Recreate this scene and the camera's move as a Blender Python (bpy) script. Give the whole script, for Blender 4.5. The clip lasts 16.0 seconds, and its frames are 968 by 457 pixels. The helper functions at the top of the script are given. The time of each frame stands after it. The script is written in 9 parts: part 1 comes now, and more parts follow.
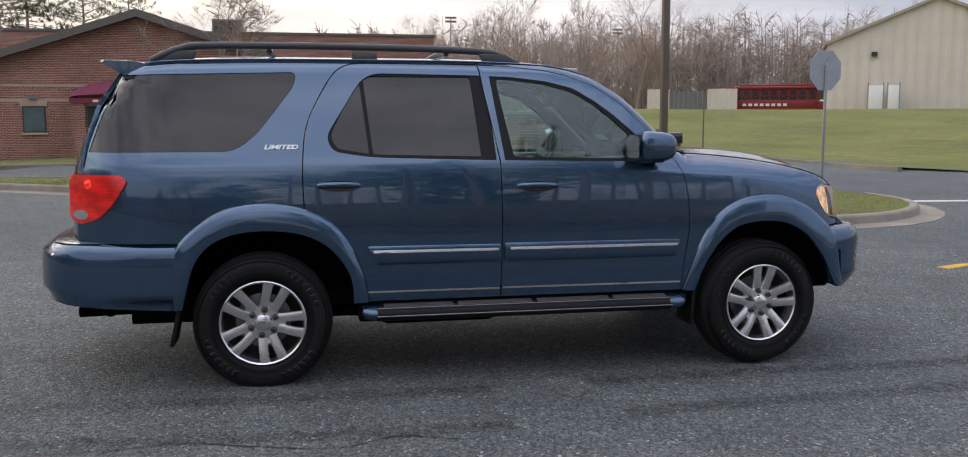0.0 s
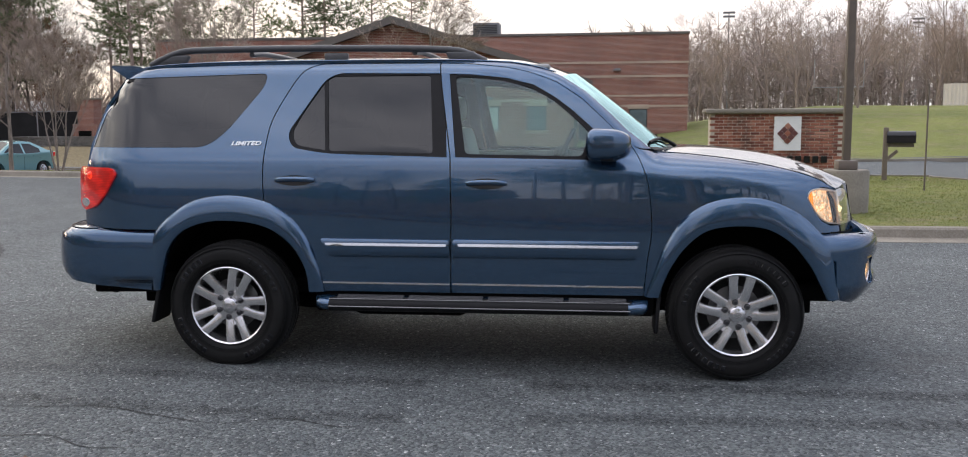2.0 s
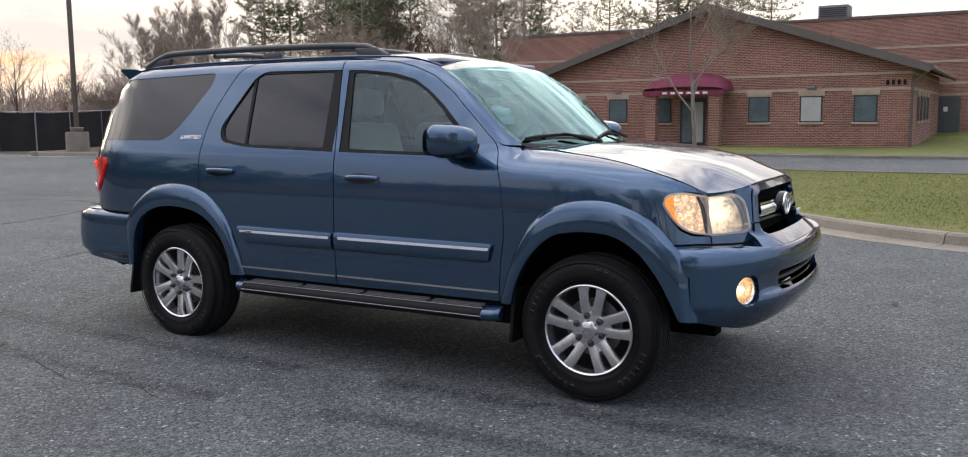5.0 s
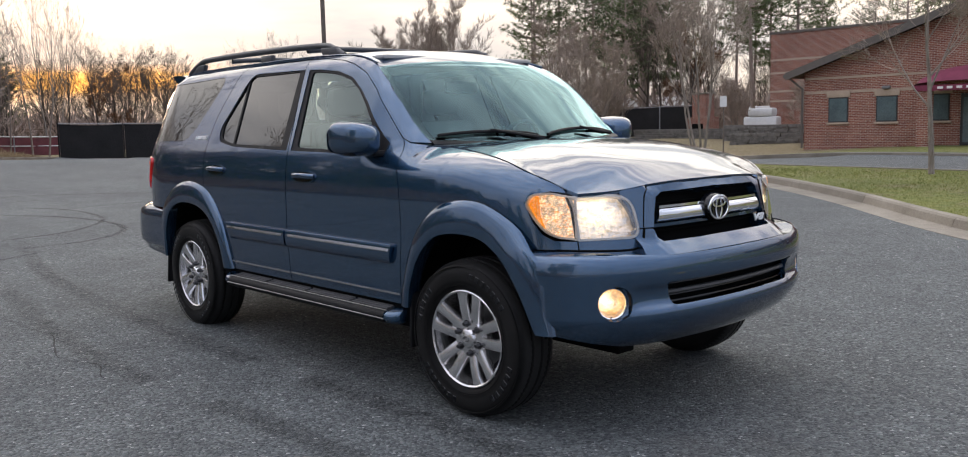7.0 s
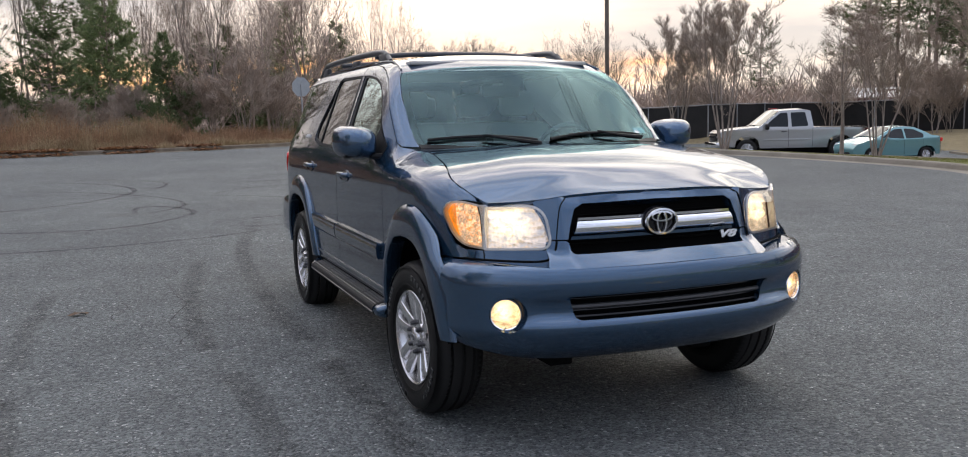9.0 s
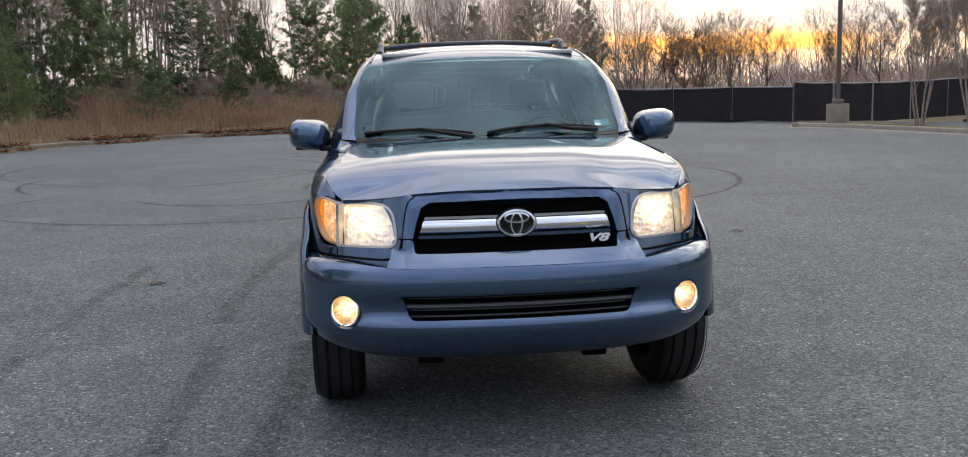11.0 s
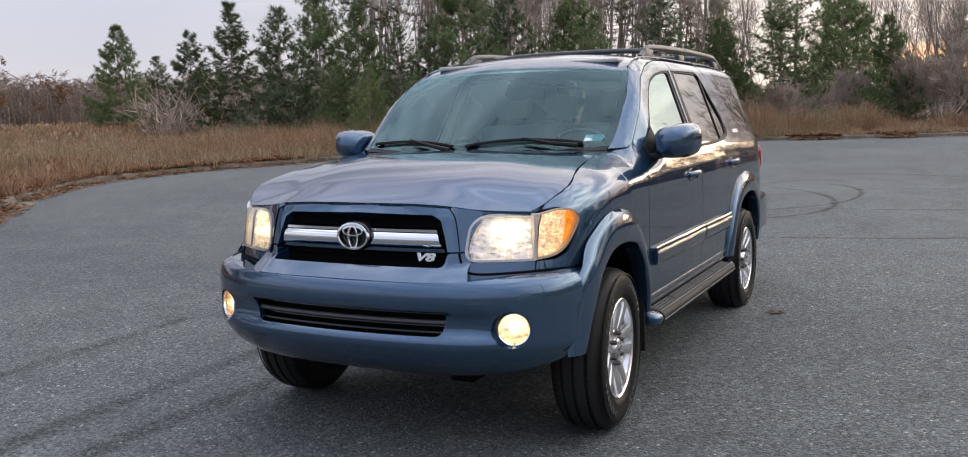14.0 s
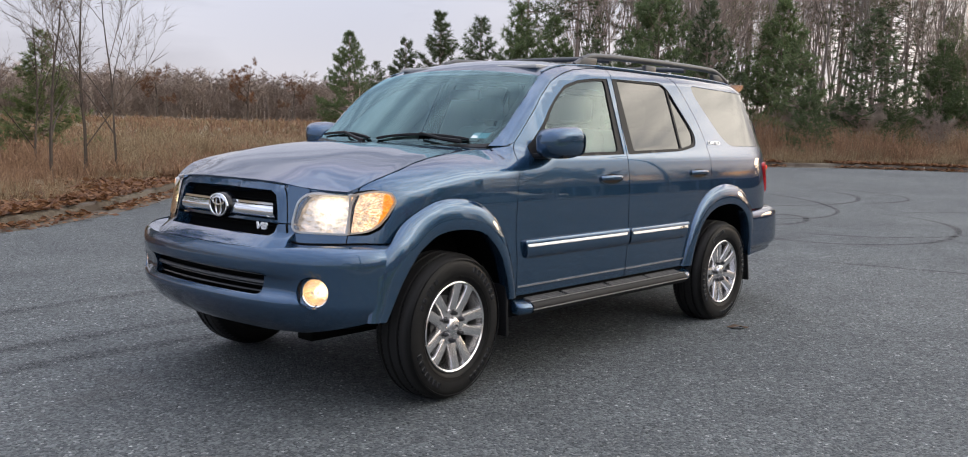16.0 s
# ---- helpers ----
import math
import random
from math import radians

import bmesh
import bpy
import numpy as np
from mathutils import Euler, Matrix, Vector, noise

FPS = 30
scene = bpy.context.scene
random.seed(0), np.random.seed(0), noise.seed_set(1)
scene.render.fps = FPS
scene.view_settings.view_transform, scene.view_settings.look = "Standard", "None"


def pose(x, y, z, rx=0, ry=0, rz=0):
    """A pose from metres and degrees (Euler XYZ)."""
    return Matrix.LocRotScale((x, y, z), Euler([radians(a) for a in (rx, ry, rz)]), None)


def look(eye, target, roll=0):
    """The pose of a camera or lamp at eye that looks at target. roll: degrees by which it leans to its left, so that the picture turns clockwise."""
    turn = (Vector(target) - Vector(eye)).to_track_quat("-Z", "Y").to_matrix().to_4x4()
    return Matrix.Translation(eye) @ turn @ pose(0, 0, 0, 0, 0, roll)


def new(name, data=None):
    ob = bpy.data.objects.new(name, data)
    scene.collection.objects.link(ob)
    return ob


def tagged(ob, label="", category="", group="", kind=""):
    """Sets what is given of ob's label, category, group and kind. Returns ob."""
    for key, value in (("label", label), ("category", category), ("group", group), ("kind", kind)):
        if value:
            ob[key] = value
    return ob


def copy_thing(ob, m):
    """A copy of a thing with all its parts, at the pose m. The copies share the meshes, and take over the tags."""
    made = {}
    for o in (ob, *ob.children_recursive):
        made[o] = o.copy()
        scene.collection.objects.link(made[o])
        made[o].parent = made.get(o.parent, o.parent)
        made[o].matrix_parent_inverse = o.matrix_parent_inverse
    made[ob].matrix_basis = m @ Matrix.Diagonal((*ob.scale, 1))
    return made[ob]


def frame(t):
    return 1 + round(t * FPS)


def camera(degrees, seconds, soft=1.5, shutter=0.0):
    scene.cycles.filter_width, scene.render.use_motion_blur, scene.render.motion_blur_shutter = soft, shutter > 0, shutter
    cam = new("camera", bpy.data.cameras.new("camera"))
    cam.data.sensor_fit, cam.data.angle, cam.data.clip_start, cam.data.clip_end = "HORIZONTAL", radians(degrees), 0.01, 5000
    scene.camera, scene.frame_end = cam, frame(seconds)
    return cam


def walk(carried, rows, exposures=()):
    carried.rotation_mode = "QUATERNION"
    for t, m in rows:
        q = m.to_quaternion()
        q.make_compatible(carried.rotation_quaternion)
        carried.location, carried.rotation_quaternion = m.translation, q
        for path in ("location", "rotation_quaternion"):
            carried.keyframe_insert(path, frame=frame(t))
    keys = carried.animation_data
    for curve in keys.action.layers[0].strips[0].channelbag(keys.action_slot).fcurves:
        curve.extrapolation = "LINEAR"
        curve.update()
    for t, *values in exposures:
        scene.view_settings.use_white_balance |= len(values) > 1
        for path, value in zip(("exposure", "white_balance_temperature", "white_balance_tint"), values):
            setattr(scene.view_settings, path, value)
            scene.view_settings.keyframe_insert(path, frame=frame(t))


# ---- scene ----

# camera and its walk
cam = camera(55.8, 16.0, 1.05)
PATH = [
    (0, (-1.241, -6.096, 1.501), (-0.868, -4.145, 1.268), -0.1),
    (0.5, (-0.749, -6.146, 1.493), (-0.573, -4.167, 1.26), -0.3),
    (1, (-0.286, -6.143, 1.484), (-0.21, -4.158, 1.252), -0.1),
    (1.5, (0.188, -6.174, 1.483), (0.074, -4.191, 1.249), -0.3),
    (2, (0.654, -6.171, 1.484), (0.422, -4.198, 1.251), -0.3),
    (2.5, (1.122, -6.153, 1.486), (0.679, -4.217, 1.251), -0.8),
    (3, (1.537, -6.04, 1.48), (1.049, -4.114, 1.247), -0.5),
    (3.5, (2.001, -5.893, 1.482), (1.37, -4.01, 1.245), -0.7),
    (4, (2.438, -5.71, 1.483), (1.695, -3.868, 1.245), -0.7),
    (4.5, (2.903, -5.488, 1.479), (2.021, -3.71, 1.238), -0.9),
    (4.7, (3.074, -5.379, 1.489), (2.15, -3.622, 1.245), -0.7),
    (6.8, (4.608, -3.906, 1.418), (3.167, -2.538, 1.191), -1.5),
    (7, (4.749, -3.77, 1.415), (3.273, -2.441, 1.186), -1.4),
    (7.5, (5.089, -3.421, 1.434), (3.515, -2.208, 1.203), -1.5),
    (8, (5.375, -3.052, 1.447), (3.691, -2.0, 1.208), -1.3),
    (8.5, (5.601, -2.66, 1.464), (3.829, -1.765, 1.222), -1.5),
    (9, (5.8, -2.255, 1.468), (3.951, -1.532, 1.229), -1.2),
    (9.5, (5.951, -1.798, 1.527), (4.053, -1.226, 1.264), -1.2),
    (11.8, (6.212, 0.302, 1.522), (4.235, 0.176, 1.249), -1.5),
    (12, (6.191, 0.506, 1.524), (4.221, 0.3, 1.25), -1.4),
    (12.5, (6.077, 0.97, 1.519), (4.124, 0.638, 1.247), -1.1),
    (13, (5.916, 1.444, 1.509), (4.006, 0.916, 1.24), -1.3),
    (13.5, (5.714, 1.896, 1.494), (3.865, 1.178, 1.231), -1.3),
    (14, (5.556, 2.345, 1.482), (3.789, 1.439, 1.247), -1.4),
    (14.5, (5.439, 2.815, 1.458), (3.741, 1.784, 1.226), -1.2),
    (15, (5.293, 3.29, 1.434), (3.666, 2.147, 1.219), -0.8),
    (15.5, (5.113, 3.77, 1.405), (3.551, 2.536, 1.202), 0.6),
    (16, (4.899, 4.138, 1.395), (3.401, 2.83, 1.186), 1.5),
]
walk(cam, [(t, look(e, g, r)) for t, e, g, r in PATH],
     [(0.0, -0.12), (0.5, 0.05), (1.0, 0.19), (2.5, 0.12), (4.5, 0.08), (7.0, -0.04), (8.5, -0.13), (9.5, 0.03), (12.0, 0.04), (13.0, 0.20), (13.5, 0.27), (14.0, 0.11), (14.5, 0.12), (15.5, 0.09), (16.0, 0.15)])

# sky, sun and exposure
SUN_AZ = radians(165.0)
SUN_EL = radians(3.0)
sun_way = Vector((math.cos(SUN_AZ) * math.cos(SUN_EL), math.sin(SUN_AZ) * math.cos(SUN_EL), math.sin(SUN_EL)))


class Nodes:
    """Short hand for building a node tree."""

    def __init__(self, tree):
        self.tree = tree
        tree.nodes.clear()

    def __call__(self, kind, **inputs):
        n = self.tree.nodes.new(kind)
        for k, v in inputs.items():
            key = k.replace("_", " ")
            slot = n.inputs[int(k[1:])] if k[0] == "i" and k[1:].isdigit() else n.inputs[key]
            if isinstance(v, bpy.types.NodeSocket):
                self.tree.links.new(v, slot)
            else:
                slot.default_value = v
        return n

    def math(self, op, a, b=0.0, clamp=False):
        n = self("ShaderNodeMath", i0=a, i1=b)
        n.operation, n.use_clamp = op, clamp
        return n.outputs[0]

    def vec(self, op, a, b=(0, 0, 0)):
        n = self("ShaderNodeVectorMath", i0=a, i1=b)
        n.operation = op
        return n.outputs["Value"] if op in ("DOT_PRODUCT", "LENGTH") else n.outputs[0]

    def ramp(self, fac, *stops):
        n = self("ShaderNodeValToRGB", Fac=fac)
        e = n.color_ramp.elements
        while len(e) < len(stops):
            e.new(0.5)
        for el, (p, c) in zip(e, stops):
            el.position = p
            el.color = (*c, 1) if isinstance(c, tuple) else (c, c, c, 1)
        return n.outputs[0]

    def mix(self, fac, a, b, blend="MIX"):
        n = self.tree.nodes.new("ShaderNodeMix")
        n.data_type, n.blend_type = "RGBA", blend
        for slot, v in ((0, fac), (6, a), (7, b)):
            if isinstance(v, bpy.types.NodeSocket):
                self.tree.links.new(v, n.inputs[slot])
            elif slot == 0:
                n.inputs[slot].default_value = v
            else:
                n.inputs[slot].default_value = (*v, 1)
        return n.outputs[2]

    def noise(self, coord, scale, detail=4.0, rough=0.55):
        return self("ShaderNodeTexNoise", Vector=coord, Scale=scale, Detail=detail, Roughness=rough).outputs["Fac"]


world = bpy.data.worlds.new("World")
scene.world = world
world.use_nodes = True
k = Nodes(world.node_tree)
sky = k("ShaderNodeTexSky")
sky.sky_type, sky.sun_disc, sky.sun_elevation, sky.sun_rotation = "NISHITA", False, SUN_EL, math.pi / 2 - SUN_AZ
way = k("ShaderNodeTexCoord").outputs["Generated"]
parts = k("ShaderNodeSeparateXYZ", Vector=way)
high = k.math("MAXIMUM", parts.outputs["Z"], 0.0)
toward = k.vec("DOT_PRODUCT", way, (math.cos(SUN_AZ), math.sin(SUN_AZ), 0.0))
# flat layers of cloud, drawn out along the horizon
stretch = k("ShaderNodeMapping", Vector=way, Scale=(1.0, 1.0, 5.0)).outputs[0]
cloud = k.noise(stretch, 2.2, 6.0, 0.55)
low = k.math("POWER", k.math("SUBTRACT", 1.0, high, True), 3.0)
grey = k.ramp(cloud, (0.38, (0.44, 0.46, 0.54)), (0.60, (0.90, 0.89, 0.94)))
zenith = k.math("ADD", 1.0, k.math("MULTIPLY", k.math("POWER", high, 0.8), 1.2))
grey = k.mix(1.0, grey, k("ShaderNodeCombineXYZ", X=zenith, Y=zenith, Z=k.math("MULTIPLY", zenith, 1.05)).outputs[0], "MULTIPLY")
# bright broken cloud over the place where the sun went down
warm = k.ramp(cloud, (0.40, (0.80, 0.74, 0.69)), (0.58, (1.34, 1.14, 0.90)))
haze = k.mix(k.math("MULTIPLY", low, 0.5), grey, (0.92, 0.88, 0.88))
# thicker, bluer cloud to the south, paler and pinkish at its foot
south = k.math("POWER", k.math("MAXIMUM", k.vec("DOT_PRODUCT", way, (math.cos(radians(225)), math.sin(radians(225)), 0.0)), 0.0), 4.0)
haze = k.mix(south, haze, k.mix(1.0, haze, (0.45, 0.49, 0.56), "MULTIPLY"))
foot = k.math("POWER", k.math("SUBTRACT", 1.0, high, True), 14.0)
haze = k.mix(k.math("MULTIPLY", k.math("MULTIPLY", south, foot), 0.75), haze, (0.78, 0.72, 0.72))
# darker and bluer to the east, away from the sunset
east = k.math("POWER", k.math("MAXIMUM", k.vec("DOT_PRODUCT", way, (math.cos(radians(-8)), math.sin(radians(-8)), 0.0)), 0.0), 0.8)
haze = k.mix(east, haze, k.mix(1.0, haze, (0.52, 0.60, 0.71), "MULTIPLY"))
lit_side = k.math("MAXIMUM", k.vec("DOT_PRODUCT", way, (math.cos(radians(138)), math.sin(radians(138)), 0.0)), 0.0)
cover = k.mix(k.math("MULTIPLY", k.math("POWER", lit_side, 1.3), low), haze, warm)
# cloud lit from below, higher up to the north-west
belt = k.ramp(high, (0.14, 0.0), (0.34, 1.0), (0.75, 1.0), (0.95, 0.4))
streak = k.noise(k("ShaderNodeMapping", Vector=way, Scale=(1.0, 1.0, 4.5), Location=(0.3, 0.1, 0.0)).outputs[0], 3.4, 5.0, 0.55)
glow = k.ramp(streak, (0.38, (1.35, 1.38, 1.42)), (0.48, (2.9, 2.75, 2.45)), (0.64, (4.9, 4.55, 4.0)))
cover = k.mix(k.math("MULTIPLY", k.math("POWER", lit_side, 2.0), belt), cover, glow)
# a broken band of orange light just over the trees at sunset
slit = k.ramp(high, (0.028, 0.0), (0.042, 1.0), (0.056, 1.0), (0.070, 0.0))
gaps = k.ramp(k.noise(k("ShaderNodeMapping", Vector=way, Scale=(1.0, 1.0, 9.0)).outputs[0], 7.0, 4.0, 0.6), (0.40, 0.25), (0.56, 1.0))
near = k.ramp(toward, (0.925, 0.0), (0.985, 1.0))
ember = k.math("MULTIPLY", k.math("MULTIPLY", slit, near), gaps)
cover = k.mix(ember, cover, (2.2, 1.0, 0.22))
both = k.mix(1.0, k.mix(0.008, cover, sky.outputs[0]), (1.145, 1.13, 1.115), "MULTIPLY")
back = k("ShaderNodeBackground", Color=both, Strength=1.0)
k.tree.links.new(back.outputs[0], k("ShaderNodeOutputWorld").inputs[0])

sun = new("sun", bpy.data.lights.new("sun", "SUN"))
sun.data.energy, sun.data.angle, sun.data.color = 0.5, radians(12), (1.0, 0.72, 0.45)
sun.matrix_world = look(sun_way * 50, (0, 0, 0))

# ---------------------------------------------------------------- materials


def material(name, fill):
    """A node material: fill(k, coord) returns the shader's socket."""
    m = bpy.data.materials.new(name)
    m.use_nodes = True
    kk = Nodes(m.node_tree)
    coord = kk("ShaderNodeTexCoord").outputs["Object"]
    kk.tree.links.new(fill(kk, coord), kk("ShaderNodeOutputMaterial").inputs[0])
    return m


def bsdf(k, color, rough=0.5, bump=None, depth=0.02, **more):
    n = k("ShaderNodeBsdfPrincipled", Roughness=rough)
    for key, v in {"Base Color": color, **more}.items():
        if isinstance(v, bpy.types.NodeSocket):
            k.tree.links.new(v, n.inputs[key])
        else:
            n.inputs[key].default_value = (*v, 1) if isinstance(v, tuple) else v
    if bump is not None:
        b = k("ShaderNodeBump", Height=bump, Distance=depth, Strength=1.0)
        k.tree.links.new(b.outputs[0], n.inputs["Normal"])
    return n.outputs[0]


def plain(name, color, rough=0.5, metal=0.0, vary=0.12, scale=6.0, bump=0.0, **more):
    """One colour with mottling at two scales."""
    def fill(k, c):
        a = k.noise(c, scale, 4.0)
        b = k.noise(c, scale * 14, 3.0)
        f = k.math("ADD", k.math("MULTIPLY", a, 0.6), k.math("MULTIPLY", b, 0.4))
        dark, light = tuple(v * (1 - vary) for v in color), tuple(min(1.0, v * (1 + vary)) for v in color)
        return bsdf(k, k.ramp(f, (0.35, dark), (0.65, light)), rough, b if bump else None, bump, Metallic=metal, **more)
    return material(name, fill)


def world_place(k):
    return k("ShaderNodeNewGeometry").outputs["Position"]


def car_paint(name, color, fleck=0.35):
    def fill(k, c):
        n1 = k("ShaderNodeTexNoise", Vector=c, Scale=900.0, Detail=1.0).outputs["Fac"]
        dust = k.noise(c, 3.0, 5.0)
        base = k.ramp(n1, (0.35, tuple(v * 0.92 for v in color)), (0.65, tuple(v * 1.08 for v in color)))
        base = k.mix(k.math("MULTIPLY", dust, 0.05), base, (0.30, 0.29, 0.27))
        rough = k.math("ADD", 0.22, k.math("MULTIPLY", dust, 0.06))
        peel = k.noise(c, 160.0, 1.0)
        return bsdf(k, base, rough, peel, 0.00002, Metallic=fleck, **{"Specular Tint": (0.12, 0.14, 0.17), "Coat Weight": 1.0, "Coat Roughness": 0.025, "Coat IOR": 1.76})
    return material(name, fill)


def tinted_glass(name, tint, gloss=1.9, dark=0.0, sheen=(1, 1, 1)):
    """Thin glass: what is behind shows through the tint, with a mirror image by Fresnel."""
    def fill(k, c):
        clear = k("ShaderNodeBsdfTransparent", Color=(*tint, 1))
        body = clear.outputs[0]
        if dark:
            film = k("ShaderNodeBsdfDiffuse", Color=(0.010, 0.011, 0.012, 1))
            body = k("ShaderNodeMixShader", i0=dark, i1=body, i2=film.outputs[0]).outputs[0]
        f = k("ShaderNodeFresnel", IOR=1.5).outputs[0]
        f = k.math("MULTIPLY", f, gloss, True)
        mirror = k("ShaderNodeBsdfGlossy", Roughness=0.01, Color=(*sheen, 1))
        return k("ShaderNodeMixShader", i0=f, i1=body, i2=mirror.outputs[0]).outputs[0]
    return material(name, fill)


def glowing(name, color, strength, dim, scale, base=(0.6, 0.6, 0.6), second=None):
    """A lit lamp's faceted reflector: bright round the bulb, broken up by the facets."""
    def fill(k, c):
        cell = k("ShaderNodeTexVoronoi", Vector=c, Scale=scale)
        cell.feature = "F1"
        f = k.ramp(cell.outputs["Distance"], (0.05, 1.0), (0.75, dim))
        f2 = k.ramp(k.noise(c, scale * 0.35, 2.0), (0.35, dim), (0.6, 1.0))
        e = k.math("MULTIPLY", k.math("MULTIPLY", f, f2), strength)
        tint = k.mix(k.ramp(cell.outputs["Color"], (0.42, 0.0), (0.50, 1.0)), color, second) if second else color
        return bsdf(k, base, 0.12, cell.outputs["Distance"], 0.002, Metallic=0.9, **{"Emission Color": tint, "Emission Strength": e})
    return material(name, fill)


PAINT = car_paint("blue_slate_paint", (0.023, 0.078, 0.157), 0.75)
BLACK_TRIM = plain("black_trim", (0.010, 0.010, 0.011), 0.55, vary=0.2, scale=20, bump=0.0004, **{"Specular IOR Level": 0.22})
GLOSS_BLACK = plain("gloss_black", (0.006, 0.006, 0.007), 0.12)
DARK_UNDER = plain("underbody_black", (0.004, 0.004, 0.004), 0.9, vary=0.3, **{"Specular IOR Level": 0.1})
RAIL_GREY = plain("roof_rail_grey", (0.055, 0.056, 0.060), 0.42, vary=0.15, scale=30)
CHROME = plain("chrome", (0.82, 0.83, 0.85), 0.08, 1.0, vary=0.03)
MOULD_CHROME = plain("bright_strip", (0.46, 0.47, 0.49), 0.26, 1.0, vary=0.05)
ALLOY = plain("wheel_alloy", (0.74, 0.73, 0.73), 0.24, 0.95, vary=0.08, scale=12)
NUT_STEEL = plain("dark_nut_steel", (0.07, 0.07, 0.075), 0.35, 0.8, vary=0.2)
ALLOY_DARK = plain("wheel_inner", (0.02, 0.02, 0.021), 0.5, 0.5, vary=0.3)
STEEL = plain("brake_steel", (0.22, 0.22, 0.22), 0.4, 0.9, vary=0.2)
GLASS_CLEAR = tinted_glass("window_glass", (0.66, 0.88, 0.84), 1.9, 0.0, (0.86, 1.0, 0.98))
GLASS_SCREEN = tinted_glass("windscreen_glass", (0.50, 0.68, 0.70), 1.30, 0.0, (0.62, 0.94, 1.00))
GLASS_DARK = tinted_glass("privacy_glass", (0.035, 0.038, 0.042), 1.28, 0.5)
LAMP_RIM = plain("pale_lamp_rim", (0.62, 0.60, 0.58), 0.22, 0.35, vary=0.06)
LENS_CLEAR = tinted_glass("lamp_lens", (0.93, 0.94, 0.95))


def red_lens_fill(k, c):
    """Fluted red lens with a faint glow put into it, uneven over flutes and patches."""
    sep = k("ShaderNodeSeparateXYZ", Vector=c)
    flute = k.ramp(k.math("SINE", k.math("MULTIPLY", sep.outputs["Z"], 620.0)), (0.0, 0.72), (1.0, 1.0))
    pane = k.ramp(k.noise(k("ShaderNodeMapping", Vector=c, Scale=(1.0, 1.0, 2.2)).outputs[0], 9.0, 3.0), (0.40, 0.55), (0.60, 1.0))
    col = k.mix(k.math("MULTIPLY", flute, pane), (0.14, 0.003, 0.003), (0.58, 0.010, 0.008))
    e = k.math("MULTIPLY", k.math("MULTIPLY", flute, pane), 0.28)
    return bsdf(k, col, 0.16, flute, 0.0006, **{"Coat Weight": 1.0, "Emission Color": (1.0, 0.030, 0.022), "Emission Strength": e})


LENS_RED = material("red_lens", red_lens_fill)
LENS_AMBER = tinted_glass("corner_lens", (0.97, 0.90, 0.82))
INTERIOR = plain("grey_leather", (0.46, 0.45, 0.43), 0.6, vary=0.1, scale=8, bump=0.0006)
INTERIOR_DARK = plain("dark_interior", (0.035, 0.035, 0.036), 0.7, vary=0.2)
DASH = plain("dashboard_vinyl", (0.10, 0.105, 0.11), 0.65, vary=0.12, scale=10, bump=0.0005)


def lamp_fill(cy, cz, core, reach, strength, colour, edge):
    """A lit reflector with flutes and facets, brightest round its bulb."""
    def fill(k, c):
        sep = k("ShaderNodeSeparateXYZ", Vector=c)
        dy = k.math("SUBTRACT", k.math("ABSOLUTE", sep.outputs["Y"]), cy)
        dz = k.math("SUBTRACT", sep.outputs["Z"], cz)
        far = k.vec("LENGTH", k("ShaderNodeCombineXYZ", X=dy, Y=dz).outputs[0])
        heart = k.ramp(far, (core, 1.0), (core + reach * 0.45, 0.42), (core + reach, 0.20))
        cell = k("ShaderNodeTexVoronoi", Vector=k("ShaderNodeMapping", Vector=c, Scale=(1.0, 1.0, 1.7)).outputs[0], Scale=30.0)
        facet = k.ramp(cell.outputs["Color"], (0.15, 0.62), (0.85, 1.10))
        flute = k.ramp(k.math("SINE", k.math("MULTIPLY", sep.outputs["Y"], 420.0)), (0.0, 0.86), (1.0, 1.0))
        shade = k.ramp(k.noise(k("ShaderNodeMapping", Vector=c, Scale=(1.0, 1.0, 2.0)).outputs[0], 14.0, 5.0, 0.7), (0.38, 0.42), (0.56, 1.05))
        e = k.math("MULTIPLY", k.math("MULTIPLY", heart, k.math("MULTIPLY", facet, flute)), k.math("MULTIPLY", shade, strength))
        tint = k.mix(heart, edge, colour)
        return bsdf(k, (0.66, 0.64, 0.62), 0.14, cell.outputs["Distance"], 0.003, Metallic=0.85, **{"Emission Color": tint, "Emission Strength": e})
    return fill


LIT_WHITE = material("lit_headlamp", lamp_fill(0.675, 1.005, 0.040, 0.14, 2.0, (1.0, 0.80, 0.48), (1.0, 0.66, 0.44)))
LIT_BULB = glowing("lit_bulb", (1.0, 0.76, 0.40), 3.0, 0.6, 60.0)
LIT_FOG = material("lit_fog_lamp", lamp_fill(0.76, 0.628, 0.028, 0.036, 2.3, (1.0, 0.74, 0.36), (1.0, 0.36, 0.06)))
LIT_AMBER = glowing("lit_amber_lamp", (1.0, 0.33, 0.03), 1.0, 0.66, 60.0, (0.75, 0.30, 0.05))


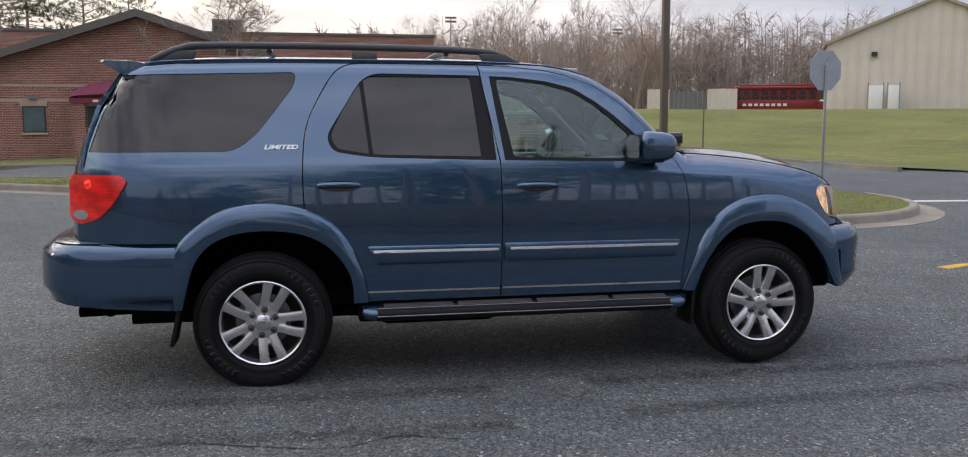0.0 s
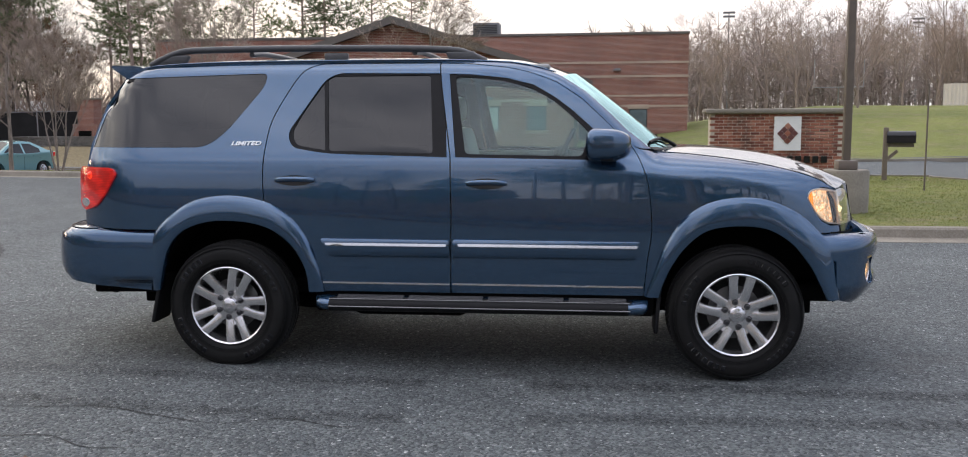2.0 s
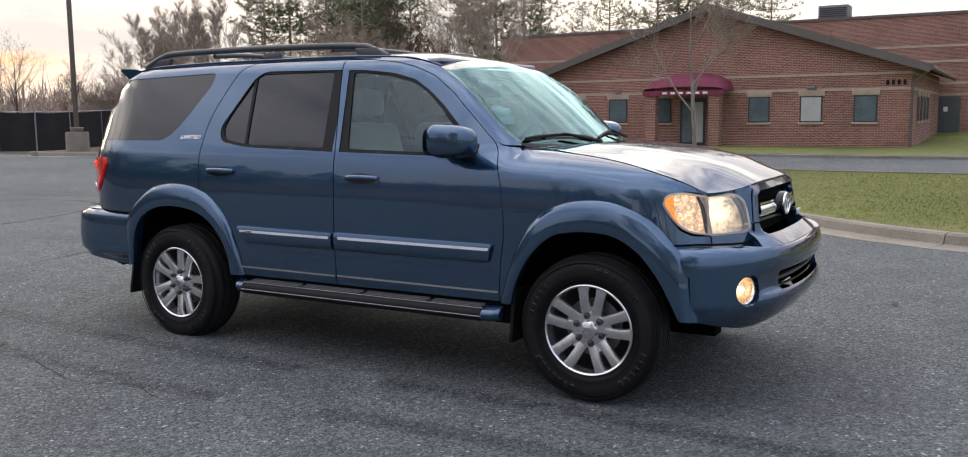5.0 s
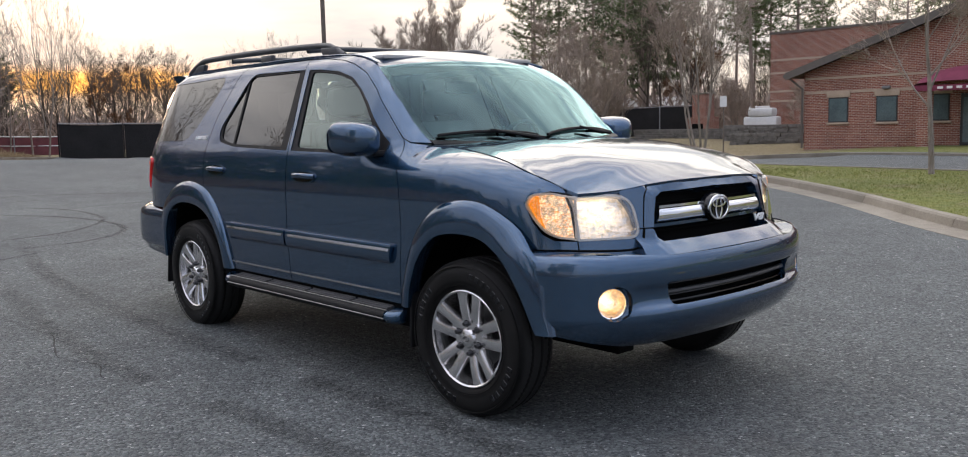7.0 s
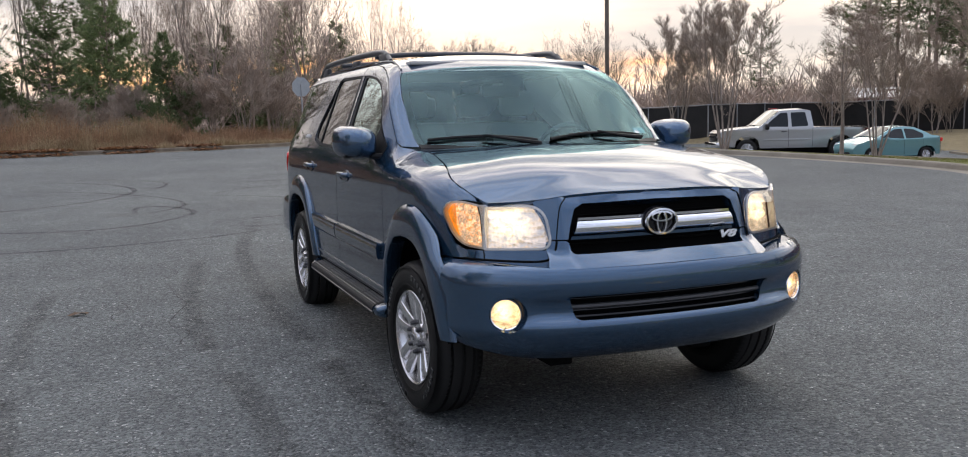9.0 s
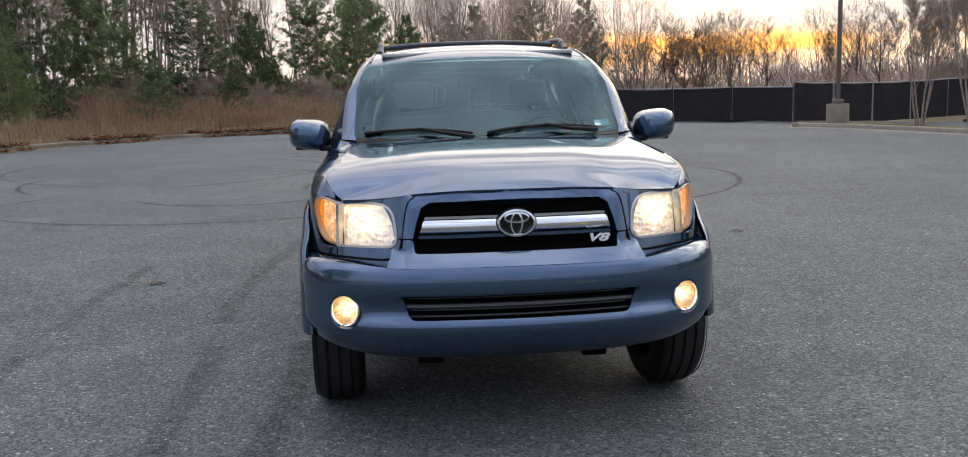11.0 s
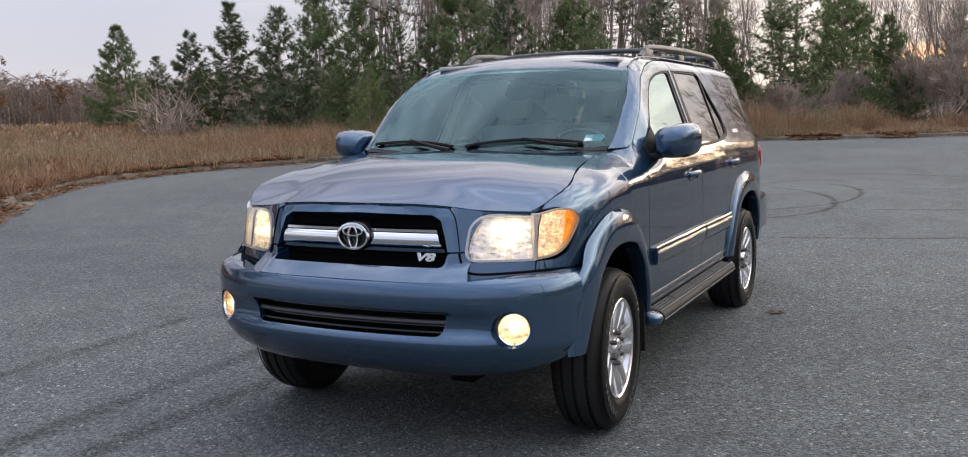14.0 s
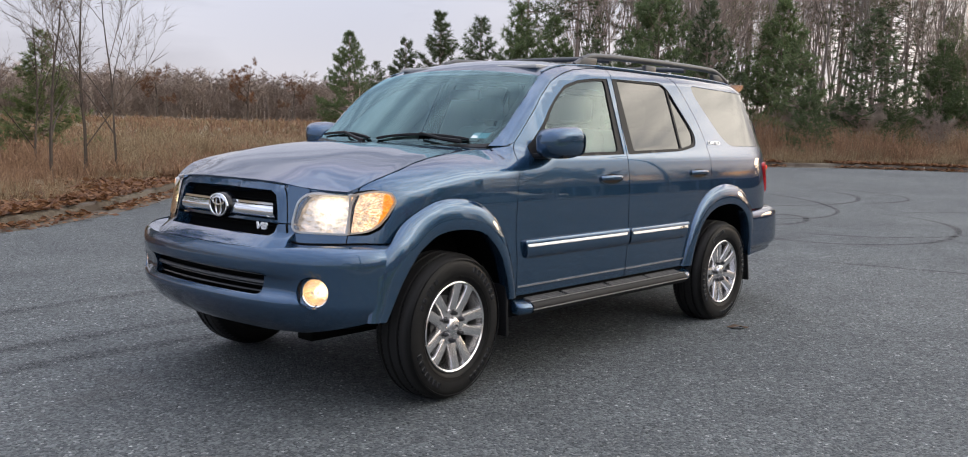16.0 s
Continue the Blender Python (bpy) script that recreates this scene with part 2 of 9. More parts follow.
def glint_fill(k, c):
    """Pale fluted reflector with scattered orange glints."""
    cell = k("ShaderNodeTexVoronoi", Vector=k("ShaderNodeMapping", Vector=c, Scale=(1.0, 1.0, 1.4)).outputs[0], Scale=85.0)
    pick = k.ramp(cell.outputs["Color"], (0.60, 0.0), (0.66, 1.0))
    band = k.ramp(k.noise(c, 30.0, 3.0, 0.6), (0.40, 0.40), (0.58, 1.0))
    tint = k.mix(k.math("MULTIPLY", pick, band), (1.0, 0.72, 0.46), (1.0, 0.36, 0.05))
    e = k.ramp(cell.outputs["Distance"], (0.0, 1.5), (0.5, 0.95), (0.9, 0.5))
    return bsdf(k, (0.78, 0.68, 0.60), 0.12, cell.outputs["Distance"], 0.003, Metallic=0.8, **{"Emission Color": tint, "Emission Strength": k.math("MULTIPLY", e, k.math("MULTIPLY", band, 1.0))})


LIT_PALE = material("lit_amber_pale", glint_fill)
LIT_RED = glowing("lit_tail_bulb", (1.0, 0.06, 0.02), 2.5, 0.4, 40.0, (0.6, 0.02, 0.02))
BADGE = plain("badge_silver", (0.86, 0.87, 0.88), 0.28, 0.25, vary=0.03)


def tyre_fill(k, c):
    """Black rubber, greyer in a band round the side wall and on the tread."""
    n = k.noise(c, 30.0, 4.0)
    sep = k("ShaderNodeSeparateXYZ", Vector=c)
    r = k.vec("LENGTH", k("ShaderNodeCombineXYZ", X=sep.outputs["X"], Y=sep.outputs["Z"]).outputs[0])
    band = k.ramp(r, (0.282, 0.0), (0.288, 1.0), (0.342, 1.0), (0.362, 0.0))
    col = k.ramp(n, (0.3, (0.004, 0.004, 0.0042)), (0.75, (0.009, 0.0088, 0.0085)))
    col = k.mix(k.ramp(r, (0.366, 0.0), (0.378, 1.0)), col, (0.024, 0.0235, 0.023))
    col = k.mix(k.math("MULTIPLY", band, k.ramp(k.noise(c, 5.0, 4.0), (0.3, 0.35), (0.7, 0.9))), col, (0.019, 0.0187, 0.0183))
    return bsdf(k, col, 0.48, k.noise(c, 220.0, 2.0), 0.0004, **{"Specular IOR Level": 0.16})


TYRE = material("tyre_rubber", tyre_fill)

# ---------------------------------------------------------------- building helpers
from mathutils.geometry import delaunay_2d_cdt


def thing(name, label, category, at=(0, 0, 0), turn=0.0, group="", kind=""):
    ob = new(name)
    ob.empty_display_size = 0.1
    ob.matrix_world = pose(*at, 0, 0, turn)
    return tagged(ob, label, category, group, kind)


def mesh_object(name, mesh, mat, parent=None, label=""):
    ob = new(name, mesh)
    if mat is not None and not mesh.materials:
        mesh.materials.append(mat)
    if parent is not None:
        ob.parent = parent
    if label:
        tagged(ob, label)
    return ob


def part(name, bm, mat, parent=None, label="", smooth=None):
    """Link a bmesh as one mesh object. smooth: angle in degrees under which edges are shaded smooth."""
    me = bpy.data.meshes.new(name)
    bmesh.ops.recalc_face_normals(bm, faces=bm.faces)
    if smooth is not None:
        for f in bm.faces:
            f.smooth = True
        for e in bm.edges:
            e.smooth = len(e.link_faces) != 2 or e.calc_face_angle(0) < radians(smooth)
    bm.to_mesh(me)
    bm.free()
    return mesh_object(name, me, mat, parent, label)


def flat_mesh(name, verts, faces, mat, parent=None, label="", smooth=False):
    me = bpy.data.meshes.new(name)
    me.from_pydata(verts, [], faces)
    if smooth:
        me.shade_smooth()
    return mesh_object(name, me, mat, parent, label)


def add_box(bm, lo, hi, bevel=0.0, turn=None, segments=2):
    """A box between two corners, with bevelled edges."""
    m = Matrix.Translation([(a + b) / 2 for a, b in zip(lo, hi)]) @ Matrix.Diagonal([abs(b - a) for a, b in zip(lo, hi)] + [1])
    if turn is not None:
        m = turn @ m
    made = bmesh.ops.create_cube(bm, size=1.0, matrix=m)
    if bevel:
        edges = list({e for v in made["verts"] for e in v.link_edges})
        bmesh.ops.bevel(bm, geom=edges, offset=bevel, segments=segments, affect="EDGES", profile=0.5)


def box(name, lo, hi, mat, parent=None, label="", bevel=0.0, turn=None):
    bm = bmesh.new()
    add_box(bm, lo, hi, bevel, turn)
    return part(name, bm, mat, parent, label, 40 if bevel else None)


def add_tube(bm, pts, radii, sides=6, cap=True):
    """A tube along points, with a radius at each."""
    rings = []
    n = len(pts)
    for i, p in enumerate(pts):
        d = (Vector(pts[min(i + 1, n - 1)]) - Vector(pts[max(i - 1, 0)])).normalized()
        u = d.orthogonal().normalized() if i == 0 else (u - d * u.dot(d)).normalized()
        w = d.cross(u)
        r = radii[i] if not isinstance(radii, (int, float)) else radii
        rings.append([bm.verts.new(Vector(p) + (u * math.cos(a) + w * math.sin(a)) * r) for a in (2 * math.pi * j / sides for j in range(sides))])
    for a, b in zip(rings, rings[1:]):
        for j in range(sides):
            bm.faces.new((a[j], a[(j + 1) % sides], b[(j + 1) % sides], b[j]))
    if cap:
        bm.faces.new(rings[0][::-1])
        bm.faces.new(rings[-1])


def tube(name, pts, radii, mat, parent=None, label="", sides=10):
    bm = bmesh.new()
    add_tube(bm, pts, radii, sides)
    return part(name, bm, mat, parent, label, 50)


def add_lathe(bm, profile, sides=48, axis="y", at=(0, 0, 0), close=False):
    """Turn (radius, along) pairs about an axis."""
    rings = []
    for r, h in profile:
        ring = []
        for j in range(sides):
            a = 2 * math.pi * j / sides
            c, s = r * math.cos(a), r * math.sin(a)
            p = {"y": (c, h, s), "x": (h, c, s), "z": (c, s, h)}[axis]
            ring.append(bm.verts.new(Vector(p) + Vector(at)))
        rings.append(ring)
    pairs = list(zip(rings, rings[1:])) + ([(rings[-1], rings[0])] if close else [])
    for a, b in pairs:
        for j in range(sides):
            bm.faces.new((a[j], a[(j + 1) % sides], b[(j + 1) % sides], b[j]))
    return rings


def curve_at(points, n=None, closed=False):
    """Catmull-Rom through points; n points in all, evenly in the parameter."""
    p = [Vector(q) for q in points]
    m = len(p)
    spans = m if closed else m - 1
    out = []
    for i in range(n + 1 if not closed else n):
        u = i / n * spans
        j = min(int(u), spans - 1)
        f = u - j
        g = (lambda q: p[q % m]) if closed else (lambda q: p[max(0, min(m - 1, q))])
        a, b, c, d = g(j - 1), g(j), g(j + 1), g(j + 2)
        out.append(0.5 * (2 * b + (c - a) * f + (2 * a - 5 * b + 4 * c - d) * f * f + (3 * b - a - 3 * c + d) * f ** 3))
    return out


def rounded(poly, r, n=5):
    """The polygon with its corners rounded; r: one radius, or one for each corner."""
    out = []
    m = len(poly)
    for i in range(m):
        rr = r[i] if isinstance(r, (list, tuple)) else r
        p, a, b = Vector(poly[i]), Vector(poly[i - 1]), Vector(poly[(i + 1) % m])
        da, db = a - p, b - p
        t = min(rr, da.length * 0.48, db.length * 0.48)
        if t < 1e-4:
            out.append(tuple(p))
            continue
        s, e = p + da.normalized() * t, p + db.normalized() * t
        for j in range(n + 1):
            f = j / n
            out.append(tuple(s * (1 - f) ** 2 + p * 2 * f * (1 - f) + e * f * f))
    return out


def inset(poly, d):
    """The polygon moved inwards by d."""
    m = len(poly)
    area = sum(poly[i - 1][0] * poly[i][1] - poly[i][0] * poly[i - 1][1] for i in range(m))
    s = 1 if area > 0 else -1
    out = []
    for i in range(m):
        p = Vector(poly[i])
        a, b = (p - Vector(poly[i - 1])), (Vector(poly[(i + 1) % m]) - p)
        if a.length < 1e-7 or b.length < 1e-7:
            out.append(tuple(p))
            continue
        a.normalize(), b.normalize()
        na, nb = Vector((-a.y, a.x)) * s, Vector((-b.y, b.x)) * s
        v = na + nb
        v = v / max(v.length_squared / 2, 0.35)
        out.append(tuple(p + v * d))
    return out


def inside(p, poly):
    x, y = p
    hit = False
    j = len(poly) - 1
    for i in range(len(poly)):
        (xi, yi), (xj, yj) = poly[i], poly[j]
        if (yi > y) != (yj > y) and x < (xj - xi) * (y - yi) / (yj - yi) + xi:
            hit = not hit
        j = i
    return hit


def densify(poly, step):
    out = []
    for i, p in enumerate(poly):
        q = poly[(i + 1) % len(poly)]
        n = max(1, int(math.ceil(math.dist(p, q) / step)))
        out += [(p[0] + (q[0] - p[0]) * j / n, p[1] + (q[1] - p[1]) * j / n) for j in range(n)]
    return out


def fill_polygon(poly, holes, step, extra=()):
    """Points and triangles that fill a polygon with holes on a grid of that step; also the loops of its edge."""
    loops = [densify(poly, step)] + [densify(h, step) for h in holes]
    pts, edges, rings = [], [], []
    for loop in loops:
        at = len(pts)
        pts += loop
        rings.append(list(range(at, at + len(loop))))
        edges += [(at + i, at + (i + 1) % len(loop)) for i in range(len(loop))]
    x0, x1 = min(p[0] for p in poly), max(p[0] for p in poly)
    y0, y1 = min(p[1] for p in poly), max(p[1] for p in poly)
    arr = np.array(pts)
    cand = list(extra)
    for i in range(int((x1 - x0) / step) + 1):
        for j in range(int((y1 - y0) / step) + 1):
            cand.append((x0 + (i + 0.5) * step, y0 + (j + 0.5) * step))
    for q in cand:
        if inside(q, poly) and not any(inside(q, h) for h in holes) and np.min((arr[:, 0] - q[0]) ** 2 + (arr[:, 1] - q[1]) ** 2) > (0.35 * step) ** 2:
            pts.append(q)
    v, _, f, ov, _, _ = delaunay_2d_cdt([Vector(p) for p in pts], edges, [], 0, 1e-6)
    tris = []
    for t in f:
        c = sum((v[i] for i in t), Vector((0, 0))) / len(t)
        if inside(c, poly) and not any(inside(c, h) for h in holes):
            tris.append(tuple(t))
    back = {}
    for new_i, olds in enumerate(ov):
        for o in olds:
            back[o] = new_i
    return [tuple(p) for p in v], tris, [[back[i] for i in ring if i in back] for ring in rings]


def panel(name, poly, fn, mat, parent=None, label="", holes=(), step=0.05, depth=0.014, lift=0.0, extra=(), centre=(0, 0, 0.9), reach=1.2):
    """A sheet over a polygon of the plane, laid on the surface fn(a, b), with its edges turned in by depth."""
    pts, tris, rings = fill_polygon(poly, holes, step, extra)
    h = 0.002
    pos, nor = [], []
    for a, b in pts:
        p = Vector(fn(a, b))
        n = (Vector(fn(a + h, b)) - Vector(fn(a - h, b))).cross(Vector(fn(a, b + h)) - Vector(fn(a, b - h))).normalized()
        c = Vector((max(-reach, min(reach, p.x)) if reach else centre[0], centre[1], centre[2]))
        if n.dot(p - c) < 0:
            n = -n
        pos.append(p + n * lift)
        nor.append(n)
    faces, loop_normals = [], []
    for t in tris:
        a, b, c = (pos[i] for i in t)
        t = t if (b - a).cross(c - a).dot(nor[t[0]]) > 0 else t[::-1]
        faces.append(t)
        loop_normals += [nor[i] for i in t]
    verts = list(pos)
    if depth:
        for ring in rings:
            at = len(verts)
            m = len(ring)
            verts += [pos[i] for i in ring] + [pos[i] - nor[i] * depth for i in ring]
            for i in range(m):
                q = (at + i, at + (i + 1) % m, at + m + (i + 1) % m, at + m + i)
                n = (verts[q[1]] - verts[q[0]]).cross(verts[q[3]] - verts[q[0]])
                faces.append(q)
                loop_normals += [n.normalized() if n.length > 1e-12 else Vector((0, 0, 1))] * 4
    me = bpy.data.meshes.new(name)
    me.from_pydata(verts, [], faces)
    me.shade_smooth()
    me.normals_split_custom_set(loop_normals)
    return mesh_object(name, me, mat, parent, label)


def step_between(a, b, x):
    t = max(0.0, min(1.0, (x - a) / (b - a)))
    return t * t * (3 - 2 * t)


def along(table, x):
    """Linear interpolation in a table of (x, value)."""
    return float(np.interp(x, [p[0] for p in table], [p[1] for p in table]))


def smooth_table(table, n=80):
    """The table as a smooth curve, sampled."""
    return [tuple(p) for p in curve_at([Vector((a, b)) for a, b in table], n)]


def text_mesh(word, size, depth, slant=0.0, bold=0.0):
    """The word as a mesh, centred, in the x-y plane, from the built-in font."""
    cu = bpy.data.curves.new("lettering", "FONT")
    cu.body, cu.size, cu.extrude, cu.shear, cu.align_x, cu.align_y = word, size, depth, slant, "CENTER", "CENTER"
    cu.offset = bold
    ob = bpy.data.objects.new("lettering", cu)
    scene.collection.objects.link(ob)
    me = bpy.data.meshes.new_from_object(ob.evaluated_get(bpy.context.evaluated_depsgraph_get()))
    bpy.data.objects.remove(ob)
    bpy.data.curves.remove(cu)
    return me

# ---------------------------------------------------------------- ground, asphalt and kerbs
KERB_NORTH = [(9.3, 9.6), (9.15, 8.3), (8.6, 7.2), (7.6, 6.2), (6.4, 5.75), (5.0, 5.65), (3.6, 5.75), (2.3, 6.25), (1.0, 7.25), (-0.3, 8.5), (-1.8, 10.0), (-3.3, 11.3), (-5.3, 12.8), (-7.6, 14.1), (-10.0, 14.95), (-12.6, 15.2), (-15.7, 14.95), (-18.7, 14.0), (-20.6, 12.9), (-21.8, 11.6)]
EDGE_WEST = [(-41.0, 10.4), (-39.0, 8.9), (-36.6, 7.4), (-33.6, 5.4), (-31.0, 2.6), (-29.4, -0.6), (-28.4, -4.0), (-27.4, -7.0), (-25.2, -9.8), (-22.4, -11.8), (-19.4, -13.6), (-17.0, -15.2), (-14.4, -16.3), (-11.8, -16.6), (-9.0, -15.8), (-6.6, -14.2), (-4.4, -12.1), (-2.4, -10.1), (-0.6, -8.7), (1.4, -7.8), (5.0, -7.45)]
north = [tuple(p) for p in curve_at([Vector(p) for p in KERB_NORTH], 70)]
west = [tuple(p) for p in curve_at([Vector(p) for p in EDGE_WEST], 90)]
ISLAND_BACK = [(9.3, 15.2), (8.8, 16.6), (7.6, 17.2), (-6.0, 17.4), (-13.0, 18.0), (-17.5, 17.3), (-20.6, 15.8), (-22.2, 14.2), (-22.6, 12.8), (-21.8, 11.6)]
back = [tuple(p) for p in curve_at([Vector(p) for p in ISLAND_BACK], 36)]
ISLAND = north + back[::-1][1:-1]
ROAD_EAST = [(60.0, -7.4), (60.0, 6.0), (20.0, 6.3), (18.6, 8.0), (17.4, 12.5), (15.9, 18.0), (15.2, 24.5), (14.0, 26.2), (11.0, 25.6), (-3.0, 25.3), (-14.0, 26.2), (-24.0, 31.5), (-32.0, 35.0), (-36.5, 32.0), (-36.2, 24.0), (-36.4, 18.2)]
ASPHALT = west + ROAD_EAST


def rise(x, y):
    """Height of the land."""
    w = 0.0
    if x < 0:
        w = 0.0182 * -x if x > -27 else 0.49 + 0.004 * min(60, -27 - x)
        far_west = step_between(-22, -36, x)
        w *= 1 - 0.85 * step_between(11 - 8 * far_west, 21 - 8 * far_west, y)
        w -= 0.58 * step_between(15, 26, y) * step_between(-8, -23, x) * step_between(40, 33, y) * step_between(-40, -35, x)
    d = math.hypot(x, y)
    az = math.degrees(math.atan2(y, x))
    hill = 2.3 * step_between(24, 72, d) * step_between(90, 74, az) * step_between(10, 30, az)
    field = 0.9 * step_between(22, 85, d) * step_between(-160, -145, az) * step_between(-60, -90, az)
    far = 1.2 * step_between(120, 400, d)
    return w + hill + field + far + 0.25 * step_between(38, 50, y) * step_between(40, 10, x)


def asphalt_fill(k, c):
    p = world_place(k)
    fine = k("ShaderNodeTexVoronoi", Vector=p, Scale=80.0)
    stone = k.ramp(fine.outputs["Color"], (0.0, 0.0), (1.0, 1.0))
    grey = k.ramp(stone, (0.08, (0.036, 0.041, 0.043)), (0.60, (0.110, 0.123, 0.126)), (0.88, (0.172, 0.183, 0.181)), (0.96, (0.42, 0.43, 0.415)))
    coarse = k("ShaderNodeTexVoronoi", Vector=p, Scale=38.0)
    grey = k.mix(1.0, grey, k.ramp(coarse.outputs["Color"], (0.1, (0.80, 0.80, 0.80)), (0.9, (1.22, 1.22, 1.22))), "MULTIPLY")
    big = k.noise(p, 0.22, 6.0, 0.6)
    mid = k.noise(p, 1.7, 5.0, 0.6)
    grey = k.mix(1.0, grey, k.ramp(big, (0.3, (0.74, 0.75, 0.77)), (0.7, (1.12, 1.11, 1.09))), "MULTIPLY")
    grey = k.mix(1.0, grey, k.ramp(mid, (0.3, (0.86, 0.86, 0.86)), (0.7, (1.1, 1.1, 1.1))), "MULTIPLY")
    dirt = k.ramp(k.noise(p, 0.55, 8.0, 0.7), (0.60, 0.0), (0.80, 0.5))
    grey = k.mix(dirt, grey, (0.088, 0.082, 0.072))
    # fine cracks
    warp = k("ShaderNodeTexNoise", Vector=p, Scale=0.9, Detail=5.0)
    crack = k("ShaderNodeTexVoronoi", Vector=k.vec("ADD", p, warp.outputs["Color"]), Scale=0.28)
    crack.feature = "DISTANCE_TO_EDGE"
    line = k.ramp(crack.outputs["Distance"], (0.0, 0.45), (0.0035, 0.0))
    line = k.math("MULTIPLY", line, k.ramp(k.noise(p, 0.4, 3.0), (0.56, 0.0), (0.66, 1.0)))
    grey = k.mix(line, grey, (0.018, 0.018, 0.018))
    h = k.math("SUBTRACT", k.math("MULTIPLY", fine.outputs["Distance"], -1.0), k.math("MULTIPLY", line, 2.0))
    return bsdf(k, grey, 0.82, h, 0.007, **{"Specular IOR Level": 0.35})


def soil_fill(k, c):
    """Turf on the islands and slopes, tan straw in the field."""
    p = world_place(k)
    n1, n2, n3 = k.noise(p, 0.35, 6.0, 0.65), k.noise(p, 6.0, 6.0, 0.7), k.noise(p, 55.0, 3.0)
    green = k.ramp(n2, (0.30, (0.098, 0.118, 0.020)), (0.50, (0.150, 0.172, 0.032)), (0.72, (0.225, 0.208, 0.058)))
    straw = k.ramp(n2, (0.3, (0.13, 0.095, 0.055)), (0.7, (0.30, 0.235, 0.14)))
    sep = k("ShaderNodeSeparateXYZ", Vector=p)
    field = k.ramp(k.math("ADD", k.math("MULTIPLY", sep.outputs["Y"], -0.12), k.math("MULTIPLY", n1, 0.8)), (0.25, 0.0), (0.55, 1.0))
    west_side = k.ramp(k.math("ADD", k.math("MULTIPLY", sep.outputs["X"], -0.05), k.math("MULTIPLY", n1, 0.5)), (1.2 / 1.6, 0.0), (1.5 / 1.6, 0.85))
    mask = k.math("MAXIMUM", field, west_side)
    patch = k.ramp(k.noise(p, 0.8, 5.0, 0.7), (0.50, 0.0), (0.72, 0.8))
    green = k.mix(patch, green, straw)
    green = k.mix(1.0, green, k.ramp(k.noise(p, 0.18, 5.0, 0.65), (0.32, (0.72, 0.74, 0.70)), (0.68, (1.22, 1.20, 1.15))), "MULTIPLY")
    col = k.mix(mask, green, straw)
    col = k.mix(1.0, col, k.ramp(n3, (0.3, (0.7, 0.7, 0.7)), (0.7, (1.2, 1.2, 1.2))), "MULTIPLY")
    return bsdf(k, col, 0.95, n3, 0.03)


def concrete_fill(k, c):
    p = world_place(k)
    n1, n2 = k.noise(p, 1.3, 6.0, 0.65), k.noise(p, 45.0, 3.0)
    col = k.ramp(k.math("ADD", k.math("MULTIPLY", n1, 0.6), k.math("MULTIPLY", n2, 0.4)), (0.32, (0.150, 0.130, 0.102)), (0.68, (0.315, 0.285, 0.235)))
    r = k("ShaderNodeObjectInfo").outputs["Random"]
    col = k.mix(1.0, col, k.ramp(r, (0.0, (0.85, 0.85, 0.85)), (1.0, (1.08, 1.07, 1.05))), "MULTIPLY")
    return bsdf(k, col, 0.85, n2, 0.004)


def dirty_kerb_fill(k, c):
    """Old kerb stone, brown with soil and leaf stain."""
    p = world_place(k)
    n1, n2 = k.noise(p, 1.1, 6.0, 0.7), k.noise(p, 40.0, 3.0)
    col = k.ramp(n2, (0.3, (0.105, 0.088, 0.066)), (0.7, (0.20, 0.172, 0.135)))
    col = k.mix(k.ramp(n1, (0.42, 0.0), (0.62, 0.9)), col, (0.060, 0.042, 0.028))
    return bsdf(k, col, 0.9, n2, 0.006)


KERB_DIRTY = material("dirty_kerb", dirty_kerb_fill)
ASPHALT_MAT = material("asphalt", asphalt_fill)
SOIL = material("turf_and_straw", soil_fill)
CONCRETE = material("kerb_concrete", concrete_fill)

wide, near_edge = inset(ASPHALT, -0.7), inset(ASPHALT, -0.3)
road = panel("road", wide[:3] + west[4:-1] + wide[len(west):], holes=[ISLAND], fn=lambda x, y: (x, y, rise(x, y) + (0.0 if inside((x, y), near_edge) else 0.13)), mat=ASPHALT_MAT, step=1.5, depth=0.3, centre=(0, 0, -50), reach=0)
tagged(road, "weathered grey asphalt with tyre marks and cracks", "road", kind="structure")


def grow_out(poly, d):
    return inset(poly, -d)


# one sheet of land, dropped under the asphalt, out to the horizon
hole = grow_out(ASPHALT, 0.16)
isle = inset(ISLAND, 0.16)
rings_r = [0, 3, 6, 9, 12, 15, 18, 21, 24, 27, 30, 34, 38, 43, 49, 56, 64, 74, 86, 100, 120, 145, 180, 230, 300, 420, 600, 900]
extra = [(r * math.cos(a), r * math.sin(a)) for r in rings_r for a in (2 * math.pi * (j + 0.37 * (r % 2)) / max(8, min(120, int(2 * math.pi * r / 3))) for j in range(max(8, min(120, int(2 * math.pi * r / 3)))))]
outer = [(1800 * math.cos(a), 1800 * math.sin(a)) for a in (2 * math.pi * j / 64 for j in range(64))]


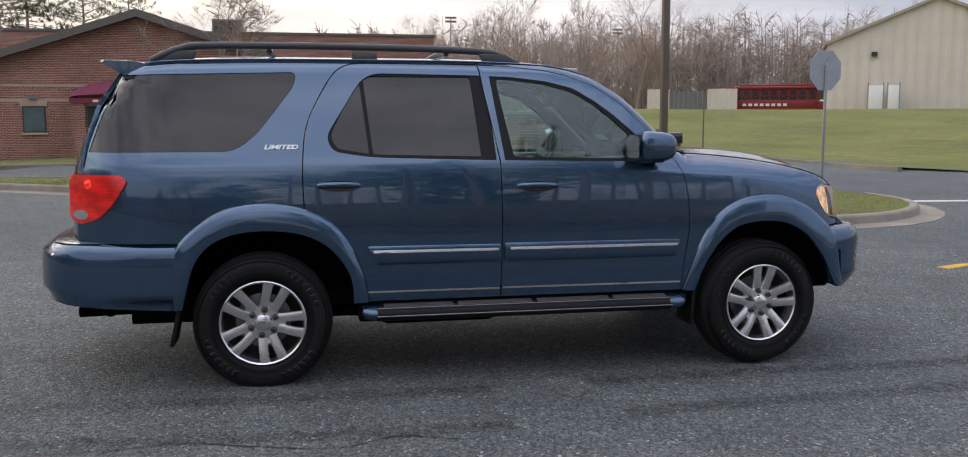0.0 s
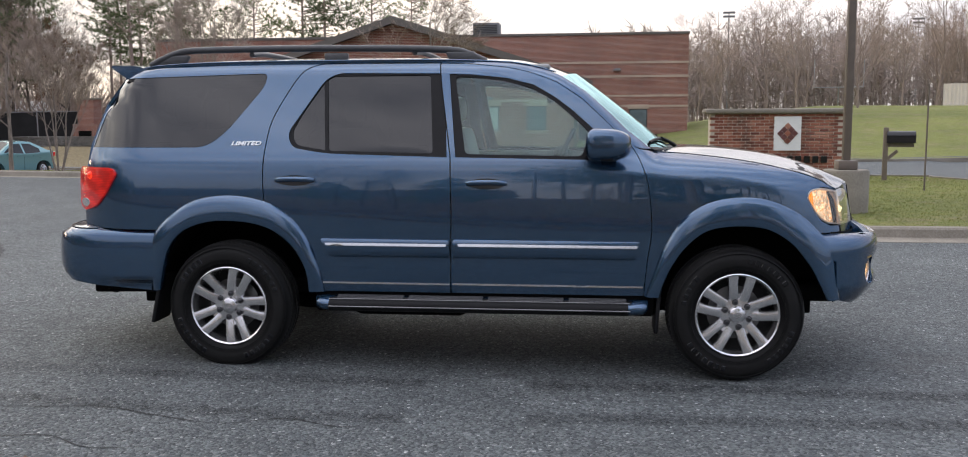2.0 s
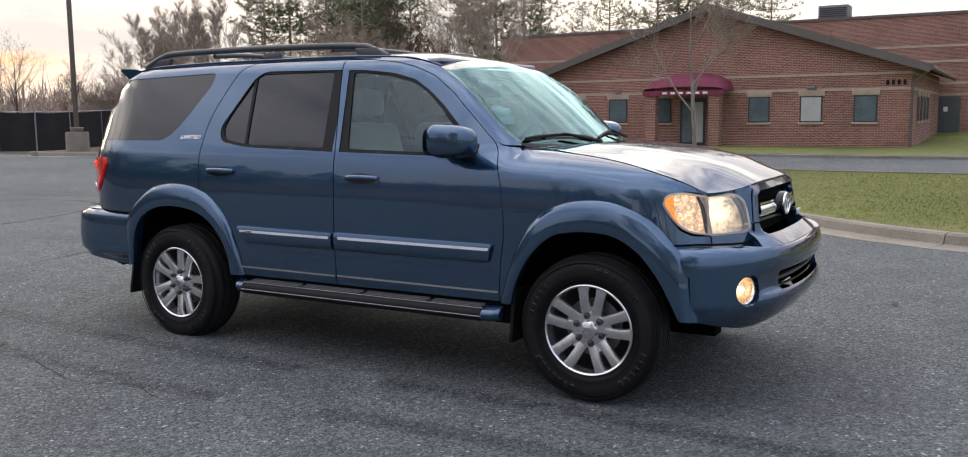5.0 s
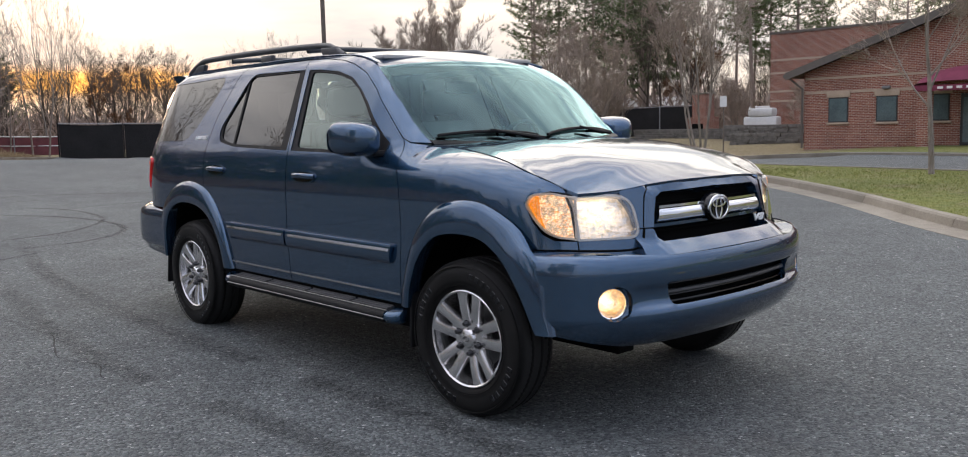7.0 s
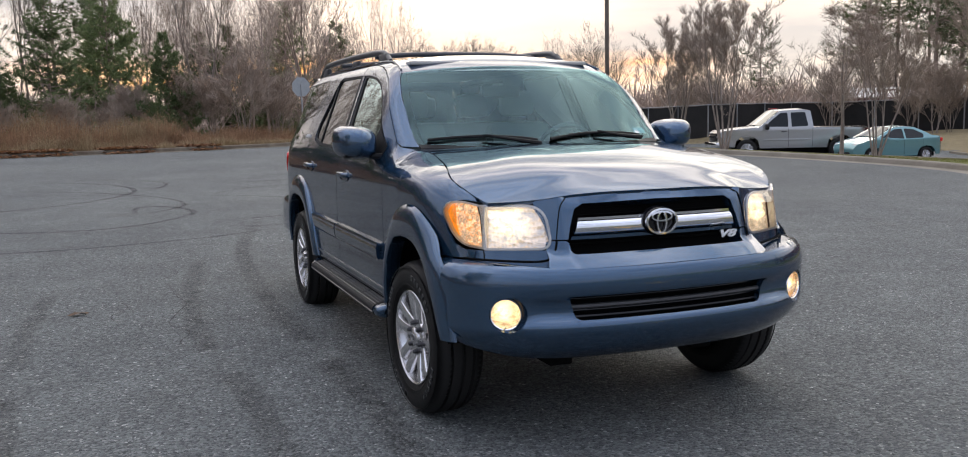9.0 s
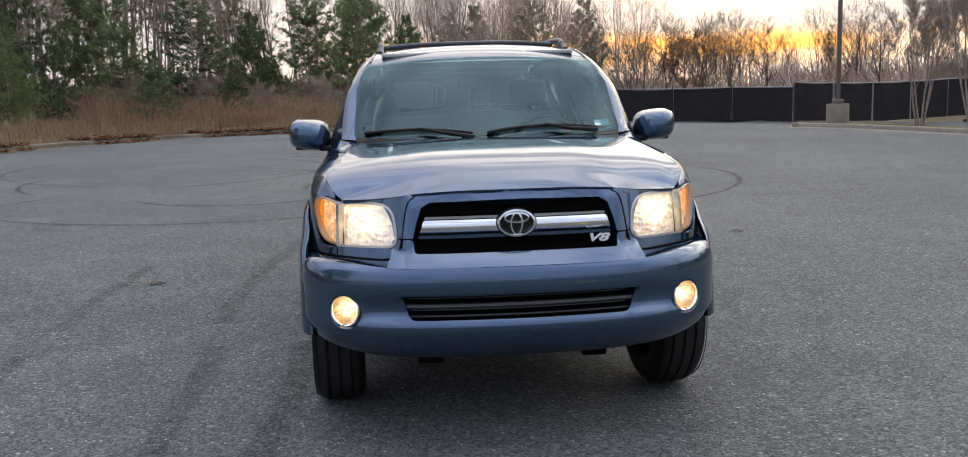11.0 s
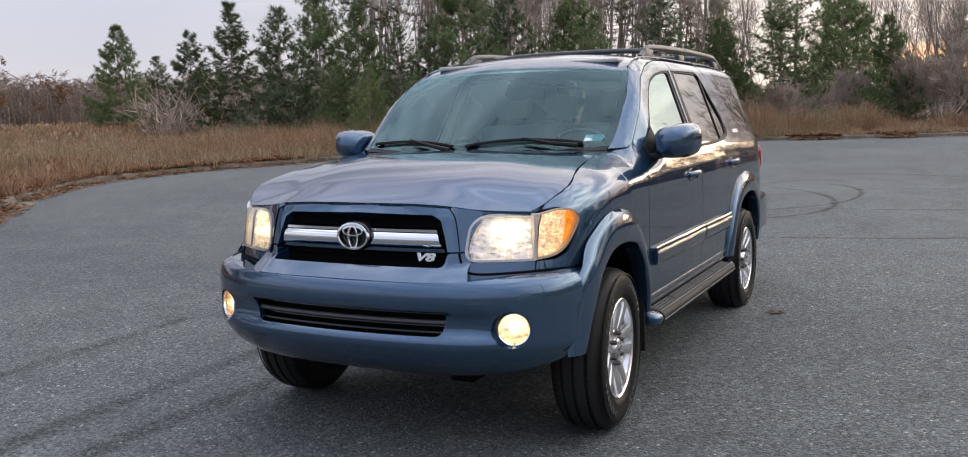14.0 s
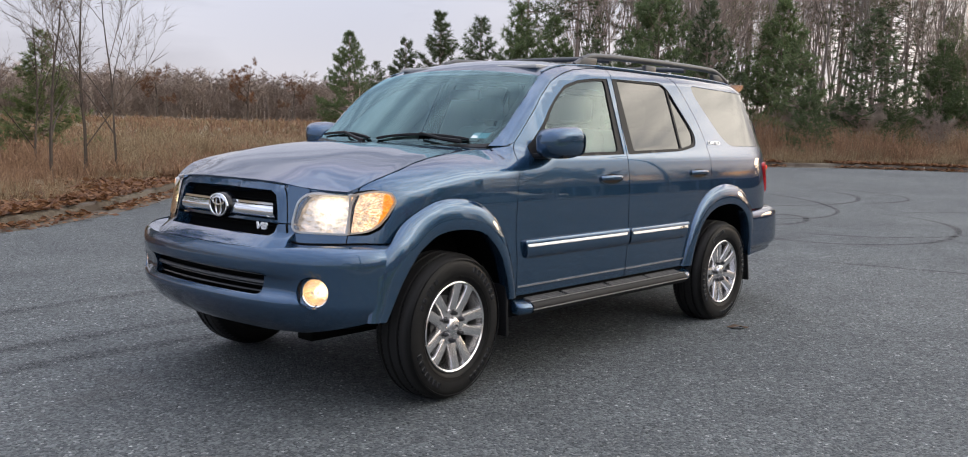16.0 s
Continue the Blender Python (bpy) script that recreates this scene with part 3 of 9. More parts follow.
def land():
    loops = [outer, densify(hole, 1.0)]
    pts, edges = [], []
    for lp in loops:
        at = len(pts)
        pts += lp
        edges += [(at + i, at + (i + 1) % len(lp)) for i in range(len(lp))]
    at = len(pts)
    isl = densify(isle, 1.0)
    pts += isl
    edges += [(at + i, at + (i + 1) % len(isl)) for i in range(len(isl))]
    out = lambda q: not inside(q, hole) or inside(q, isle)
    pts += [q for q in extra if out(q)]
    v, _, f, _, _, _ = delaunay_2d_cdt([Vector(p) for p in pts], edges, [], 0, 1e-6)
    tris = [t for t in f if out(sum((v[i] for i in t), Vector((0, 0))) / 3)]
    verts = [(p.x, p.y, rise(p.x, p.y) + 0.115 + 0.03 * noise.noise(Vector((p.x * 0.4, p.y * 0.4, 0)))) for p in v]
    ob = flat_mesh("ground", verts, tris, SOIL, smooth=True)
    tagged(ob, "turf and straw-coloured dead grass running to the horizon", "ground", kind="structure")


land()


def kerb_run(name, line, outward, label, mat=None):
    """Cast kerb stones, each three metres long, along a line."""
    run = thing(name, label, "kerb", kind="structure")
    prof = [(-0.36, 0.006), (-0.02, 0.012), (0.0, 0.02), (0.03, 0.115), (0.06, 0.140), (0.16, 0.145), (0.175, 0.135), (0.18, -0.10), (-0.36, -0.10)]
    pts = [Vector(p) for p in line]
    dist = [0.0]
    for a, b in zip(pts, pts[1:]):
        dist.append(dist[-1] + (b - a).length)
    total = dist[-1]
    at = lambda q: Vector((float(np.interp(q, dist, [p.x for p in pts])), float(np.interp(q, dist, [p.y for p in pts]))))
    q = 0.0
    while q < total - 0.2:
        e = min(q + 3.0, total)
        bm = bmesh.new()
        rows = []
        n = 4
        for i in range(n + 1):
            w = q + 0.006 + (e - q - 0.012) * i / n
            p, d = at(w), (at(min(w + 0.1, total)) - at(max(w - 0.1, 0))).normalized()
            nrm = Vector((-d.y, d.x)) * outward
            rows.append([bm.verts.new((p.x + nrm.x * o, p.y + nrm.y * o, rise(p.x, p.y) + h)) for o, h in prof])
        for a, b in zip(rows, rows[1:]):
            for j in range(len(prof)):
                bm.faces.new((a[j], a[(j + 1) % len(prof)], b[(j + 1) % len(prof)], b[j]))
        bm.faces.new(rows[0])
        bm.faces.new(rows[-1][::-1])
        part("kerb_stone", bm, mat or CONCRETE, run, smooth=25)
        q = e
    return run


kerb_run("kerb_north", north, -1, "pale concrete kerb with gutter round a grass island")
kerb_run("kerb_west", west, -1, "low dirty concrete kerb along the field, half under dead leaves", KERB_DIRTY)
kerb_run("kerb_island", back, 1, "concrete kerb along the far side of the grass island")
kerb_run("kerb_far", [(15.9, 18.0), (15.2, 24.5), (14.0, 26.2), (11.0, 25.6), (-3.0, 25.3), (-14.0, 26.2), (-24.0, 31.5)], 1, "concrete kerb along the far side of the access road")

# ---------------------------------------------------------------- the blue estate car
suv = thing("suv", "slate blue metallic four-door SUV with lamps lit, parked on asphalt", "car")

SIDE_W = smooth_table([(0.30, 0.905), (0.45, 0.938), (0.60, 0.957), (0.80, 0.966), (1.0, 0.965), (1.14, 0.957), (1.24, 0.942), (1.30, 0.922), (1.36, 0.898), (1.56, 0.818), (1.76, 0.737), (1.90, 0.68)])
ROOF_EDGE = smooth_table([(-2.32, 1.60), (-2.25, 1.765), (-2.13, 1.822), (-1.9, 1.842), (-1.5, 1.852), (-0.9, 1.853), (-0.25, 1.850), (0.155, 1.832), (0.30, 1.808), (0.41, 1.778), (0.48, 1.748), (0.62, 1.657), (0.76, 1.532), (0.86, 1.433), (0.95, 1.362), (1.02, 1.315)], 160)
CROWN = smooth_table([(0.80, 1.345), (1.0, 1.312), (1.17, 1.300), (1.34, 1.283), (1.51, 1.260), (1.68, 1.228), (1.85, 1.183), (1.95, 1.143), (2.04, 1.085), (2.2, 0.95)], 120)
CORNER = smooth_table([(1.30, 0.0), (1.55, 0.004), (1.72, 0.018), (1.86, 0.052), (1.95, 0.098), (2.03, 0.165), (2.09, 0.27), (2.14, 0.42)], 80)


def side_y(x, z):
    """Half the body's width at a point of the side."""
    y = along(SIDE_W, z)
    if x < -1.9:
        y -= 0.20 * ((-1.9 - x) / 0.62) ** 3
    if x > 1.3:
        y -= along(CORNER, x + 0.25 * (z - 1.05))
    y -= 0.085 * step_between(0.60, 1.0, x) * step_between(1.18, 1.34, z)
    top = along(ROOF_EDGE, x)
    if x < 1.02 and z > top - 0.07:
        y -= 0.055 * ((z - top + 0.07) / 0.07) ** 2
    if x > 0.85:
        t = along(CROWN, x)
        q = max(0.0, min(0.985, (z - t + 0.15) / 0.15))
        y -= 0.145 * (1 - math.sqrt(1 - q * q)) * step_between(0.92, 1.12, x) * (1 - 0.80 * step_between(1.55, 2.02, x))
    return y


def side(s):
    return lambda x, z: (x, s * side_y(x, z), z)


B_LINE = [(-0.158, 0.482), (-0.150, 0.974), (-0.157, 1.273), (-0.177, 1.395), (-0.227, 1.682), (-0.247, 1.832)]
FRONT_CUT = [(0.878, 1.345), (0.925, 1.27), (0.977, 1.114), (0.998, 0.869), (0.976, 0.691), (0.958, 0.482)]
REAR_CUT = [(-0.895, 1.838), (-1.000, 1.828), (-1.092, 1.775), (-1.190, 1.615), (-1.252, 1.471), (-1.274, 1.294), (-1.276, 1.116), (-1.264, 0.937)]
front_cut = [tuple(p) for p in curve_at([Vector(p) for p in FRONT_CUT], 18)]
rear_cut = [tuple(p) for p in curve_at([Vector(p) for p in REAR_CUT], 24)]
REAR_DOOR = rear_cut + [(-1.19, 0.90), (-1.08, 0.80), (-0.99, 0.65), (-0.955, 0.482)] + B_LINE
FRONT_DOOR = B_LINE[::-1] + [(0.958, 0.482)] + front_cut[::-1][1:] + [(0.83, 1.39), (0.735, 1.486), (0.60, 1.612), (0.45, 1.712), (0.385, 1.738), (0.28, 1.775), (0.155, 1.803), (-0.05, 1.826)]
REAR_HOLE = rounded([(-0.212, 1.768), (-0.915, 1.778), (-1.143, 1.42), (-1.11, 1.335), (-0.90, 1.300), (-0.178, 1.278)], [0.03, 0.10, 0.09, 0.09, 0.1, 0.0])
FRONT_HOLE = [(-0.186, 1.765), (-0.05, 1.760), (0.156, 1.737), (0.318, 1.696), (0.442, 1.623), (0.548, 1.544), (0.665, 1.438), (0.80, 1.318), (0.80, 1.262), (0.70, 1.262), (-0.128, 1.278)]
MAIN_PANE = rounded([(-0.300, 1.762), (-0.928, 1.762), (-0.884, 1.319), (-0.262, 1.302)], 0.02)
VENT_PANE = rounded([(-0.950, 1.757), (-1.120, 1.43), (-1.09, 1.352), (-0.905, 1.322)], [0.02, 0.08, 0.06, 0.01])
FRONT_PANE = rounded([(-0.150, 1.752), (-0.060, 1.748), (0.120, 1.728), (0.300, 1.683), (0.424, 1.615), (0.530, 1.528), (0.645, 1.420), (0.600, 1.284), (-0.072, 1.298)], 0.03)
QUARTER = rear_cut[::-1] + [(-1.5, 1.842), (-1.9, 1.831), (-2.13, 1.810), (-2.26, 1.757), (-2.345, 1.586), (-2.415, 1.386), (-2.44, 1.26), (-2.478, 1.20), (-2.495, 0.95), (-2.495, 0.846), (-1.955, 0.842), (-1.87, 0.86), (-1.78, 0.93), (-1.65, 0.97), (-1.48, 0.985), (-1.35, 0.965)]
QUARTER_HOLE = rounded([(-2.418, 1.337), (-2.360, 1.500), (-2.262, 1.757), (-1.300, 1.780), (-1.315, 1.700), (-1.520, 1.430), (-1.640, 1.337)], [0.01, 0.2, 0.02, 0.06, 0.05, 0.12, 0.14])
FENDER = front_cut + [(1.01, 0.49), (1.03, 0.60), (1.09, 0.74), (1.18, 0.86), (1.31, 0.95), (1.47, 0.99), (1.62, 0.985), (1.72, 0.955), (1.82, 0.88), (1.845, 0.848), (1.95, 0.850), (2.045, 0.853),
          (2.045, 0.884), (1.99, 0.893), (1.94, 0.918), (1.895, 0.972), (1.853, 1.050), (1.872, 1.090), (1.945, 1.106), (2.00, 1.098), (1.985, 1.117), (1.95, 1.138), (1.85, 1.178), (1.68, 1.224), (1.51, 1.256), (1.34, 1.280), (1.17, 1.297), (1.0, 1.309), (0.93, 1.322)]
PILLAR = [(0.878, 1.346), (0.83, 1.391), (0.735, 1.487), (0.60, 1.613), (0.45, 1.713), (0.385, 1.739), (0.28, 1.776), (0.155, 1.804), (-0.05, 1.827), (-0.245, 1.834), (-0.25, 1.848), (0.155, 1.830), (0.30, 1.806), (0.41, 1.776), (0.48, 1.746), (0.62, 1.655), (0.76, 1.530), (0.86, 1.431), (0.95, 1.360), (1.00, 1.320), (0.935, 1.325)]
crown_rows = [(0.95 + 0.03 * i, along(CROWN, 0.95 + 0.03 * i) - 0.15 + 0.15 * math.sin(radians(a))) for i in range(37) for a in (20, 35, 48, 60, 70, 78)]

for s, which in ((-1, "right"), (1, "left")):
    f = side(s)

    def bulged(x, z, s=s):
        return (x, s * (side_y(x, z) + 0.016 * (1 - abs((z - 0.755) / 0.056) ** 3)), z)

    door = panel("rear_door", inset(REAR_DOOR, 0.0035), f, PAINT, suv, holes=[REAR_HOLE], step=0.045)
    panel("window_frame", inset(REAR_HOLE, 0.001), f, BLACK_TRIM, door, holes=[MAIN_PANE, VENT_PANE], lift=-0.005, step=0.05)
    panel("pane", inset(MAIN_PANE, -0.004), f, GLASS_DARK, door, "dark tinted window pane", lift=-0.012, depth=0, step=0.1)
    panel("quarter_light", inset(VENT_PANE, -0.004), f, GLASS_DARK, door, "dark tinted window pane", lift=-0.012, depth=0, step=0.1)
    fdoor = panel("front_door", inset(FRONT_DOOR, 0.0035), f, PAINT, suv, holes=[FRONT_HOLE], step=0.045)
    panel("window_frame", inset(FRONT_HOLE, 0.001), f, BLACK_TRIM, fdoor, holes=[FRONT_PANE], lift=-0.005, step=0.05)
    panel("pane", inset(FRONT_PANE, -0.004), f, GLASS_CLEAR, fdoor, "lightly tinted window pane", lift=-0.012, depth=0, step=0.1)
    quarter = panel("quarter_panel", inset(QUARTER, 0.003), f, PAINT, suv, holes=[QUARTER_HOLE], step=0.045)
    panel("quarter_window", inset(QUARTER_HOLE, 0.003), f, GLASS_DARK, quarter, "dark tinted rear side window", lift=-0.003, step=0.1)
    panel("seal", inset(QUARTER_HOLE, -0.004), f, BLACK_TRIM, quarter, lift=-0.008, step=0.06, depth=0.0, holes=[inset(QUARTER_HOLE, 0.014)])
    panel("front_fender", inset(FENDER, 0.0015), f, PAINT, suv, step=0.04, extra=crown_rows)
    panel("windscreen_pillar", PILLAR, f, PAINT, suv, step=0.03)
    # lower sill under the doors, dark and set in
    bm = bmesh.new()
    add_box(bm, (-0.98, s * 0.80, 0.36), (1.02, s * 0.925, 0.492), 0.015)
    part("sill", bm, DARK_UNDER, suv, smooth=40)
    # bright edge along the foot of the doors
    for x0, x1, dd in ((-0.925, -0.164, door), (-0.148, 0.952, fdoor)):
        panel("sill_strip", [(x0, 0.533), (x1, 0.531), (x1, 0.541), (x0, 0.543)], lambda x, z: (f(x, z)[0], f(x, z)[1] + s * 0.22 * (0.538 - z), z), MOULD_CHROME, dd, "thin bright strip", lift=0.004, depth=0.006, step=0.06)
        # side moulding with a bright line
        a, b = (x0 - 0.004, x1 + 0.002) if x0 < -0.5 else (x0 + 0.008, x1 - 0.02)
        tip = 0.06 if x0 < -0.5 else 0.0
        tip2 = 0.0 if x0 < -0.5 else 0.025
        mould = panel("side_moulding", rounded([(a, 0.800), (b, 0.796), (b - tip2, 0.702), (a + tip, 0.702)], 0.014), bulged, PAINT, dd, lift=0.010, depth=0.022, step=0.018)
        leaning = lambda x, z: (bulged(x, z)[0], bulged(x, z)[1] + s * 0.30 * (0.768 - z), z)
        panel("bright_line", [(a + 0.03, 0.776), (b - 0.015, 0.774), (b - 0.018, 0.760), (a + 0.036, 0.762)], leaning, MOULD_CHROME, mould, "bright chrome strip", lift=0.0125, depth=0.005, step=0.06)
    # handles: a flat black oval in place of the cup's hollow, a lever across it and a lock
    for cx, cz, dd in ((0.056, 1.126, fdoor), (-1.080, 1.143, door)):
        cup = [(cx + 0.112 * math.cos(a), cz + 0.031 * math.sin(a)) for a in (2 * math.pi * i / 28 for i in range(28))]
        around = [(cx + 0.130 * math.cos(a), cz + 0.040 * math.sin(a)) for a in (2 * math.pi * i / 32 for i in range(32))]
        handle = panel("handle", around, f, PAINT, dd, "blue door handle in a flat dark oval", holes=[cup], lift=0.006, depth=0.008, step=0.03)
        panel("cup", inset(cup, -0.002), f, GLOSS_BLACK, handle, "flat dark oval", lift=0.001, depth=0.0, step=0.03)
        y = side_y(cx, cz)
        bm = bmesh.new()
        pts = curve_at([(cx - 0.112, s * (y + 0.002), cz + 0.002), (cx - 0.075, s * (y + 0.024), cz + 0.006), (cx, s * (y + 0.030), cz + 0.008), (cx + 0.075, s * (y + 0.024), cz + 0.006), (cx + 0.112, s * (y + 0.002), cz + 0.002)], 16)
        add_tube(bm, pts, 0.014, 10)
        for v in bm.verts:
            v.co.z = cz + 0.008 + (v.co.z - cz - 0.006) * 1.15
        part("lever", bm, PAINT, handle, smooth=60)
    # tail lamp
    TAIL = rounded([(-2.522, 1.190), (-2.50, 1.218), (-2.225, 1.213), (-2.198, 1.178), (-2.285, 1.050), (-2.365, 0.972), (-2.47, 0.948), (-2.522, 0.98)], [0.03, 0.03, 0.03, 0.03, 0.06, 0.06, 0.05, 0.03])
    tail = panel("tail_lamp", TAIL, f, LENS_RED, suv, "red tail lamp with one lit bulb", lift=0.014, depth=0.03, step=0.04)
    bm = bmesh.new()
    bmesh.ops.create_uvsphere(bm, u_segments=12, v_segments=8, radius=0.026, matrix=Matrix.Translation((-2.41, s * (side_y(-2.41, 1.165) + 0.004), 1.165)))
    part("bulb", bm, LIT_RED, tail, smooth=60)
    panel("reversing_lens", [(-2.455 + 0.044 * math.cos(a), 1.000 + 0.026 * math.sin(a)) for a in (2 * math.pi * i / 20 for i in range(20))], f, CHROME, tail, "clear reversing lens", lift=0.0165, depth=0.004, step=0.03)
    # badge on the rear pillar
    me = text_mesh("LIMITED", 0.043, 0.0012, 0.25, 0.0012)
    c = Vector((-1.392, s * (side_y(-1.392, 1.36) + 0.004), 1.36))
    slope = (side_y(-1.392, 1.37) - side_y(-1.392, 1.35)) / 0.02
    up = Vector((0, s * slope, 1)).normalized()
    right = Vector((1, 0, 0)) * (-s)
    m = Matrix((right, up, right.cross(up))).transposed().to_4x4()
    me.transform(Matrix.Translation(c) @ m @ Matrix.Diagonal((1.18, 0.82, 1, 1)))
    mesh_object("badge", me, BADGE, quarter, "silver LIMITED badge")


# wheel arch flares, lofted from the outer to the inner edge
def flare(s, outer, inner, name, parent):
    o, i = curve_at([Vector(p) for p in outer], 44), curve_at([Vector(p) for p in inner], 44)
    rows = []
    for a, b in zip(o, i):
        row = []
        for w, up in ((0.0, 0.001), (0.06, 0.014), (0.22, 0.026), (0.55, 0.034), (0.85, 0.037), (0.97, 0.032), (1.0, 0.020)):
            p = a.lerp(b, w)
            row.append(Vector((p.x, s * (flare_y(p.x, p.y) + up), p.y)))
        p = b + (b - Vector((1.5 if b.x > 0 else -1.5, 0.385))).normalized() * 0.012
        row.append(Vector((p.x, s * (flare_y(p.x, p.y) - 0.05), p.y)))
        rows.append(row)
    bm = bmesh.new()
    grid = [[bm.verts.new(p) for p in row] for row in rows]
    for r0, r1 in zip(grid, grid[1:]):
        for j in range(len(r0) - 1):
            bm.faces.new((r0[j], r0[j + 1], r1[j + 1], r1[j]))
    return part(name, bm, PAINT, parent, smooth=50)


def flare_y(x, z):
    y = along(SIDE_W, z)
    if x > 1.5:
        y -= 0.6 * along(CORNER, min(x, 2.02))
        w = step_between(0.95, 0.84, z)
        y += w * (along([(1.5, 0.958), (1.86, 0.960), (1.96, 0.950), (2.06, 0.922)], x) - y)
    return y


for s in (-1, 1):
    flare(s, [(0.963, 0.482), (1.0, 0.588), (1.064, 0.767), (1.164, 0.925), (1.299, 1.019), (1.468, 1.054), (1.638, 1.040), (1.81, 0.961), (1.925, 0.853), (1.998, 0.77), (2.022, 0.63), (2.045, 0.480)],
          [(1.045, 0.482), (1.085, 0.609), (1.166, 0.751), (1.283, 0.857), (1.40, 0.888), (1.52, 0.892), (1.641, 0.872), (1.75, 0.808), (1.81, 0.745), (1.872, 0.66), (1.925, 0.56), (1.965, 0.484)], "wheel_arch_flare", suv)
    flare(s, [(-0.914, 0.482), (-0.95, 0.652), (-1.017, 0.815), (-1.122, 0.941), (-1.264, 1.019), (-1.48, 1.055), (-1.699, 1.026), (-1.848, 0.940), (-1.95, 0.842), (-1.985, 0.74), (-1.995, 0.62), (-1.99, 0.475)],
          [(-1.01, 0.482), (-1.022, 0.617), (-1.089, 0.744), (-1.19, 0.835), (-1.32, 0.885), (-1.482, 0.902), (-1.62, 0.893), (-1.74, 0.855), (-1.813, 0.80), (-1.868, 0.72), (-1.90, 0.62), (-1.935, 0.48)], "wheel_arch_flare", suv)
    for cx in (-1.5, 1.5):
        bm = bmesh.new()
        n = 24
        for j in range(n + 1):
            a = math.pi * (0.03 + 0.94 * j / n)
            for yy, rr in ((0.955, 0.505), (0.50, 0.52), (0.50, 0.02)):
                bm.verts.new((cx + rr * math.cos(a), s * yy, 0.42 + rr * math.sin(a)))
        bm.verts.ensure_lookup_table()
        for j in range(n):
            for q in range(2):
                bm.faces.new([bm.verts[i] for i in (j * 3 + q, j * 3 + q + 1, j * 3 + q + 4, j * 3 + q + 3)])
        part("wheel_housing", bm, DARK_UNDER, suv, smooth=40)
        # mud flap behind the wheel
        bm = bmesh.new()
        x = cx - 0.455
        add_box(bm, (x - 0.012, s * 0.74, 0.265), (x + 0.012, s * 0.955, 0.56), 0.008, pose(x, 0, 0.5) @ pose(0, 0, 0, 0, 12 if cx < 0 else 4, 0) @ pose(-x, 0, -0.5))
        part("mud_flap", bm, BLACK_TRIM, suv, smooth=40)

# roof
def roof_edge_y(x):
    return side_y(x, along(ROOF_EDGE, x)) + 0.004


def roof_at(x, v):
    y = roof_edge_y(min(x, 0.48))
    z = along(ROOF_EDGE, min(x, 0.48)) - 0.002
    lift = 0.048 * (1 - abs(v) ** 2.4)
    if x > 0.48 - 0.0:
        z -= (x - 0.48) * 0.42
    return (x, v * y, z + lift)


ROOF = [(-2.26, -1), (0.48, -1), (0.52, -0.75), (0.555, -0.4), (0.565, 0), (0.555, 0.4), (0.52, 0.75), (0.48, 1), (-2.26, 1)]
panel("roof", ROOF, roof_at, PAINT, suv, step=0.09, centre=(0, 0, 0.9), depth=0.01)
for s in (-1, 1):
    pts = [(x, s * (roof_edge_y(x) - 0.012), along(ROOF_EDGE, x) + 0.004) for x in np.linspace(-2.15, 0.44, 30)]
    tube("roof_seam", pts, 0.005, PAINT, suv, sides=6)
    # rail: a long bar with swept feet
    bm = bmesh.new()
    pts = curve_at([(-2.10, s * 0.625, 1.842), (-2.02, s * 0.62, 1.882), (-1.93, s * 0.615, 1.915), (-1.80, s * 0.612, 1.932), (-1.2, s * 0.61, 1.936), (-0.55, s * 0.61, 1.928), (-0.20, s * 0.61, 1.914), (-0.10, s * 0.612, 1.893), (0.02, s * 0.615, 1.842)], 50)
    add_tube(bm, pts, 0.021, 10)
    for v in bm.verts:
        v.co.y = s * 0.613 + (v.co.y - s * 0.613) * 0.9
    rail = part("roof_rail", bm, RAIL_GREY, suv, "dark grey roof rail", 60)
    for x0, x1, lean in ((-2.09, -1.87, 0.10), (-0.98, -0.83, 0.0), (-0.20, 0.01, -0.10)):
        bm = bmesh.new()
        add_box(bm, (x0, s * 0.595, 1.835), (x1, s * 0.632, 1.905), 0.012)
        for v in bm.verts:
            if v.co.z > 1.87:
                v.co.x += lean * 0.6 if (v.co.x - (x0 + x1) / 2) * lean < 0 else lean * 0.25
        part("rail_foot", bm, RAIL_GREY, rail, smooth=50)
for x in (-1.45, -0.42):
    pts = curve_at([(x, -0.60, 1.902), (x, -0.3, 1.922), (x, 0.3, 1.922), (x, 0.60, 1.902)], 12)
    bm = bmesh.new()
    add_tube(bm, pts, 0.017, 8)
    part("cross_bar", bm, RAIL_GREY, suv, smooth=60)
# spoiler over the tailgate
bm = bmesh.new()
prof = [(-2.10, 1.850), (-2.22, 1.868), (-2.42, 1.872), (-2.435, 1.862), (-2.36, 1.822), (-2.27, 1.778), (-2.22, 1.80)]
rows = []
for i in range(13):
    v = -1 + i / 6
    w = 1 - 0.25 * abs(v) ** 4
    rows.append([bm.verts.new((-2.10 + (x + 2.10) * w, v * 0.655, z - 0.03 * v * v)) for x, z in prof])
for a, b in zip(rows, rows[1:]):
    for j in range(len(prof)):
        bm.faces.new((a[j], a[(j + 1) % len(prof)], b[(j + 1) % len(prof)], b[j]))
bm.faces.new(rows[0])
bm.faces.new(rows[-1][::-1])
part("roof_spoiler", bm, PAINT, suv, smooth=45)

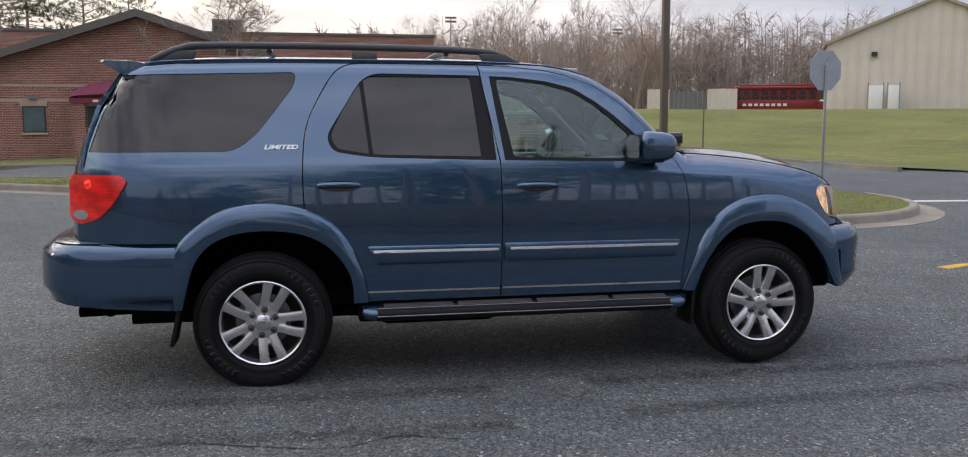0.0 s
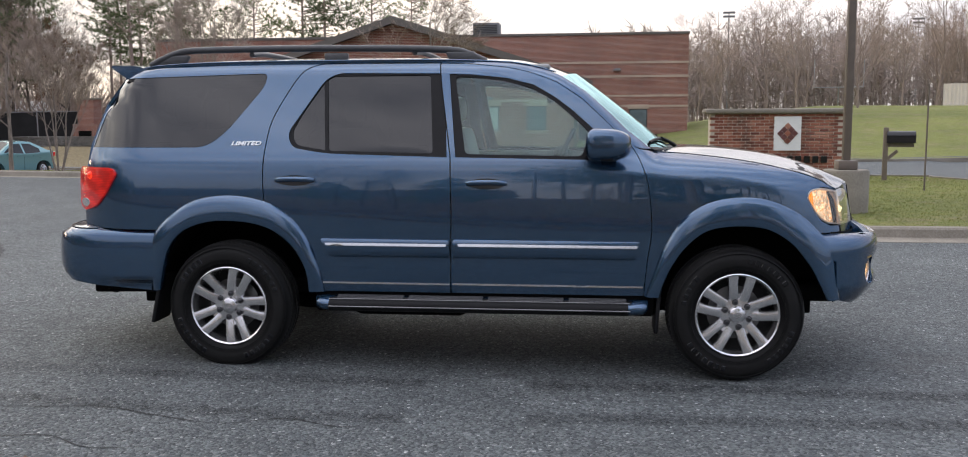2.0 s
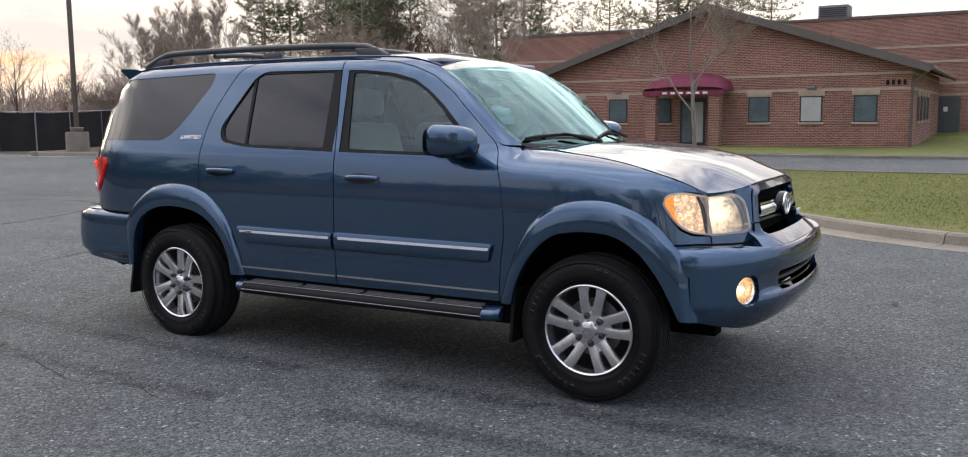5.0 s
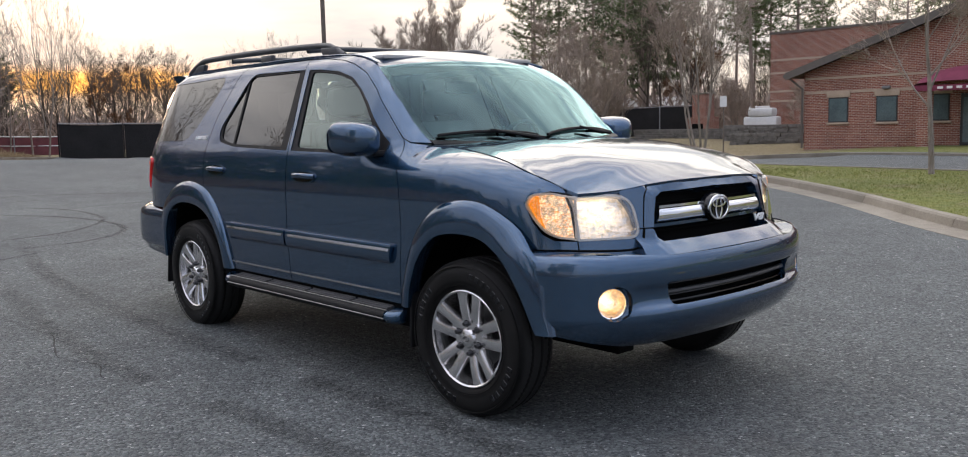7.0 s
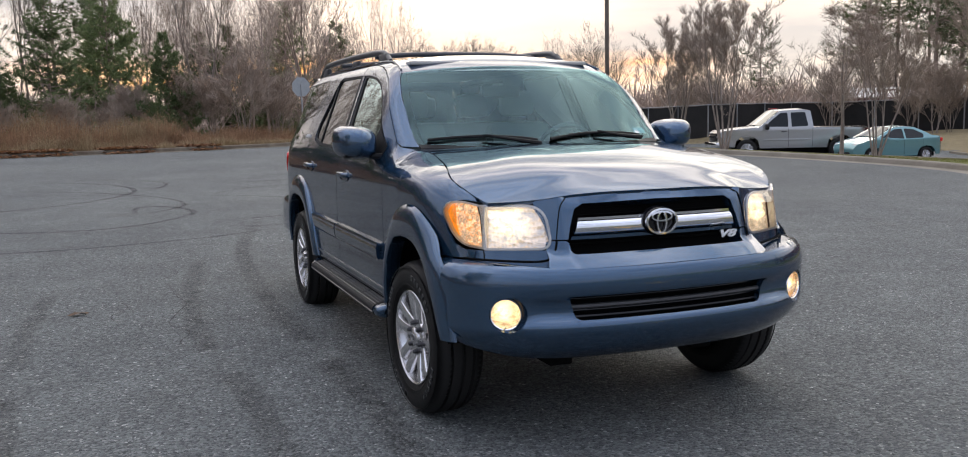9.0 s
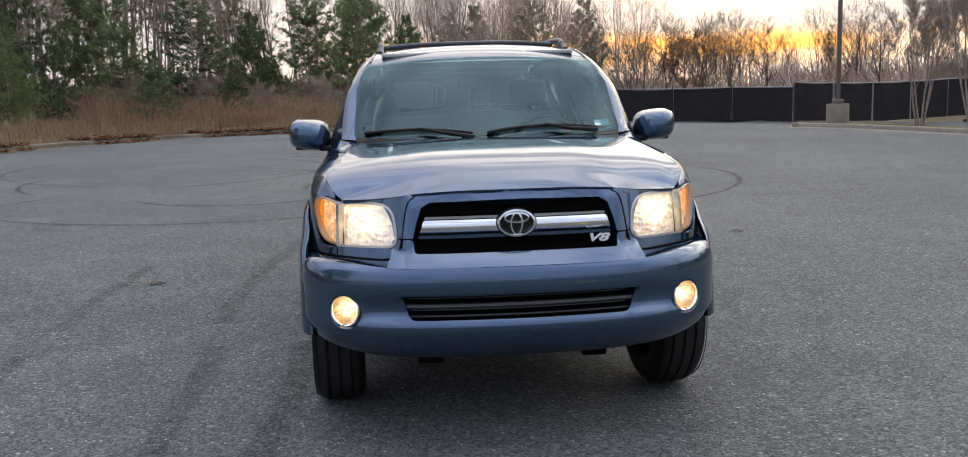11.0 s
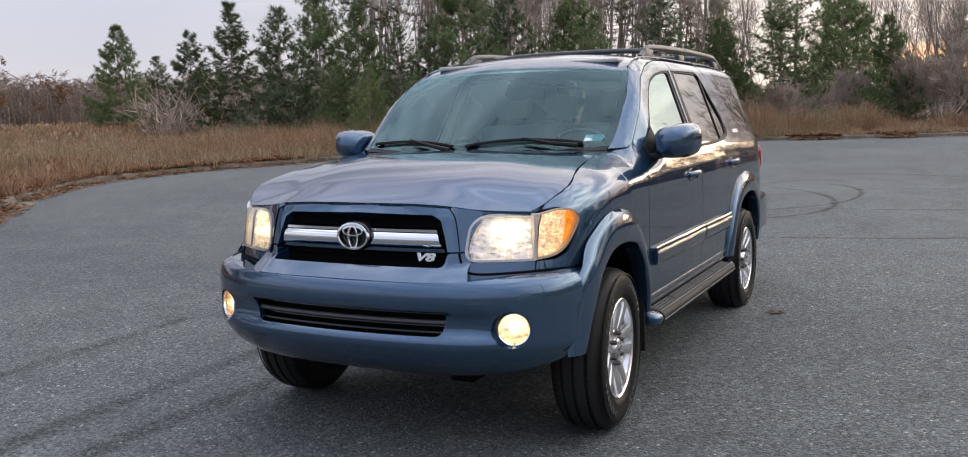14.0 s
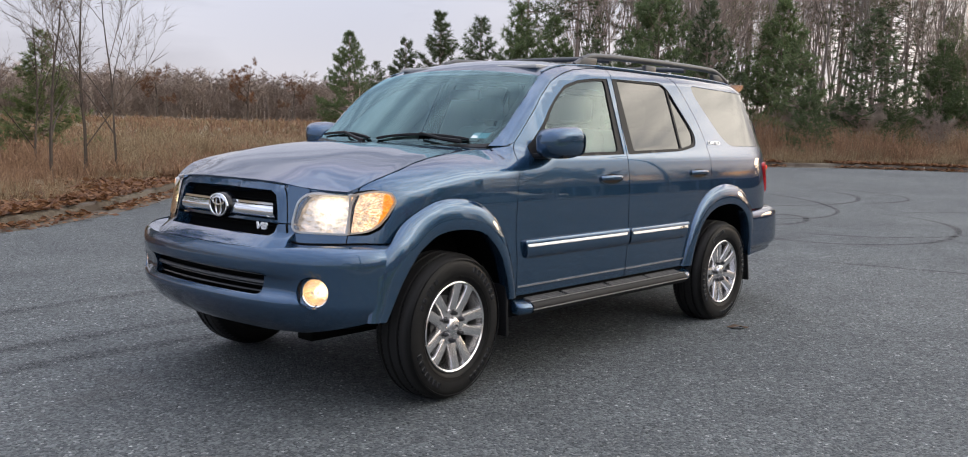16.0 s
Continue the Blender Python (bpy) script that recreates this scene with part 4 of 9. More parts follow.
# windscreen
def screen_at(u, v):
    """The glass runs from pillar to pillar, bowed forward in the middle."""
    x = 0.985 - 0.510 * v
    z = along(ROOF_EDGE, x) - 0.004
    y = side_y(x, z) - 0.003
    mid = Vector((1.160 - 0.600 * v, 0.0, 1.312 + 0.474 * v)) + Vector((0.5, 0, 0.45)) * 0.06 * v * (1 - v)
    w = max(0.0, 1 - u * u)
    return Vector((x + (mid.x - x) * w, u * y, z + (mid.z - z) * (1 - min(1.0, abs(u)) ** 2.3)))


SCREEN = [(-1, 0), (1, 0), (1, 1), (-1, 1)]
screen = panel("windscreen", SCREEN, screen_at, GLASS_SCREEN, suv, "windscreen of faintly green glass", step=0.1, depth=0)
panel("black_border", SCREEN, screen_at, GLOSS_BLACK, screen, lift=-0.004, step=0.08, depth=0, holes=[[(-0.945, 0.05), (0.945, 0.05), (0.945, 0.965), (-0.945, 0.965)]])
STICK = [(0.80, 0.085), (0.925, 0.085), (0.925, 0.165), (0.80, 0.165)]
STICKER = plain("sticker_teal", (0.20, 0.50, 0.55), 0.5)
STICKER_PALE = plain("sticker_pale", (0.75, 0.82, 0.82), 0.5)
sticker = panel("inspection_sticker", STICK, screen_at, STICKER, screen, "small pale teal inspection sticker", lift=-0.002, depth=0, step=0.05)
panel("sticker_patch", [(0.805, 0.09), (0.855, 0.09), (0.855, 0.16), (0.805, 0.16)], screen_at, STICKER_PALE, sticker, lift=-0.0005, depth=0, step=0.05)
# cowl, black, at the foot of the screen, and the wipers on it
panel("cowl", [(-1, 0), (1, 0), (1, 1), (-1, 1)], lambda u, w: tuple(Vector(screen_at(u, 0.0)).lerp(Vector((1.02 + 0.20 * (1 - u * u), 0.745 * u, 1.312 + 0.002 * (1 - u * u))), w)), BLACK_TRIM, suv, step=0.1, depth=0.02)
for y0, y1, tip in ((-0.02, 0.62, 0.06), (-0.70, -0.10, 0.05)):
    def on_glass(y, v, up):
        p = Vector(screen_at(y / 0.755, v))
        return p + Vector((0.66, 0, 0.75)) * up
    wiper = tube("wiper", [on_glass(y0 + (y1 - y0) * i / 10, 0.02 + (tip if y0 > -0.3 else tip) * math.sin(math.pi * i / 10) ** 0.8 + 0.025, 0.012) for i in range(11)], 0.009, BLACK_TRIM, suv, "black wiper", 6)
    arm = [on_glass(y0 + (y1 - y0) * f, v, 0.030) for f, v in ((0.02 if y0 > -0.3 else 1.0, -0.02), (0.25 if y0 > -0.3 else 0.75, 0.03), (0.5, 0.085))] if y0 < -0.3 else [on_glass(y0 + (y1 - y0) * f, v, 0.030) for f, v in ((1.0, -0.02), (0.75, 0.03), (0.5, 0.095))]
    tube("wiper_arm", arm, [0.014, 0.010, 0.007], BLACK_TRIM, wiper, sides=6)

# bonnet
HOOD_MID = smooth_table([(0.95, 1.325), (1.17, 1.322), (1.34, 1.316), (1.51, 1.303), (1.68, 1.282), (1.85, 1.248), (2.0, 1.208), (2.10, 1.174), (2.16, 1.150), (2.205, 1.126), (2.25, 1.09)], 100)


def hood_half(x):
    """Where the bonnet meets the wing."""
    return side_y(x, along(CROWN, x) - 0.004) + 0.0045


HOOD_Y = [(x, hood_half(x)) for x in np.linspace(1.03, 2.02, 34)]
HOOD_FRONT = smooth_table([(0.0, 2.186), (0.25, 2.180), (0.42, 2.166), (0.50, 2.149), (0.56, 2.128), (0.66, 2.090), (0.78, 2.03)], 60)
HOOD_LIP = smooth_table([(0.0, 1.131), (0.25, 1.130), (0.40, 1.124), (0.47, 1.117), (0.525, 1.109), (0.56, 1.105), (0.61, 1.101), (0.68, 1.097), (0.80, 1.093)], 80)


def hood_raw(x, y):
    w = min(1.0, abs(y) / along(HOOD_Y, min(x, 2.02))) ** 2.6
    z = along(HOOD_MID, x) * (1 - w) + (along(CROWN, min(x, 2.03)) - 0.002 - max(0.0, x - 2.03) * 0.35) * w
    return z + 0.008 * (1 - step_between(0.34, 0.62, abs(y))) * step_between(1.05, 1.5, x) * (1 - step_between(1.9, 2.15, x))


def hood_at(x, y):
    edge = along(HOOD_FRONT, abs(y))
    e = max(0.0, edge - x)
    z = hood_raw(x, y)
    if e < 0.45 and abs(y) < 0.79:
        z -= (hood_raw(edge, y) - along(HOOD_LIP, abs(y))) * (1 - e / 0.45) ** 2.2
    return (x, y, z)


half = [(1.215, 0.0), (1.19, 0.30), (1.12, 0.55), (1.03, 0.76)] + [(x, y) for x, y in HOOD_Y] + [(x, y) for y, x in list(HOOD_FRONT)[::-2] if y < HOOD_Y[-1][1] - 0.004]
HOOD = half + [(x, -y) for x, y in half[::-1] if y > 0]
panel("bonnet", HOOD, hood_at, PAINT, suv, step=0.05, depth=0.02, centre=(1.5, 0, 0.8), reach=0)

# nose: the frame round the grille
NOSE = smooth_table([(0.0, 2.203), (0.25, 2.197), (0.40, 2.183), (0.47, 2.168), (0.53, 2.135), (0.60, 2.10), (0.70, 2.06)], 60)


def nose_at(y, z):
    w = step_between(0.44, 0.475, abs(y))
    back = 0.034 * step_between(1.085, 1.125, z) * (1 - w) + w * (1.4 * max(0.0, z - along(HOOD_LIP, abs(y))) - 0.002)
    return (along(NOSE, abs(y)) + 0.21 * (1.125 - z) + 0.10 * max(0.0, (0.885 - z) / 0.085) ** 0.75 - back, y, z)


FRAME_R = [(0.455, 0.930), (0.440, 0.99), (0.415, 1.062), (0.375, 1.084), (0.0, 1.090)]
FRAME_O = [(0.0, 1.132), (0.25, 1.131), (0.40, 1.122), (0.44, 1.117), (0.465, 1.117), (0.50, 1.110), (0.54, 1.104), (0.580, 1.099), (0.578, 1.062), (0.560, 1.030), (0.545, 0.990), (0.534, 0.930)]
frame_poly = FRAME_R[:-1] + [(0.0, 1.090)] + [(-y, z) for y, z in FRAME_R[-2::-1]] + [(-y, z) for y, z in FRAME_O[::-1]] + FRAME_O[1:]
panel("grille_frame", frame_poly, nose_at, PAINT, suv, step=0.035, depth=0.05, centre=(1.5, 0, 0.9), reach=0)
for s in (-1, 1):
    tube("bonnet_seam", [(nose_at(y, z)[0] + 0.0008, s * y, z) for y, z in curve_at([Vector(p) for p in ((0.440, 1.110), (0.468, 1.090), (0.482, 1.055), (0.494, 0.99), (0.503, 0.932))], 14)], 0.0028, DARK_UNDER, suv, sides=5)
LIP = [(0.448, 0.868), (0.455, 0.924), (0.545, 0.924), (0.552, 0.86), (0.575, 0.815), (-0.575, 0.815), (-0.552, 0.86), (-0.545, 0.924), (-0.455, 0.924), (-0.448, 0.868)]
panel("nose_panel", rounded(LIP, 0.015), nose_at, PAINT, suv, step=0.03, depth=0.09, centre=(1.5, 0, 0.9), reach=0)
bm = bmesh.new()
add_box(bm, (2.05, -0.47, 0.84), (2.14, 0.47, 1.088))
part("grille_backing", bm, DARK_UNDER, suv)
for z, h in ((1.055, 0.012), (0.900, 0.012), (0.925, 0.010), (1.025, 0.010)):
    n = 16
    pts = [(nose_at(y, z)[0] - 0.070, y, z) for y in np.linspace(-0.43, 0.43, n)]
    tube("grille_bar", pts, h * 0.4, DARK_UNDER, suv, sides=6)


def bar_at(y, z):
    x, _, _ = nose_at(y, 0.97)
    return (x - 0.020 + 0.022 * math.cos((z - 0.974) / 0.038 * 1.25), y, z)


bar = panel("chrome_bar", rounded([(-0.406, 1.006), (0.406, 1.006), (0.426, 0.943), (-0.426, 0.943)], 0.01), bar_at, CHROME, suv, "chrome grille bar", step=0.02, depth=0.02, centre=(1.5, 0, 0.97), reach=0)
panel("upper_strip", [(-0.398, 1.022), (0.398, 1.022), (0.403, 1.010), (-0.403, 1.010)], lambda y, z: (nose_at(y, 0.97)[0] - 0.012, y, z), CHROME, bar, "thin chrome strip", step=0.03, depth=0.02, centre=(1.5, 0, 0.9), reach=0)
panel("lower_ledge", [(-0.426, 0.939), (0.426, 0.939), (0.431, 0.924), (-0.431, 0.924)], lambda y, z: (nose_at(y, 0.97)[0] - 0.020, y, z), PAINT, bar, "blue ledge under the chrome", step=0.03, depth=0.02, centre=(1.5, 0, 0.9), reach=0)
bm = bmesh.new()
rings = []
for r, dx in ((1.0, -0.03), (1.0, 0.018), (0.93, 0.026), (0.86, 0.024), (0.80, 0.012), (0.0, 0.014)):
    rings.append([bm.verts.new((2.226 + dx, 0.090 * r * math.cos(a), 0.988 + 0.066 * r * math.sin(a))) for a in (2 * math.pi * j / 40 for j in range(40))])
for a, b in zip(rings, rings[1:]):
    for j in range(40):
        bm.faces.new((a[j], a[(j + 1) % 40], b[(j + 1) % 40], b[j]))
bmesh.ops.remove_doubles(bm, verts=bm.verts, dist=1e-5)
emblem = part("emblem", bm, GLOSS_BLACK, suv, "oval emblem of plain chrome rings on black", 40)
for w, h, dz, r in ((0.078, 0.055, 0.0, 0.0085), (0.024, 0.047, -0.003, 0.0065), (0.052, 0.020, 0.023, 0.0065)):
    bm = bmesh.new()
    pts = [(2.252, w * math.cos(a), 0.988 + dz + h * math.sin(a)) for a in (2 * math.pi * j / 36 for j in range(37))]
    add_tube(bm, pts, r, 6, False)
    part("chrome_ring", bm, CHROME, emblem, smooth=60)
me = text_mesh("V8", 0.062, 0.003, 0.30, 0.002)
me.transform(Matrix.Translation((2.246, 0.357, 0.908)) @ Matrix(((0, 0, 1), (1, 0, 0), (0, 1, 0))).to_4x4() @ Matrix.Diagonal((1.35, 0.76, 1, 1)))
mesh_object("engine_badge", me, BADGE, suv, "silver V8 badge")

# head lamps: clear lens over a lit reflector, with an amber corner lens
LENS_X = smooth_table([(0.48, 2.178), (0.53, 2.162), (0.62, 2.125), (0.72, 2.077), (0.80, 2.032), (0.86, 1.97), (0.90, 1.91)], 60)


def lens_at(s, lift=0.0):
    return lambda y, z: (along(LENS_X, y) + 0.20 * (1.06 - z) - (0.006 + 0.014 * step_between(0.56, 0.74, y)) * step_between(1.03, 1.09, z) + lift, s * y, z)


def amber_at(s):
    return lambda x, z: (x - 0.02, s * (along(CORNER_Y, x + 0.20 * (z - 1.06)) + 0.004), z)


CORNER_Y = smooth_table([(1.80, 0.945), (1.86, 0.918), (1.92, 0.885), (1.98, 0.848), (2.05, 0.795), (2.09, 0.755), (2.12, 0.70)], 60)
CLEAR = rounded([(0.797, 1.084), (0.540, 1.085), (0.522, 0.888), (0.797, 0.890)], [0.003, 0.085, 0.060, 0.003], 8)
for s in (-1, 1):
    lf = lens_at(s)
    lamp = panel("head_lamp", CLEAR, lf, LENS_CLEAR, suv, "clear head lamp, lit warm white", step=0.05, depth=0.02, centre=(1.5, 0, 0.95), reach=0)
    panel("reflector", inset(CLEAR, 0.006), lf, LIT_WHITE, lamp, "faceted reflector lit warm white", lift=-0.045, step=0.04, depth=0.0, centre=(1.5, 0, 0.95), reach=0)
    panel("lamp_rim", inset(CLEAR, -0.002), lf, LAMP_RIM, lamp, "pale rim", holes=[inset(CLEAR, 0.008)], lift=-0.004, step=0.05, depth=0.03, centre=(1.5, 0, 0.95), reach=0)
    panel("lamp_gap", inset(CLEAR, -0.009), lf, DARK_UNDER, lamp, holes=[inset(CLEAR, 0.0)], lift=-0.016, step=0.05, depth=0.03, centre=(1.5, 0, 0.95), reach=0)
    c = Vector(lf(0.68, 0.97)) - Vector((0.035, 0, 0))
    bm = bmesh.new()
    bmesh.ops.create_uvsphere(bm, u_segments=12, v_segments=8, radius=0.022, matrix=Matrix.Translation(c))
    part("bulb", bm, LIT_BULB, lamp, "lit bulb", 60)
    af = amber_at(s)
    AMB = rounded([(2.062, 1.080), (1.960, 1.104), (1.892, 1.092), (1.872, 1.052), (1.918, 0.975), (1.962, 0.926), (2.01, 0.903), (2.082, 0.893)], [0.003, 0.05, 0.02, 0.02, 0.05, 0.04, 0.02, 0.003])
    corner = panel("corner_lamp", AMB, af, LENS_AMBER, suv, "amber corner lamp, lit", step=0.04, depth=0.02, centre=(1.5, 0, 0.95), reach=0)
    inner = inset(AMB, 0.006)
    panel("reflector", inner, af, LIT_PALE, corner, "pale lit reflector with orange glints", lift=-0.034, step=0.04, depth=0.0, centre=(1.5, 0, 0.95), reach=0)
    panel("amber_reflector", rounded([(1.882, 1.052), (1.903, 1.086), (1.924, 1.084), (1.934, 1.000), (1.966, 0.924), (1.950, 0.942), (1.916, 0.984)], 0.008), af, LIT_AMBER, corner, "lit amber reflector", lift=-0.028, step=0.04, depth=0.0, centre=(1.5, 0, 0.95), reach=0)
    panel("lamp_rim", inset(AMB, -0.002), af, LAMP_RIM, corner, "pale rim", holes=[inset(AMB, 0.007)], lift=-0.004, step=0.05, depth=0.03, centre=(1.5, 0, 0.95), reach=0)
    # body-coloured strip under the lamps
    panel("lamp_filler", [(0.50, 0.884), (0.80, 0.886), (0.865, 0.890), (0.865, 0.806), (0.50, 0.806)], lens_at(s, -0.008), PAINT, suv, step=0.04, depth=0.02, centre=(1.5, 0, 0.8), reach=0)
    # dark joints round that strip
    ring = curve_at([Vector(p) for p in ((0.868, 0.850), (0.80, 0.846), (0.66, 0.838), (0.57, 0.838), (0.525, 0.856), (0.508, 0.900), (0.502, 0.928))], 26)
    tube("lamp_joint", [Vector(lens_at(s, -0.002)(p.x, p.y)) for p in ring], 0.0055, DARK_UNDER, suv, sides=6)
    tube("lamp_joint", [Vector(lens_at(s, -0.007)(0.797, z)) for z in (0.888, 0.868, 0.848)], 0.0028, DARK_UNDER, suv, sides=5)

# front bumper: sheet over (distance round the front, height)
BUMPER_PLAN = curve_at([Vector(p) for p in ((2.402, 0.0), (2.395, 0.20), (2.372, 0.42), (2.330, 0.60), (2.255, 0.76), (2.165, 0.872), (2.06, 0.942), (1.96, 0.972), (1.86, 0.985))], 80)
plan_len = [0.0]
for a, b in zip(BUMPER_PLAN, BUMPER_PLAN[1:]):
    plan_len.append(plan_len[-1] + (b - a).length)
BUMPER_CUT = smooth_table([(0.38, -0.175), (0.41, -0.118), (0.45, -0.068), (0.50, -0.028), (0.545, -0.004), (0.575, -0.004), (0.60, -0.026), (0.64, -0.034), (0.68, -0.026), (0.705, -0.004), (0.74, 0.002), (0.79, -0.004), (0.82, -0.018), (0.838, -0.045), (0.85, -0.10)], 90)


def bumper_at(q, z):
    a = abs(q)
    x, y = float(np.interp(a, plan_len, [p.x for p in BUMPER_PLAN])), float(np.interp(a, plan_len, [p.y for p in BUMPER_PLAN]))
    i = min(len(plan_len) - 2, int(np.searchsorted(plan_len, a)))
    d = (BUMPER_PLAN[i + 1] - BUMPER_PLAN[max(0, i - 1)]).normalized()
    n = Vector((-d.y, d.x)) * -1
    if n.y < 0:
        n = -n
    soft = 1 - step_between(0.60, 0.84, a)
    off = along(BUMPER_CUT, z)
    if 0.55 < z < 0.72:
        off *= soft
    x, y = x + n.x * off, y + n.y * off
    return (x, y if q >= 0 else -y, z)


def q_of(y):
    return float(np.interp(y, [p.y for p in BUMPER_PLAN], plan_len))


L = plan_len[-1]
QC = float(np.interp(-2.02, [-p.x for p in BUMPER_PLAN], plan_len))
top = [(-L + 0.02, 0.846), (-QC, 0.846), (-q_of(0.80), 0.842), (-q_of(0.60), 0.826), (-0.50, 0.818), (0.50, 0.818), (q_of(0.60), 0.826), (q_of(0.80), 0.842), (QC, 0.846), (L - 0.02, 0.846)]
low = [(L - 0.02, 0.75), (QC + 0.01, 0.70), (QC, 0.478), (q_of(0.86), 0.442), (q_of(0.70), 0.408), (0.45, 0.398), (-0.45, 0.398), (-q_of(0.70), 0.408), (-q_of(0.86), 0.442), (-QC, 0.478), (-QC - 0.01, 0.70), (-L + 0.02, 0.75)]
MOUTH = rounded([(-0.520, 0.700), (0.520, 0.700), (0.490, 0.592), (-0.490, 0.592)], [0.02, 0.02, 0.035, 0.035])
FOG_Q = q_of(0.765)
fogs = [[(sg * FOG_Q + 0.084 * math.cos(a) + sg * 0.001, 0.625 + 0.077 * math.sin(a)) for a in (2 * math.pi * j / 32 for j in range(32))] for sg in (-1, 1)]
bumper = panel("front_bumper", top + low, bumper_at, PAINT, suv, holes=[MOUTH] + fogs, step=0.03, depth=0.03, centre=(1.5, 0, 0.6), reach=0)
bm = bmesh.new()
outer, inner_row = [], []
for q in np.linspace(-QC, QC, 61):
    z = along([(0.0, 0.818), (0.50, 0.818), (q_of(0.60), 0.826), (q_of(0.80), 0.842), (QC, 0.846)], abs(q)) - 0.003
    x, y, _ = bumper_at(q, z)
    outer.append(bm.verts.new((x - 0.004, y, z)))
    inner_row.append(bm.verts.new((x - 0.15, y * 0.89, z - 0.012)))
for j in range(60):
    bm.faces.new((outer[j], outer[j + 1], inner_row[j + 1], inner_row[j]))
part("bumper_ledge", bm, PAINT, bumper, smooth=60)
bm = bmesh.new()
add_box(bm, (2.20, -0.56, 0.57), (2.27, 0.56, 0.72))
part("intake_backing", bm, DARK_UNDER, bumper)
for z, r, mat, set_in in ((0.648, 0.011, RAIL_GREY, 0.022), (0.604, 0.007, GLOSS_BLACK, 0.03), (0.626, 0.004, GLOSS_BLACK, 0.05), (0.680, 0.004, GLOSS_BLACK, 0.05)):
    tube("intake_bar", [Vector(bumper_at(q, z)) - Vector((set_in, 0, 0)) for q in np.linspace(-0.51, 0.51, 20)], r, mat, bumper, sides=6)
for s in (-1, 1):
    c = Vector((2.216, s * 0.760, 0.626))
    out = Vector((0.90, s * 0.43, 0)).normalized()
    m = Matrix.Translation(c) @ out.to_track_quat("Z", "Y").to_matrix().to_4x4()
    bm = bmesh.new()
    add_lathe(bm, [(0.062, -0.02), (0.066, -0.016), (0.078, -0.013), (0.090, -0.006), (0.100, 0.0), (0.112, -0.004)], 32, "z")
    bmesh.ops.transform(bm, matrix=m, verts=bm.verts)
    fog = part("fog_lamp", bm, PAINT, suv, "round fog lamp, lit, in a blue recess", 40)
    bm = bmesh.new()
    add_lathe(bm, [(0.0, -0.03), (0.03, -0.026), (0.05, -0.014), (0.064, 0.006)], 28, "z")
    bmesh.ops.transform(bm, matrix=m, verts=bm.verts)
    part("reflector", bm, LIT_FOG, fog, "lit reflector", 40)
    bm = bmesh.new()
    bmesh.ops.create_uvsphere(bm, u_segments=12, v_segments=8, radius=0.018, matrix=Matrix.Translation(m @ Vector((0, 0, -0.012))))
    part("bulb", bm, LIT_BULB, fog, "lit bulb", 60)
    bm = bmesh.new()
    add_lathe(bm, [(0.064, 0.004), (0.05, 0.013), (0.03, 0.018), (0.0, 0.02)], 28, "z")
    bmesh.ops.transform(bm, matrix=m, verts=bm.verts)
    part("lens", bm, LENS_CLEAR, fog, smooth=40)
    bm = bmesh.new()
    add_lathe(bm, [(0.063, 0.0), (0.064, 0.014), (0.068, 0.017), (0.073, 0.012), (0.073, -0.01)], 28, "z")
    bmesh.ops.transform(bm, matrix=m, verts=bm.verts)
    part("bezel", bm, CHROME, fog, "bright ring round the lens", smooth=40)
    # tow pocket under the bumper
    box("tow_hook", (2.06, s * 0.52 - 0.03, 0.405), (2.18, s * 0.52 + 0.03, 0.435), DARK_UNDER, bumper, bevel=0.01)

# rear bumper
REAR_PLAN = curve_at([Vector(p) for p in ((-2.765, 0.0), (-2.755, 0.35), (-2.725, 0.62), (-2.665, 0.79), (-2.575, 0.895), (-2.44, 0.950), (-2.25, 0.972), (-1.92, 0.982))], 70)
rear_len = [0.0]
for a, b in zip(REAR_PLAN, REAR_PLAN[1:]):
    rear_len.append(rear_len[-1] + (b - a).length)
REAR_CUTP = smooth_table([(0.44, -0.10), (0.48, -0.045), (0.53, -0.036), (0.564, -0.030), (0.578, -0.006), (0.592, 0.006), (0.70, 0.008), (0.79, 0.0), (0.825, -0.015), (0.843, -0.05), (0.86, -0.12)], 60)


def rear_at(q, z):
    a = abs(q)
    x, y = float(np.interp(a, rear_len, [p.x for p in REAR_PLAN])), float(np.interp(a, rear_len, [p.y for p in REAR_PLAN]))
    i = min(len(rear_len) - 2, int(np.searchsorted(rear_len, a)))
    d = (REAR_PLAN[i + 1] - REAR_PLAN[max(0, i - 1)]).normalized()
    n = Vector((-d.y, d.x))
    if n.y < 0 or (n.x > 0 and a < 0.5):
        n = -n
    off = along(REAR_CUTP, z + 0.045 * step_between(0.6, 1.5, a) * (1 - step_between(0.62, 0.80, z)))
    return (x + n.x * off, (y + n.y * off) * (1 if q >= 0 else -1), z)


